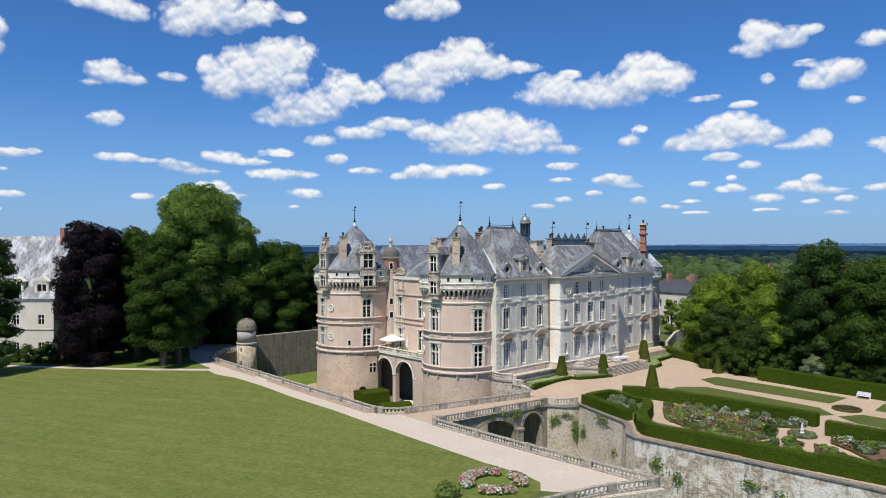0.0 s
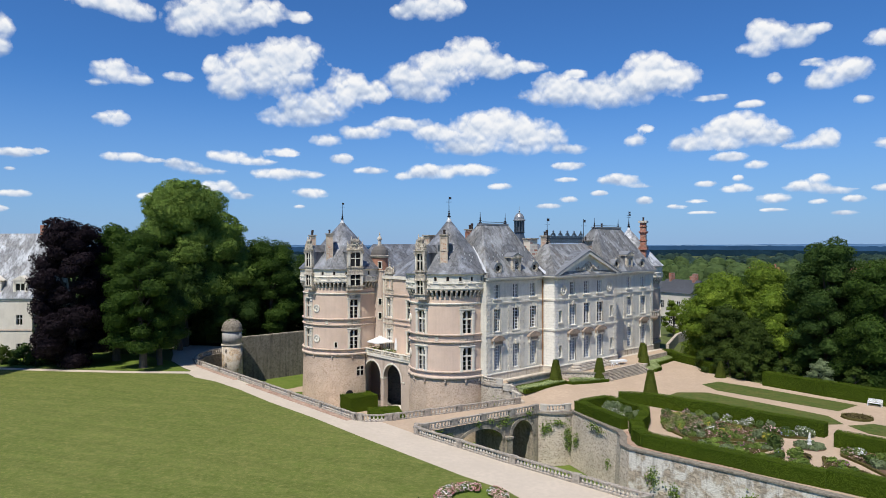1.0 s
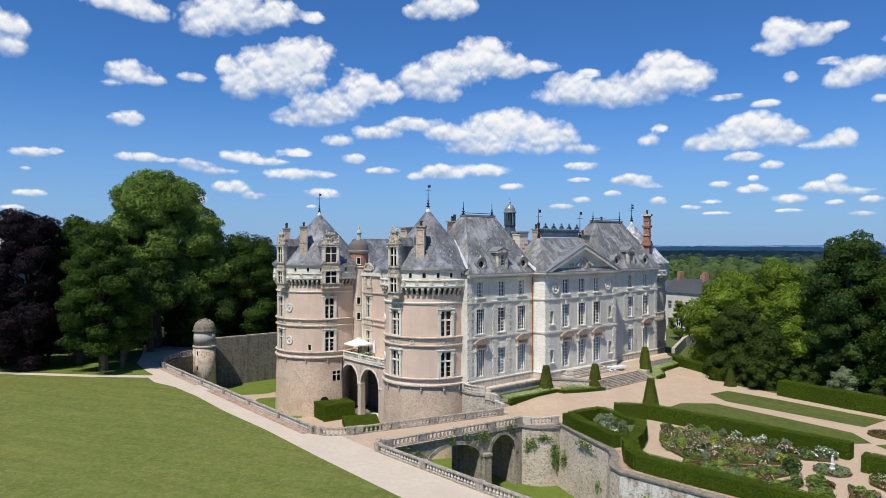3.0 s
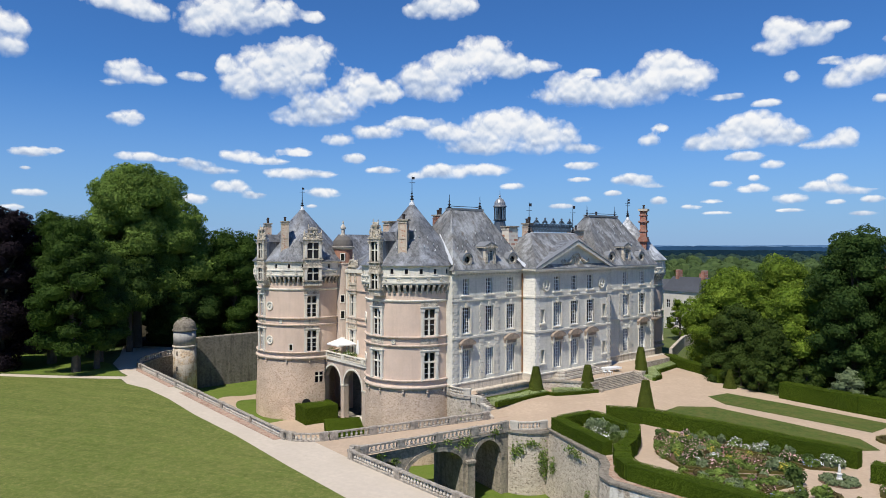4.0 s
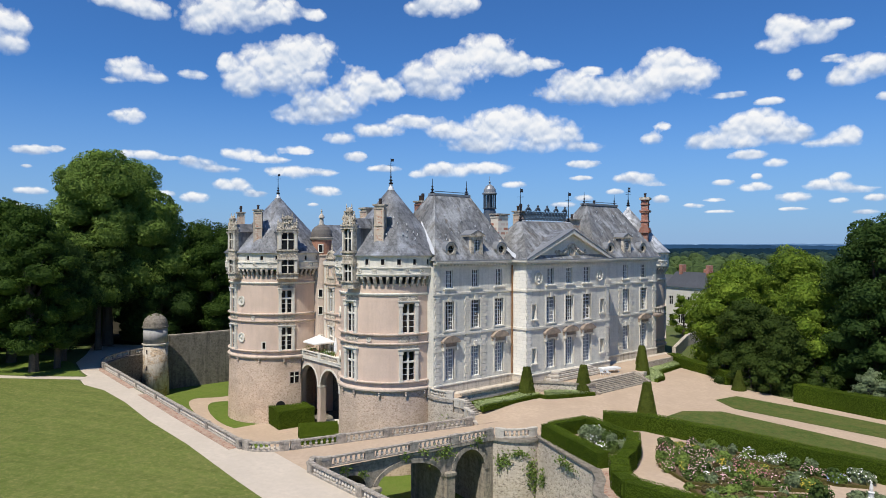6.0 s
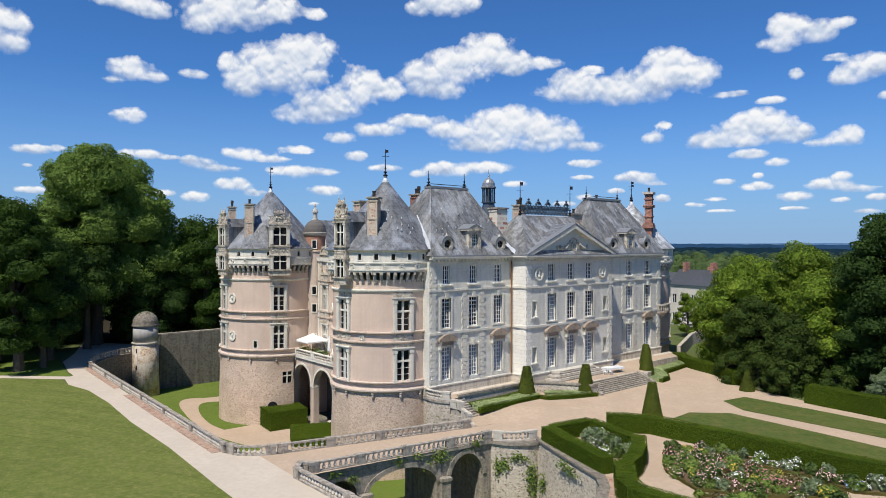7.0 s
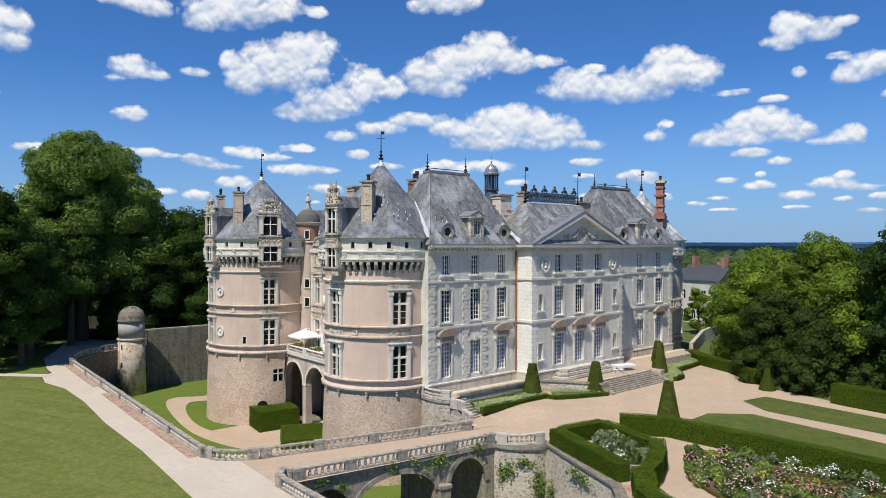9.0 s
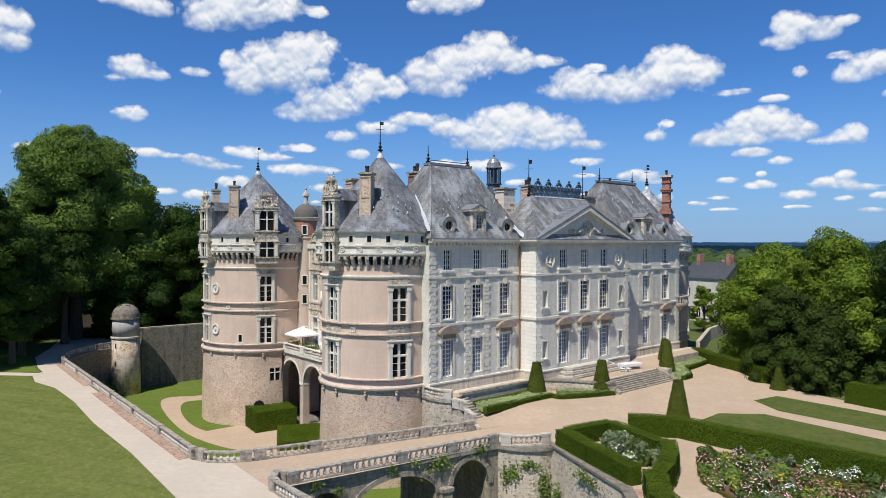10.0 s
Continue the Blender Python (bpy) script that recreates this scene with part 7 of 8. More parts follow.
# white table on the terrace
tab = thing("garden_table", (-69.6, 107.4, TER), "long white table on the gravel terrace", "table")
tm = Matrix.Translation((-69.6, 107.4, TER)) @ Matrix.Rotation(radians(75), 4, "Z")
part("tabletop", Geo().box(-1.5, 1.5, -0.65, 0.65, 0.5, 0.76, tm), WHITE, tab)
for sx in (-1.2, 1.2):
    for sy in (-0.4, 0.4):
        part("leg", Geo().box(sx - 0.03, sx + 0.03, sy - 0.03, sy + 0.03, 0, 0.7, tm), WHITE, tab)
for k, (cx, cy) in enumerate(((-69.0, 105.0), (-68.5, 105.6))):
    ch = thing("garden_chair", (cx, cy, TER), "small white garden chair beside a table", "chair", "white garden chairs")
    part("seat", Geo().box(cx - 0.25, cx + 0.25, cy - 0.25, cy + 0.25, TER + 0.43, TER + 0.47), WHITE, ch)
    part("backrest", Geo().box(cx - 0.25, cx - 0.2, cy - 0.25, cy + 0.25, TER + 0.47, TER + 0.9), WHITE, ch)
    for sx in (-0.22, 0.22):
        for sy in (-0.22, 0.22):
            part("leg", Geo().box(cx + sx - 0.02, cx + sx + 0.02, cy + sy - 0.02, cy + sy + 0.02, TER, TER + 0.43), WHITE, ch)
# parasol, tables and pots on the loggia terrace
par = thing("parasol", (-103.55, 80.5, 2.75), "wide white canvas parasol open over a terrace table", "parasol")
px_, py_ = -103.55, 80.5
part("pole", Geo().tube([(px_, py_, 2.75), (px_, py_, 5.9)], [0.05, 0.05], 8), WOODBROWN, par)
cv = Geo()
cv.add([(px_ + 2.5 * math.cos(math.pi / 4 + math.pi / 2 * i), py_ + 2.5 * math.sin(math.pi / 4 + math.pi / 2 * i), 4.95) for i in range(4)] + [(px_, py_, 5.95)] + [(px_ + 2.5 * math.cos(math.pi / 4 + math.pi / 2 * i), py_ + 2.5 * math.sin(math.pi / 4 + math.pi / 2 * i), 4.75) for i in range(4)], [(0, 1, 4), (1, 2, 4), (2, 3, 4), (3, 0, 4), (0, 5, 6, 1), (1, 6, 7, 2), (2, 7, 8, 3), (3, 8, 5, 0)])
part("canopy", cv, CANVAS, par)
for i in range(4):
    a = math.pi / 4 + math.pi / 2 * i
    part("rib", Geo().tube([(px_, py_, 5.85), (px_ + 2.4 * math.cos(a), py_ + 2.4 * math.sin(a), 4.93)], [0.03, 0.02], 5), WOODBROWN, par)
closed = thing("parasol", (-98.9, 80.6, 2.75), "closed white parasol on the terrace", "parasol")
part("canopy", Geo().lathe([(0.05, 3.6), (0.3, 3.9), (0.26, 5.0), (0.1, 5.9), (0.02, 6.1)], 8, (-98.9, 80.6, 0)), CANVAS, closed)
part("pole", Geo().tube([(-98.9, 80.6, 2.75), (-98.9, 80.6, 3.7)], [0.05, 0.05], 6), WOODBROWN, closed)
for i, (x, y) in enumerate(((-106.2, 79.9), (-103.6, 79.7), (-100.8, 79.7), (-98.8, 79.7))):
    pot = thing("potted_plant", (x, y, 2.75), "green leafy plant in a clay pot on the terrace", "plant", "terrace pots")
    part("pot", Geo().lathe([(0.22, 2.75), (0.32, 3.25), (0.36, 3.3), (0.3, 3.3)], 10, (x, y, 0)), HOOD, pot)
    rng = np.random.default_rng(70 + i)
    P, N = crown_points([((0, 0, 0.95), (0.6, 0.6, 0.5))], 90, rng, -0.5)
    v, c = leaf_quads(P, N, 0.12, rng, 0.8)
    lv = new("foliage", raw_mesh("foliage", v, 4, c, BUSH[4 if i % 2 else 0]))
    lv.parent = pot
ttab = thing("terrace_table", (-102.2, 81.0, 2.75), "small white table under the parasol", "table")
part("tabletop", Geo().lathe([(0.6, 3.45), (0.6, 3.5)], 16, (-102.2, 81.0, 0)), WHITE, ttab)
part("stem", Geo().tube([(-102.2, 81.0, 2.75), (-102.2, 81.0, 3.45)], [0.06, 0.06], 6), WHITE, ttab)
# rose circle on the lawn
structure("rose_ring_turf", sheet(arc(-44.9, 47.3, 3.6, 0, 340, 17), 0.05), TURF)
for i in range(26):
    a = 2 * math.pi * i / 26
    if i in (0, 1, 7, 8, 19, 20):
        continue
    for k in range(2):
        q = 2.3 + 0.62 * k
        bush(-44.9 + q * math.cos(a + 0.06 * k), 47.3 + q * math.sin(a + 0.06 * k), 0.42, 0.6, 0, (3, 3, 0, 1, 3)[(2 * i + k) % 5], 9300 + 2 * i + k, 0.75, 0.05)
bush(-45.5, 41.6, 1.2, 1.2, 0, None, 9400, 0, 0.05)
# climbing plants on walls
def creeper(x, y, z, w, h, ang, seed, leaf=4):
    ob = thing("wall_plant", (x, y, z), "green creeper growing on the old wall", "creeper", "wall plants")
    rng = np.random.default_rng(seed)
    m = facing(0, 0, 0, ang)
    k = int(110 * w * h)
    u = rng.normal(0, 0.4, k) * w
    zz = rng.normal(0, 0.38, k) * h
    P = np.array([tuple(m @ Vector((a, -abs(rng.normal(0.12, 0.1)), b))) for a, b in zip(u, zz)])
    nrm = m.to_3x3() @ Vector((0, -1, 0.3))
    v, c = leaf_quads(P, np.tile(tuple(nrm), (k, 1)), 0.14, rng, 0.8)
    lv = new("foliage", raw_mesh("foliage", v, 4, c, BUSH[leaf]))
    lv.parent = ob


bn = -8.8
for u, z, w, h, lf in ((12.6, -0.5, 1.5, 0.9, 4), (16.8, 0.0, 0.9, 0.7, 0), (2.2, -0.5, 0.8, 0.5, 0), (3.9, -1.1, 0.7, 0.6, 0), (8.5, -0.3, 0.9, 0.4, 0), (10.3, -0.1, 0.7, 0.4, 4)):
    p = BM @ Vector((u, -0.15, z))
    creeper(p.x, p.y, p.z, w, h, bn, int(u * 10), lf)
for deg, z, w, h, sd_ in ((-60, -2.0, 0.9, 1.0, 1), (-40, -1.4, 1.0, 0.8, 2), (-20, -3.2, 0.8, 2.2, 3), (-8, -4.6, 1.0, 1.6, 4), (-70, -2.6, 0.5, 1.2, 5)):
    creeper(-62.6 + 3.75 * math.cos(radians(deg)), 80.6 + 3.75 * math.sin(radians(deg)), z, w, h, deg, 300 + sd_, 0)
for x, y, z, w, h, sd_ in ((-53.0, 77.7, -0.5, 2.4, 0.7, 1), (-57.5, 79.6, -3.5, 0.8, 1.5, 2), (-41, 71.1, -2.4, 0.9, 1.5, 3), (-38.5, 71.3, -3.4, 0.9, 1.2, 4), (-30.5, 71.9, -2.2, 1.4, 0.8, 5), (-27.5, 72.1, -3.5, 0.8, 2.0, 6), (-50.5, 76.9, -4.5, 1.0, 1.0, 7), (-23, 72.4, -4.0, 0.7, 0.7, 8)):
    creeper(x, y - 0.25, z, w, h, -90 if x > -45 else -110, 320 + sd_, 0)
creeper(-72.2, 79.1, -2.4, 0.7, 2.2, -70, 340, 4)
bush(-136.6, 63.6, 1.7, 2.4, 1, None, 9500, 0, MOAT)
bush(-134.2, 62.6, 1.3, 1.6, 4, None, 9501, 0, MOAT)
for k in range(5):
    a = k * 1.3
    creeper(-138.6 + 0.9 * math.cos(a), 67.2 + 0.9 * math.sin(a), 7.1, 0.5, 0.3, a * 57, 350 + k, 1)

# ---- trees and far country ----
tree(-155.6, 63.4, 38.5, 13.4, LEAF_PLANE, "tall old plane tree with a broad airy crown", 11, lobes=50, size=0.23, density=46, low=0.28, top=0.5, lob=0.86, spread=(0.4, 0.92))
tree(-146.4, 38.3, 29.6, 8.3, LEAF_PURPLE, "large copper beech with dark purple leaves", 12, lobes=40, size=0.22, density=48, low=0.05, top=0.35)
tree(-145.4, 46.0, 28.6, 5.6, LEAF_LIME, "tall green lime tree behind the others", 15, lobes=32, low=0.2)
tree(-133.6, 47.4, 27.0, 6.6, LEAF_LIME, "broad green lime tree beside the lawn", 13, lobes=40, low=0.16, spread=(0.45, 0.85))
tree(-134.6, 50.8, 19.0, 5.6, LEAF_DARK, "dense green lime tree by the drive", 14, z=0.0, lobes=24, low=0.25)
tree(-141.5, 53.0, 21.0, 6.4, LEAF_DARK, "shaded dark lime tree beside the drive", 22, lobes=26, low=0.28)
tree(-149.8, 82.0, 25.2, 8.0, LEAF_LIME, "round-headed lime tree beyond the moat wall", 17, lobes=34, low=0.16, top=0.6)
tree(-151.0, 72.0, 17.5, 6.5, LEAF_DARK, "shaded green lime tree beyond the moat", 16, lobes=24, low=0.2)
tree(-152.0, 95.0, 21.0, 8.0, LEAF_LIME, "green lime tree beyond the moat wall", 18, lobes=24, low=0.2)
tree(-160.0, 49.0, 24.0, 8.0, LEAF_DARK, "shaded green tree behind the lime trees", 19, lobes=22, low=0.1, density=26)
# Added tree: its crown is placed to shade the drive.
tree(-150.5, 60.5, 23.0, 7.5, LEAF_DARK, "shaded lime tree arching over the drive", 23, lobes=24, low=0.42, density=34)
tree(-170.0, 74.0, 22.0, 9.0, LEAF_DARK, "shaded green tree behind the plane tree", 20, lobes=22, low=0.1, density=26)
tree(-146.0, 21.0, 27.0, 5.6, LEAF_DARK, "dark green tree at the lawn's far edge", 21, lobes=26, low=0.06)
# the grove on the garden side
tree(-64.0, 133.0, 17.6, 7.2, LEAF_BRIGHT, "bright green maple at the corner of the gravel", 31, lobes=38, low=0.06, spread=(0.4, 0.85))
tree(-57.0, 139.5, 19.6, 7.0, LEAF_BRIGHT, "yellow-green tree in the grove", 32, lobes=34, low=0.12)
tree(-51.0, 129.0, 15.5, 6.0, LEAF_BRIGHT, "green tree in the grove beside the garden", 33, lobes=26, low=0.06)
tree(-53.4, 123.8, 10.5, 5.2, LEAF_YEW, "old feathery yew at the edge of the gravel", 44, lobes=30, low=0.02)
tree(-58.5, 126.0, 12.5, 5.6, LEAF_YEW, "dark yew-like tree at the edge of the gravel", 34, lobes=24, low=0.02)
tree(-42.8, 128.0, 24.6, 7.0, LEAF_DARK, "tall dark oak behind the garden hedge", 35, lobes=40, low=0.04)
tree(-47.5, 137.0, 18.5, 7.5, LEAF_LIME, "green oak in the grove", 36, lobes=26, low=0.1)
tree(-34.0, 127.0, 21.5, 8.5, LEAF_LIME, "green oak behind the garden hedge", 37, lobes=30, low=0.05)
tree(-23.0, 126.0, 20.0, 8.5, LEAF_DARK, "dark oak behind the long hedge", 38, lobes=28, low=0.05)
tree(-12.0, 125.0, 20.0, 8.0, LEAF_LIME, "green oak behind the long hedge", 39, lobes=24, low=0.05)
tree(-66.0, 150.0, 17.5, 7.5, LEAF_LIME, "green tree beyond the castle garden", 41, lobes=22, low=0.1)
tree(-40.0, 145.0, 21.0, 8.5, LEAF_LIME, "tall tree at the back of the grove", 42, lobes=22, low=0.1, density=30)
tree(-88.5, 160.0, 9.5, 3.0, LEAF_BRIGHT, "small bright tree before the village houses", 43, lobes=16, low=0.1)
for i, (x, y, r) in enumerate(((-60.2, 121.8, 3.0), (-56.0, 121.0, 3.2), (-52.6, 119.4, 2.8), (-46.5, 120.5, 2.6), (-41.0, 119.6, 2.4), (-51.0, 121.2, 2.5), (-36.0, 119.2, 2.2), (-30.0, 118.8, 2.4), (-24.0, 118.6, 2.2))):
    tree(x, y, 4.6 + 0.4 * (i % 3), r, BUSH[2] if i == 4 else LEAF_YEW, "dense evergreen shrub under the trees", 60 + i, lobes=12, low=0.0, size=0.14, density=70, trunk=0.12)
for i, (x, y) in enumerate(((-164, 44), (-166, 52), (-163, 70), (-170, 46), (-172, 62), (-160, 80), (-160, 95))):
    tree(x, y, 6.5, 4.0, LEAF_DARK, "dark undergrowth in the shade of the trees", 80 + i, lobes=10, low=0.0, size=0.32, density=22, trunk=0.15)

for i, (x, y, r) in enumerate(((-160.6, 25.0, 2.8), (-157.4, 28.4, 3.0), (-154.4, 31.6, 2.8), (-150.9, 33.0, 2.6), (-151.6, 35.6, 2.6))):
    tree(x, y, 3.2 + 0.3 * (i % 3), r, LEAF_YEW if i % 2 else LEAF_DARK, "dark evergreen shrub at the edge of the lawn", 110 + i, lobes=10, low=0.0, size=0.16, density=50, trunk=0.1)


def building(name, x, y, ang, length, depth, wall_h, roof_h, wall_mat, roof_mat, label, bays, dormers=0, chim=0, k=1.0):
    """A plain two-storey house with its windows, roof and chimneys; front along local x, at local y = 0."""
    ob = thing(name, (x, y, 0), label, "house")
    m = Matrix.Translation((x, y, 0)) @ Matrix.Rotation(radians(ang), 4, "Z")
    holes = []
    storeys = [(1.0, 2.9), (wall_h * 0.55, wall_h * 0.55 + 2.0)] if wall_h > 5 else [(1.0, 2.3)]
    for i in range(bays):
        c = length * (i + 0.5) / bays - length / 2
        holes += [(c - 0.65, c + 0.65, a, b) for a, b in storeys]
    wall = Geo().shell(lambda u, z, d: m @ Vector((u, d, z)), [-length / 2, length / 2], [0, wall_h], holes, 0.3)
    wall.box(-length / 2, length / 2, 0.35, depth, 0, wall_h, m)
    part("wall", wall, wall_mat, ob)
    for u0, u1, z0, z1 in holes:
        w = part("window", Geo().box(u0, u0 + 0.1, 0.15, 0.25, z0, z1, m).box(u1 - 0.1, u1, 0.15, 0.25, z0, z1, m).box((u0 + u1) / 2 - 0.05, (u0 + u1) / 2 + 0.05, 0.15, 0.25, z0, z1, m).box(u0, u1, 0.15, 0.25, z0 + (z1 - z0) * 0.6, z0 + (z1 - z0) * 0.6 + 0.08, m), WHITE, ob)
        part("pane", Geo().box(u0, u1, 0.22, 0.24, z0, z1, m), GLASS, w)
    e, L = 0.4, length / 2
    part("roof", Geo().add([m @ Vector(p) for p in ((-L - e, -e, wall_h - 0.1), (L + e, -e, wall_h - 0.1), (L + e, depth + e, wall_h - 0.1), (-L - e, depth + e, wall_h - 0.1), (-L - e, depth / 2, wall_h + roof_h), (L + e, depth / 2, wall_h + roof_h))], [(0, 1, 5, 4), (2, 3, 4, 5), (0, 4, 3), (1, 2, 5), (0, 3, 2, 1)]), roof_mat, ob)
    part("cornice", Geo().box(-L, L, -0.2, 0.1, wall_h - 0.5, wall_h - 0.1, m), TUFA_TRIM, ob)
    if wall_h > 10:
        part("string_course", Geo().box(-L, L, -0.12, 0.1, wall_h * 0.45, wall_h * 0.45 + 0.3, m), STRING, ob)
    for i in range(dormers):
        c = length * (i + 0.5) / dormers - length / 2
        d = Geo()
        for x0, x1, z0, z1 in ((-0.95, -0.6, 0, 2.3), (0.6, 0.95, 0, 2.3), (-0.95, 0.95, 1.9, 2.3), (-0.95, 0.95, 0, 0.3)):
            d.box(c + k * x0, c + k * x1, 0.3, 3.0 * k, wall_h + k * z0, wall_h + k * z1, m)
        dm = part("dormer", d.extrude([(c - 1.15 * k, wall_h + 2.3 * k), (c + 1.15 * k, wall_h + 2.3 * k), (c, wall_h + 2.95 * k)], 0.2, 3.6 * k, m), TUFA_TRIM, ob)
        part("pane", Geo().box(c - 0.6 * k, c + 0.6 * k, 0.5, 0.55, wall_h + 0.3 * k, wall_h + 1.9 * k, m), GLASS, dm)
        part("mullion", Geo().box(c - 0.06 * k, c + 0.06 * k, 0.42, 0.5, wall_h + 0.3 * k, wall_h + 1.9 * k, m), TUFA_TRIM, dm)
    for i in range(chim):
        c = (L - 1.6) * (1 if i % 2 == 0 else -1)
        part("chimney", Geo().box(c - 0.42, c + 0.42, depth / 2 - 0.8, depth / 2 + 0.8, wall_h + roof_h - 1.5, wall_h + roof_h + 1.8, m), REDBRICK, ob)
    return ob


PALEWALL = mat_stone("pale_render_wall", (0.68, 0.635, 0.55), (0.40, 0.36, 0.30), 0.0, streak=0.25)
PALESLATE = mat_slate("pale_weathered_slate", (0.27, 0.28, 0.295), (0.24, 0.235, 0.225))
DARKSLATE = mat_plain("dark_village_slate", (0.075, 0.08, 0.09), 0.7, 0, 0.3, 1.5)
TILES = mat_plain("red_roof_tiles", (0.34, 0.14, 0.08), 0.85, 0, 0.3, 1.5)
building("stable_building", -171.9, 22.45, 48, 32, 14, 12.3, 13.4, PALEWALL, PALESLATE, "long pale stable building with a silvery slate roof", 6, 6, 1, 1.55)
building("village_house", -97.6, 176.5, -10, 11, 8, 9.8, 3.4, PALEWALL, DARKSLATE, "pale village house with a grey slate roof", 4, 0, 2)
building("village_house", -112, 196, 5, 18, 8, 6.5, 5.0, PALEWALL, DARKSLATE, "village house with a slate roof among trees", 5, 2, 2)
building("village_house", -72, 205, -25, 12, 8, 5.5, 4.0, PALEWALL, DARKSLATE, "low pale house behind the castle", 3, 0, 1)
building("village_house", -78, 300, 15, 15, 9, 9.5, 4.5, PALEWALL, TILES, "white house with a red tiled roof", 4, 0, 1)
building("village_house", -98, 320, -20, 13, 9, 9.0, 4.5, PALEWALL, TILES, "pale house with a red tiled roof among trees", 4, 0, 1)
building("village_house", -152, 367, 30, 14, 9, 6.0, 5.0, PALEWALL, TILES, "far pale house with a red roof", 4, 0, 1)
part("garden_boundary_wall", run_wall([(-75, 133.5), (-82, 150), (-86, 168)], 0.3, 0.3, 0, 2.2), MOATWALL, None)
tagged(bpy.data.objects["garden_boundary_wall"], "old stone garden wall beyond the castle", "wall")


def far_wood(name, pts_fn, count, size, mat, label, seed, leaf):
    """A mass of far trees: many leaf clumps over rounded heads, one object."""
    rng = np.random.default_rng(seed)
    P, N, T = [], [], []
    for i in range(count):
        x, y, r, h = pts_fn(rng)
        d = rng.normal(size=(leaf, 3))
        d /= np.linalg.norm(d, axis=1)[:, None]
        d[:, 2] = np.abs(d[:, 2])
        P.append(np.array((x, y, h - r * 0.8)) + d * np.array((r, r, r * 0.8)) * rng.uniform(0.75, 1.05, (leaf, 1)))
        N.append(d)
        k = 6
        a = np.linspace(0, 2 * np.pi, k, endpoint=False) + rng.uniform(0, 1)
        wob = rng.uniform(0.8, 1.1, (3, k))
        rings = [np.stack([x + f * r * w * np.cos(a), y + f * r * w * np.sin(a), np.full(k, z)], 1) for f, w, z in ((0.88, wob[0], 0.0), (0.95, wob[1], h - r * 0.8), (0.62, wob[2], h - r * 0.28))]
        top = np.array([[x, y, h - r * 0.04]])
        i2 = np.roll(np.arange(k), -1)
        for lo, hi in zip(rings, rings[1:]):
            T += [np.stack([lo, lo[i2], hi], 1), np.stack([lo[i2], hi[i2], hi], 1)]
        T.append(np.stack([rings[2], rings[2][i2], np.repeat(top, k, 0)], 1))
        q = rng.uniform(0, 6.28, leaf // 2)
        zz = rng.uniform(0, max(0.5, h - r * 0.8), leaf // 2)
        P.append(np.stack([x + 0.95 * r * np.cos(q), y + 0.95 * r * np.sin(q), zz], 1))
        N.append(np.stack([np.cos(q), np.sin(q), 0.3 + 0 * q], 1))
    v, c = leaf_quads(np.concatenate(P), np.concatenate(N), size, rng, 0.3)
    v = np.concatenate([v.reshape(-1, 4, 3)[:, :3].reshape(-1, 3), np.concatenate(T).reshape(-1, 3)])
    ob = new(name, raw_mesh(name, v, 3, np.arange(len(v)), mat))
    return tagged(ob, label, "woods", kind="stuff")


def belt(r0, r1, a0, a1, rad, h):
    def fn(rng):
        d = rng.uniform(r0, r1)
        a = radians(rng.uniform(a0, a1))
        r = rng.uniform(*rad)
        return d * math.cos(a), d * math.sin(a), r, rng.uniform(*h)
    return fn


far_wood("village_trees", belt(215, 330, 96, 122, (3.5, 6), (6, 12)), 150, 0.5, LEAF_FAR, "green trees among the village houses", 101, 260)
far_wood("park_trees", belt(175, 330, 122, 178, (4, 7), (8, 15)), 230, 0.6, LEAF_FAR, "green park trees behind the castle", 102, 190)
far_wood("right_woods", belt(150, 330, 82, 97, (4, 7), (8, 14)), 120, 0.5, LEAF_FAR, "green woods beyond the garden", 104, 230)
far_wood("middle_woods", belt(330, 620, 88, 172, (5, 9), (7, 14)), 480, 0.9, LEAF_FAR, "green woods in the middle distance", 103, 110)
far_wood("distant_woods", belt(620, 1150, 86, 172, (8, 14), (7, 13)), 560, 1.6, LEAF_FARTHER, "woods towards the horizon, painted blue-green with haze", 105, 70)
# Haze is painted into the far colours: bluer, then paler, with distance.
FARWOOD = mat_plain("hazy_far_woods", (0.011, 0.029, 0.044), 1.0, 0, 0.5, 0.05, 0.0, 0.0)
FARBLUE = mat_plain("haze_blue_ridge", (0.022, 0.058, 0.115), 1.0, 0, 0.4, 0.006, 0.0, 0.0)


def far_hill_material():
    """Far hills: bands of woods and fields, with blue haze put into their colours."""
    m = Nodes("haze_pale_ridge")
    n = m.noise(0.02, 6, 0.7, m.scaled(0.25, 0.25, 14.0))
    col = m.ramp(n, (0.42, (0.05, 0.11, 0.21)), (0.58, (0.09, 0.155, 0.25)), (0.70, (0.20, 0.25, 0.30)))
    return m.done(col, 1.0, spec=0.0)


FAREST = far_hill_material()


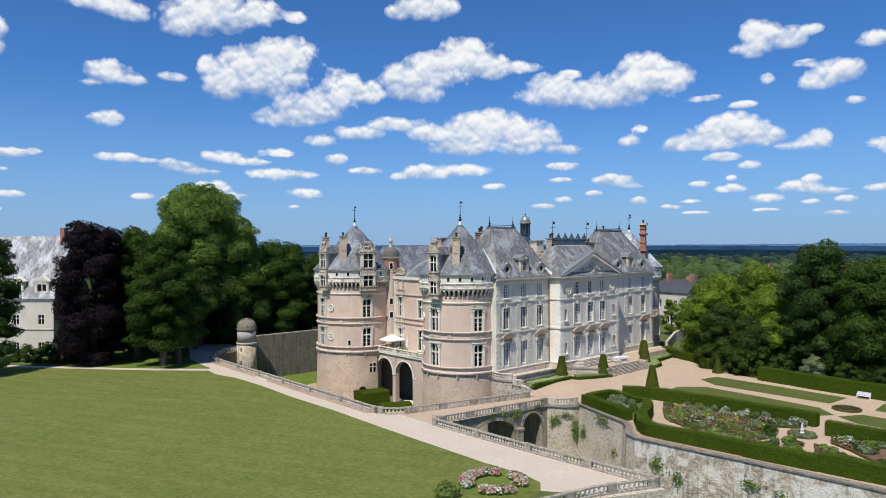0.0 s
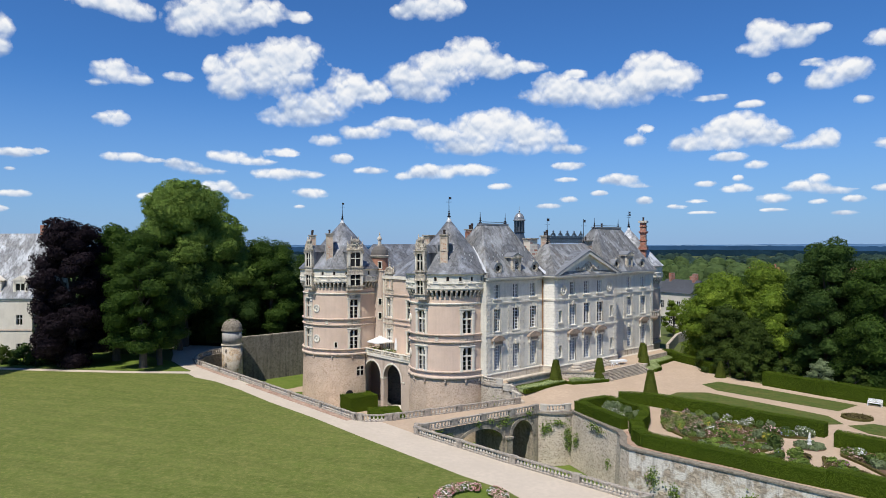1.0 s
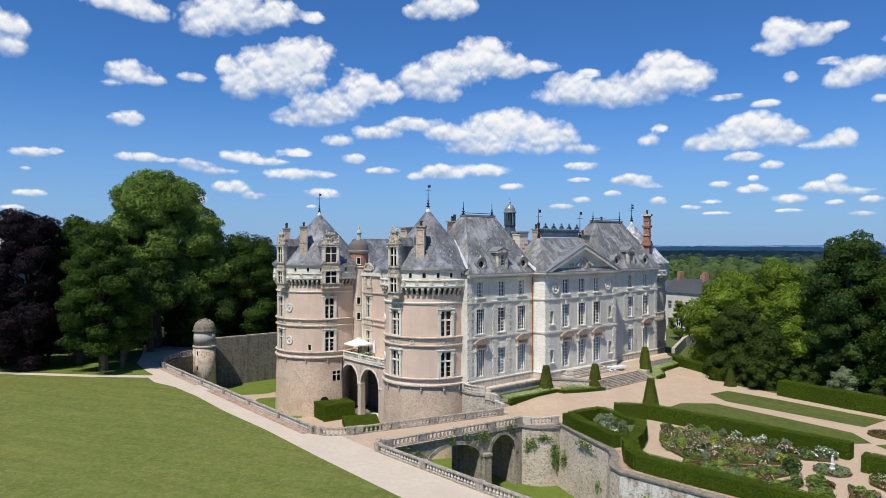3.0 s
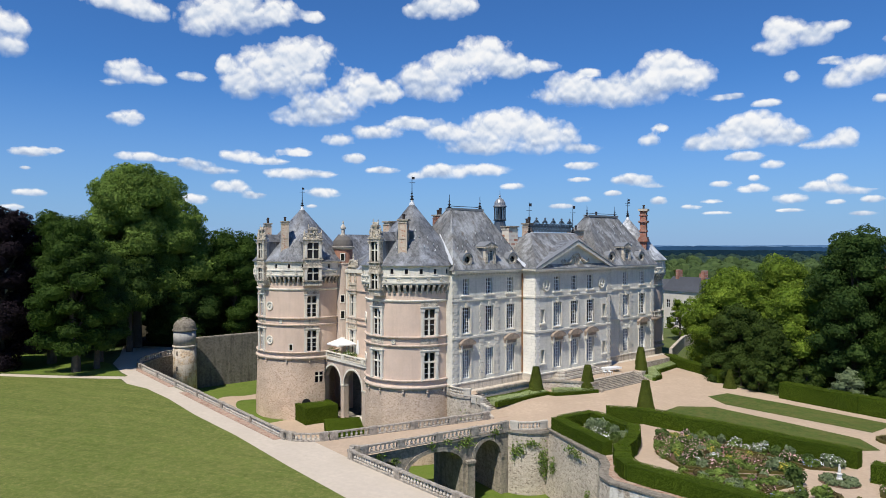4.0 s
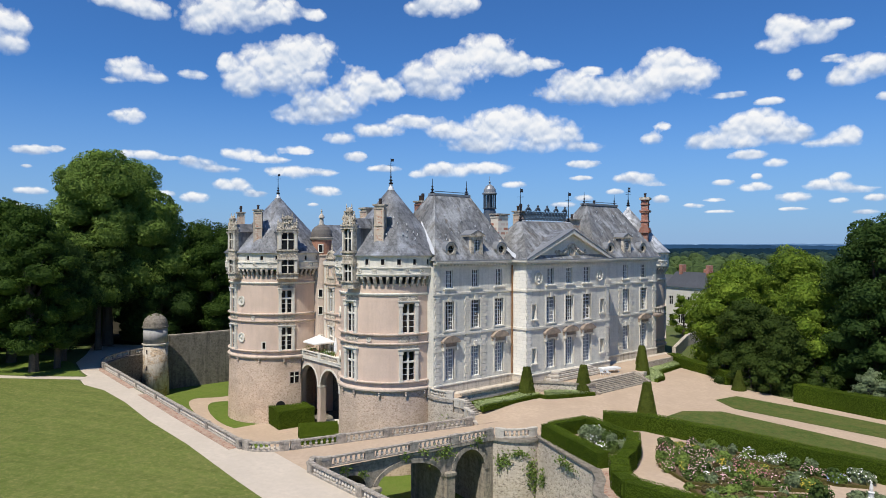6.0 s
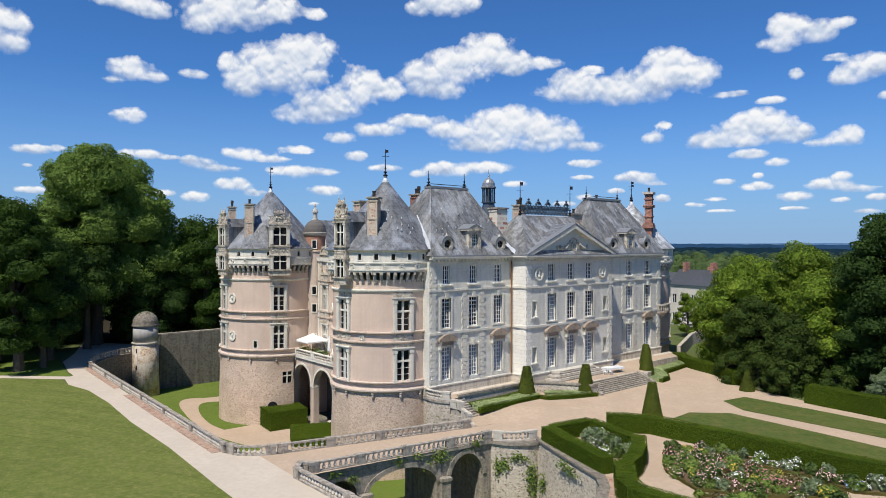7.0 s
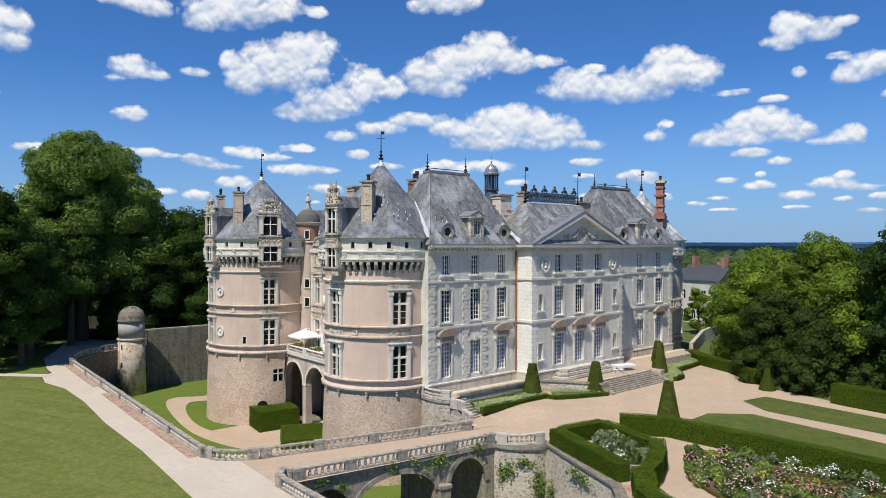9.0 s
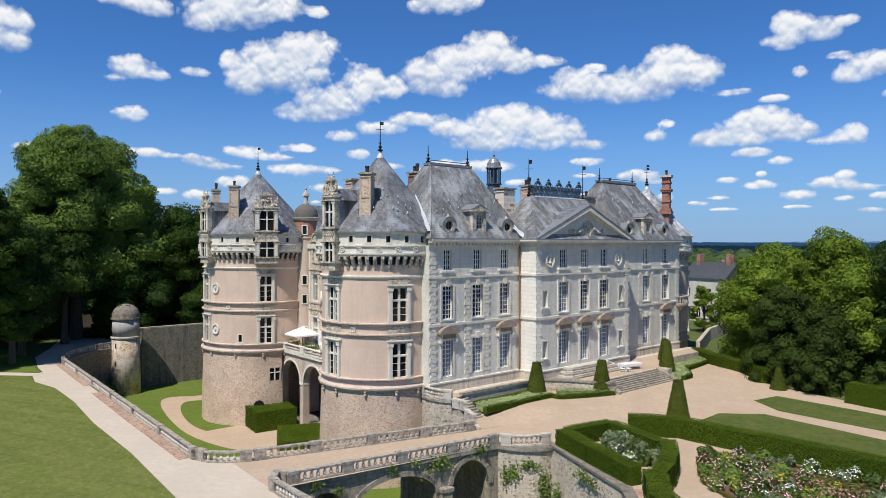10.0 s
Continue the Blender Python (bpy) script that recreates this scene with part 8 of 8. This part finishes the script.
def ridge(name, dist, h, wob, mat, label, seed, n=420, depth=200):
    """A low far ridge of woods, with an uneven treeline."""
    rng = np.random.default_rng(seed)
    g = Geo()
    ph = rng.uniform(0, 6.28, 6)
    top = []
    for i in range(n + 1):
        a = radians(75 + 115 * i / n)
        t = i / n * 40
        hh = h + wob * (0.5 * math.sin(t * 0.35 + ph[0]) + 0.3 * math.sin(t * 0.9 + ph[1]) + 0.12 * math.sin(t * 3.1 + ph[2])) + wob * 0.18 * rng.normal()
        top.append((math.cos(a), math.sin(a), hh))
    vs = [(c * dist, s * dist, 0) for c, s, hh in top] + [(c * (dist + 30), s * (dist + 30), hh) for c, s, hh in top] + [(c * (dist + depth), s * (dist + depth), hh * 0.9) for c, s, hh in top]
    m = n + 1
    fs = []
    for i in range(n):
        fs += [(i, i + 1, m + i + 1, m + i), (m + i, m + i + 1, 2 * m + i + 1, 2 * m + i)]
    g.add(vs, fs)
    ob = part(name, g, mat, None)
    return tagged(ob, label, "backdrop", kind="structure")


ridge("far_woods", 1500, 12.0, 3.0, FARWOOD, "band of far woods, painted dark haze blue", 2)
ridge("far_ridge", 2600, 21, 4, FARBLUE, "wooded ridge near the horizon, painted haze blue", 3)
ridge("far_ridge", 4200, 28, 4, FAREST, "hills on the horizon, painted pale with blue haze", 4)


# ---- clouds ----
def cloud_material():
    """Fair-weather cumulus: the mesh's map holds the fullness of the cloud and the height in it; billows break its edge."""
    m = Nodes("fair_weather_cloud")
    tc = m.t.nodes.new("ShaderNodeTexCoord")
    s = m.t.nodes.new("ShaderNodeSeparateXYZ")
    m.t.links.new(tc.outputs["UV"], s.inputs[0])
    full, high = s.outputs[0], s.outputs[1]

    def billow(scale, vec):
        v = m.t.nodes.new("ShaderNodeTexVoronoi")
        v.feature = "SMOOTH_F1"
        v.inputs["Scale"].default_value, v.inputs["Smoothness"].default_value, v.inputs["Detail"].default_value = scale, 0.35, 1.0
        m.t.links.new(vec, v.inputs["Vector"])
        return v.outputs["Distance"]

    def moved(dz):
        n = m.t.nodes.new("ShaderNodeVectorMath")
        n.operation = "ADD"
        m.t.links.new(m.pos, n.inputs[0])
        n.inputs[1].default_value = (0, 0, dz)
        w = m.t.nodes.new("ShaderNodeTexNoise")
        w.inputs["Scale"].default_value, w.inputs["Detail"].default_value = 0.012, 3.0
        m.t.links.new(n.outputs[0], w.inputs["Vector"])
        a = m.t.nodes.new("ShaderNodeVectorMath")
        a.operation = "MULTIPLY_ADD"
        m.t.links.new(w.outputs["Color"], a.inputs[0])
        a.inputs[1].default_value = (55, 55, 55)
        m.t.links.new(n.outputs[0], a.inputs[2])
        return a.outputs[0]

    here, above = moved(0.0), moved(22.0)
    b1, b1u = billow(0.0095, here), billow(0.0095, above)
    b2, b2u = billow(0.026, here), billow(0.026, above)
    wisp = m.noise(0.011, 7, 0.6, dist=0.3)
    body = m.math("ADD", full, m.math("MULTIPLY", m.math("SUBTRACT", 0.50, b1), 0.55))
    body = m.math("ADD", body, m.math("MULTIPLY", m.math("SUBTRACT", 0.50, b2), 0.14))
    body = m.math("ADD", body, m.math("MULTIPLY", m.math("SUBTRACT", wisp, 0.5), 0.85))
    crisp = m.ramp(body, (0.0, (0, 0, 0)), (0.16, (0.32,) * 3), (0.48, (0.97,) * 3))
    soft = m.ramp(body, (0.0, (0, 0, 0)), (0.30, (0.32,) * 3), (0.85, (0.95,) * 3))
    alpha = m.mix(m.ramp(high, (0.2, (0, 0, 0)), (0.55, (1, 1, 1))), soft, crisp)
    alpha = m.math("MULTIPLY", alpha, m.ramp(m.math("ADD", full, 0.5), (0.05, (0, 0, 0)), (0.3, (1, 1, 1))))
    # Sunlit tops and grey undersides are painted into the cloud's tone.
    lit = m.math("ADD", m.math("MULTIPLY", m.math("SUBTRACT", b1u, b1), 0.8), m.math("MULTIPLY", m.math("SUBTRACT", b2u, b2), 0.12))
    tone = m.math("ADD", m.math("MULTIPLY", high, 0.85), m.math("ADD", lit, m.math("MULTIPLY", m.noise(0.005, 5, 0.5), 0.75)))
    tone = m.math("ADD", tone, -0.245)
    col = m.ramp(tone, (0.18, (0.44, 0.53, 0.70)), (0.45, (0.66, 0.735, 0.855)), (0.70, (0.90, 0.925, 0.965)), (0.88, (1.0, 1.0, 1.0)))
    # The cloud glows by itself; its light and shade are in this colour.
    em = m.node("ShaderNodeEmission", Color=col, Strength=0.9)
    tr = m.t.nodes.new("ShaderNodeBsdfTransparent")
    mx = m.t.nodes.new("ShaderNodeMixShader")
    m.t.links.new(alpha, mx.inputs[0])
    m.t.links.new(tr.outputs[0], mx.inputs[1])
    m.t.links.new(em.outputs[0], mx.inputs[2])
    m.t.links.new(mx.outputs[0], m.t.nodes["Material Output"].inputs["Surface"])
    return m.mat


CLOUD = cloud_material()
CLOUD_FAR = [4300.0]


def sky_sheet(name, az0, az1, el0, el1, dist, step, field, mat):
    """A piece of far sky, curved round the place; field gives the two map values in each direction."""
    nx, ny = max(6, int((az1 - az0) / step)), max(6, int((el1 - el0) / step))
    az, el = np.meshgrid(np.linspace(az0, az1, nx + 1), np.linspace(el0, el1, ny + 1))
    a, e = np.radians(az), np.radians(el)
    co = np.stack([dist * np.cos(a) * np.cos(e) - 10, dist * np.sin(a) * np.cos(e) + 22, dist * np.sin(e) + 20], -1).reshape(-1, 3)
    q = (np.arange(ny)[:, None] * (nx + 1) + np.arange(nx)[None, :]).ravel()
    corner = np.stack([q, q + nx + 1, q + nx + 2, q + 1], 1).ravel()
    me = raw_mesh(name, co, 4, corner, mat)
    u, v = field(az, el)
    uv = np.stack([u.ravel(), v.ravel()], 1)[corner]
    me.uv_layers.new(name="fullness").data.foreach_set("uv", uv.astype(np.float32).ravel())
    return new(name, me)


def cloud(*puffs):
    """A far cumulus of several rounded heads, each by direction, half width and half height in degrees."""
    CLOUD_FAR[0] += 3.0
    p = np.array(puffs)
    m = 1.3
    base = (p[:, 1] - p[:, 3]).min()
    tall = (p[:, 1] + p[:, 3]).max() - base

    def field(az, el):
        dx = (az[..., None] - p[:, 0]) / p[:, 2]
        dz = (el[..., None] - p[:, 1]) / p[:, 3]
        low = np.where(dz < 0, dz * 1.25, dz)
        f = 0.9 - 0.9 * (dx ** 2 + low ** 2)
        w = np.exp(5.0 * np.clip(f, -2, 1))
        full = np.log(w.sum(-1) + 1e-6) / 5.0
        own = (w * dz).sum(-1) / w.sum(-1) * 0.5 + 0.5
        return np.clip(full, -1, 1), np.clip(0.5 * own + 0.5 * (el - base) / tall, 0, 1)

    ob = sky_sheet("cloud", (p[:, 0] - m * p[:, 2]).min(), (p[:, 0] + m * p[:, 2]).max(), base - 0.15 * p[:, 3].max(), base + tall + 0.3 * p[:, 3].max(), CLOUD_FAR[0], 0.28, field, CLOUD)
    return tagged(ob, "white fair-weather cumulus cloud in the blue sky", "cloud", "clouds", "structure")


cloud((172.35, 15.58, 1.53, 1.54), (172.52, 14.04, 1.53, 1.13))
cloud((165.02, 18.08, 3.22, 1.05), (163.02, 17.56, 1.62, 0.89))
cloud((156.45, 18.49, 4.42, 2.31), (159.06, 17.40, 2.36, 1.46), (153.30, 18.55, 2.28, 1.31), (150.31, 18.54, 1.40, 0.66))
cloud((151.24, 15.55, 3.43, 1.80), (153.30, 13.93, 4.92, 2.63), (156.00, 12.97, 1.95, 1.85), (157.41, 14.39, 0.79, 0.92))
cloud((146.30, 12.98, 2.76, 2.02), (149.14, 11.52, 3.38, 1.62), (150.77, 10.69, 3.62, 1.14), (143.91, 12.80, 1.35, 1.16))
cloud((139.08, 19.63, 3.38, 1.35), (141.50, 19.28, 1.45, 0.87))
cloud((135.94, 15.89, 2.99, 1.83), (138.60, 14.53, 3.48, 2.22), (141.50, 13.97, 2.41, 1.55), (140.05, 12.84, 3.00, 1.06), (133.78, 14.82, 2.68, 1.35), (131.16, 14.83, 2.13, 0.72))
cloud((121.11, 14.24, 2.18, 1.65), (121.77, 12.99, 4.92, 1.66), (128.11, 12.60, 4.09, 1.42), (129.04, 13.54, 1.87, 1.05), (124.44, 12.37, 5.64, 1.50), (118.74, 13.40, 1.95, 1.36), (116.66, 11.56, 1.73, 0.40), (127.18, 14.21, 1.29, 0.47))
cloud((148.20, 8.87, 1.89, 0.72), (145.10, 9.54, 2.87, 0.82), (141.98, 10.28, 2.90, 0.82), (139.08, 9.59, 2.42, 1.06), (133.54, 10.38, 3.35, 1.64), (134.26, 9.51, 5.85, 1.83), (135.70, 8.30, 4.09, 0.87), (130.92, 8.93, 3.88, 1.72), (127.64, 8.05, 2.13, 0.62))
cloud((114.43, 9.46, 2.39, 1.18), (115.03, 8.69, 3.61, 1.32), (117.90, 8.26, 2.18, 0.72), (112.09, 8.26, 2.14, 0.95), (116.25, 7.86, 4.09, 0.58))
cloud((108.76, 7.79, 1.65, 1.00), (110.22, 7.49, 1.48, 0.46))
cloud((115.03, 6.92, 1.93, 0.53))
cloud((113.06, 6.25, 1.09, 0.52))
cloud((122.21, 8.58, 1.15, 0.65), (121.41, 9.52, 0.88, 0.46))
cloud((113.64, 10.87, 1.41, 0.39))
cloud((112.48, 15.93, 1.92, 1.38), (110.40, 15.36, 1.70, 1.10), (108.76, 15.78, 1.00, 0.54), (112.86, 14.90, 1.74, 0.87))
cloud((111.90, 12.64, 0.72, 0.60))
cloud((107.18, 12.56, 2.35, 1.23), (108.58, 12.04, 1.50, 0.83), (109.30, 13.48, 1.09, 0.46))
cloud((106.08, 10.48, 0.88, 0.44))
cloud((164.43, 13.23, 2.06, 1.14), (163.02, 12.79, 1.54, 0.58), (165.80, 12.30, 1.09, 0.30))
cloud((159.91, 13.28, 1.40, 0.54))
cloud((164.63, 9.77, 1.54, 0.79))
cloud((171.15, 6.81, 1.61, 0.49), (169.55, 7.01, 0.79, 0.33))
cloud((171.29, 5.66, 0.45, 0.21))
cloud((163.83, 6.91, 2.00, 0.53), (161.79, 6.76, 1.07, 0.31))
cloud((159.70, 6.54, 1.53, 0.63), (156.00, 7.33, 2.04, 0.65), (151.93, 7.75, 1.84, 0.52), (158.20, 6.07, 2.25, 0.41), (154.21, 6.94, 2.80, 0.42))
cloud((152.16, 5.98, 2.58, 0.71), (149.37, 5.99, 1.69, 0.43))
cloud((147.01, 7.31, 1.19, 0.62))
cloud((144.39, 6.40, 1.73, 0.43))
cloud((156.89, 4.79, 1.85, 0.74), (155.11, 4.14, 1.34, 0.37))
cloud((159.70, 3.71, 1.57, 0.54))
cloud((162.00, 3.96, 1.07, 0.40))
cloud((149.37, 4.43, 1.88, 0.57))
cloud((150.54, 3.33, 0.65, 0.24))
cloud((171.15, 3.87, 1.40, 0.41))
cloud((172.18, 2.78, 0.89, 0.33))
cloud((139.08, 6.28, 2.90, 0.87), (135.70, 6.45, 2.70, 0.68), (141.50, 5.94, 1.26, 0.43))
cloud((133.30, 5.05, 1.34, 0.43))
cloud((127.64, 6.70, 1.67, 0.47))
cloud((128.01, 5.54, 1.30, 0.28))
cloud((123.32, 5.43, 2.23, 0.65), (121.77, 4.92, 1.32, 0.28))
cloud((125.12, 4.36, 0.95, 0.33))
cloud((121.55, 3.64, 0.96, 0.46))
cloud((114.43, 4.45, 1.59, 0.48))
cloud((114.43, 5.28, 0.56, 0.35))
cloud((116.86, 4.90, 1.03, 0.36))
cloud((109.67, 4.42, 2.04, 0.63), (108.94, 5.05, 0.93, 0.42), (107.87, 4.05, 1.62, 0.41))
cloud((111.90, 3.59, 1.52, 0.56))
cloud((108.94, 3.27, 0.75, 0.29))
cloud((106.66, 3.39, 0.92, 0.37))
cloud((107.18, 2.39, 1.11, 0.29))
cloud((111.90, 2.73, 1.22, 0.21))
cloud((117.48, 3.54, 1.08, 0.27), (118.96, 3.12, 1.02, 0.27))
cloud((117.07, 2.64, 1.32, 0.22))
cloud((129.27, 3.34, 1.41, 0.33))
cloud((127.64, 3.89, 0.93, 0.38))
cloud((104.82, 14.56, 1.31, 0.80))
cloud((104.49, 7.26, 1.30, 0.56), (103.53, 6.71, 1.27, 0.39))
cloud((174.83, 11.42, 1.60, 1.18), (174.18, 10.56, 1.30, 0.71))
cloud((175.15, 5.63, 1.59, 0.47))
cloud((104.33, 4.12, 1.30, 0.44))
# the rest of the sky, behind the camera: unseen clouds added for whiter light
rng_c = random.Random(12)
for i in range(26):
    az, el = 188 + i * 10.6, 7 + 24 * ((i * 0.618) % 1)
    w, h = rng_c.uniform(2.5, 5), rng_c.uniform(1.0, 1.9)
    cloud((az, el, w, h), (az + w * 0.5, el + h * 0.5, w * 0.55, h * 0.8), (az - w * 0.7, el - h * 0.2, w * 0.6, h * 0.6))


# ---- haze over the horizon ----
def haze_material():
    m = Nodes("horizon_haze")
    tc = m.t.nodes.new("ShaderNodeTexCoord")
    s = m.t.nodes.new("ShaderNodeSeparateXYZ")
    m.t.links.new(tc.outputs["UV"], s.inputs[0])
    # Haze is painted as a glowing see-through colour that dims the low sky.
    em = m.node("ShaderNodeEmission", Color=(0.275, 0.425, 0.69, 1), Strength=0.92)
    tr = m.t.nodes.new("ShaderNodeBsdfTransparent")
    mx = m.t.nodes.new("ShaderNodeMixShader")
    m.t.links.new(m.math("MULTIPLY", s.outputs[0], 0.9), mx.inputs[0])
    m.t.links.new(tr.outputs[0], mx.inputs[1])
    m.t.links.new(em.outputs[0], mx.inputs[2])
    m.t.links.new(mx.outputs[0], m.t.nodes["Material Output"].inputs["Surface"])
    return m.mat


# Added sheet round the horizon, standing in for haze.
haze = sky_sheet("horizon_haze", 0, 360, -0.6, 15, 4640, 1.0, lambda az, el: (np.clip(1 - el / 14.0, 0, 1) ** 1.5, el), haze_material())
tagged(haze, "glowing sheet painted as pale blue haze over the horizon", "haze", kind="structure")
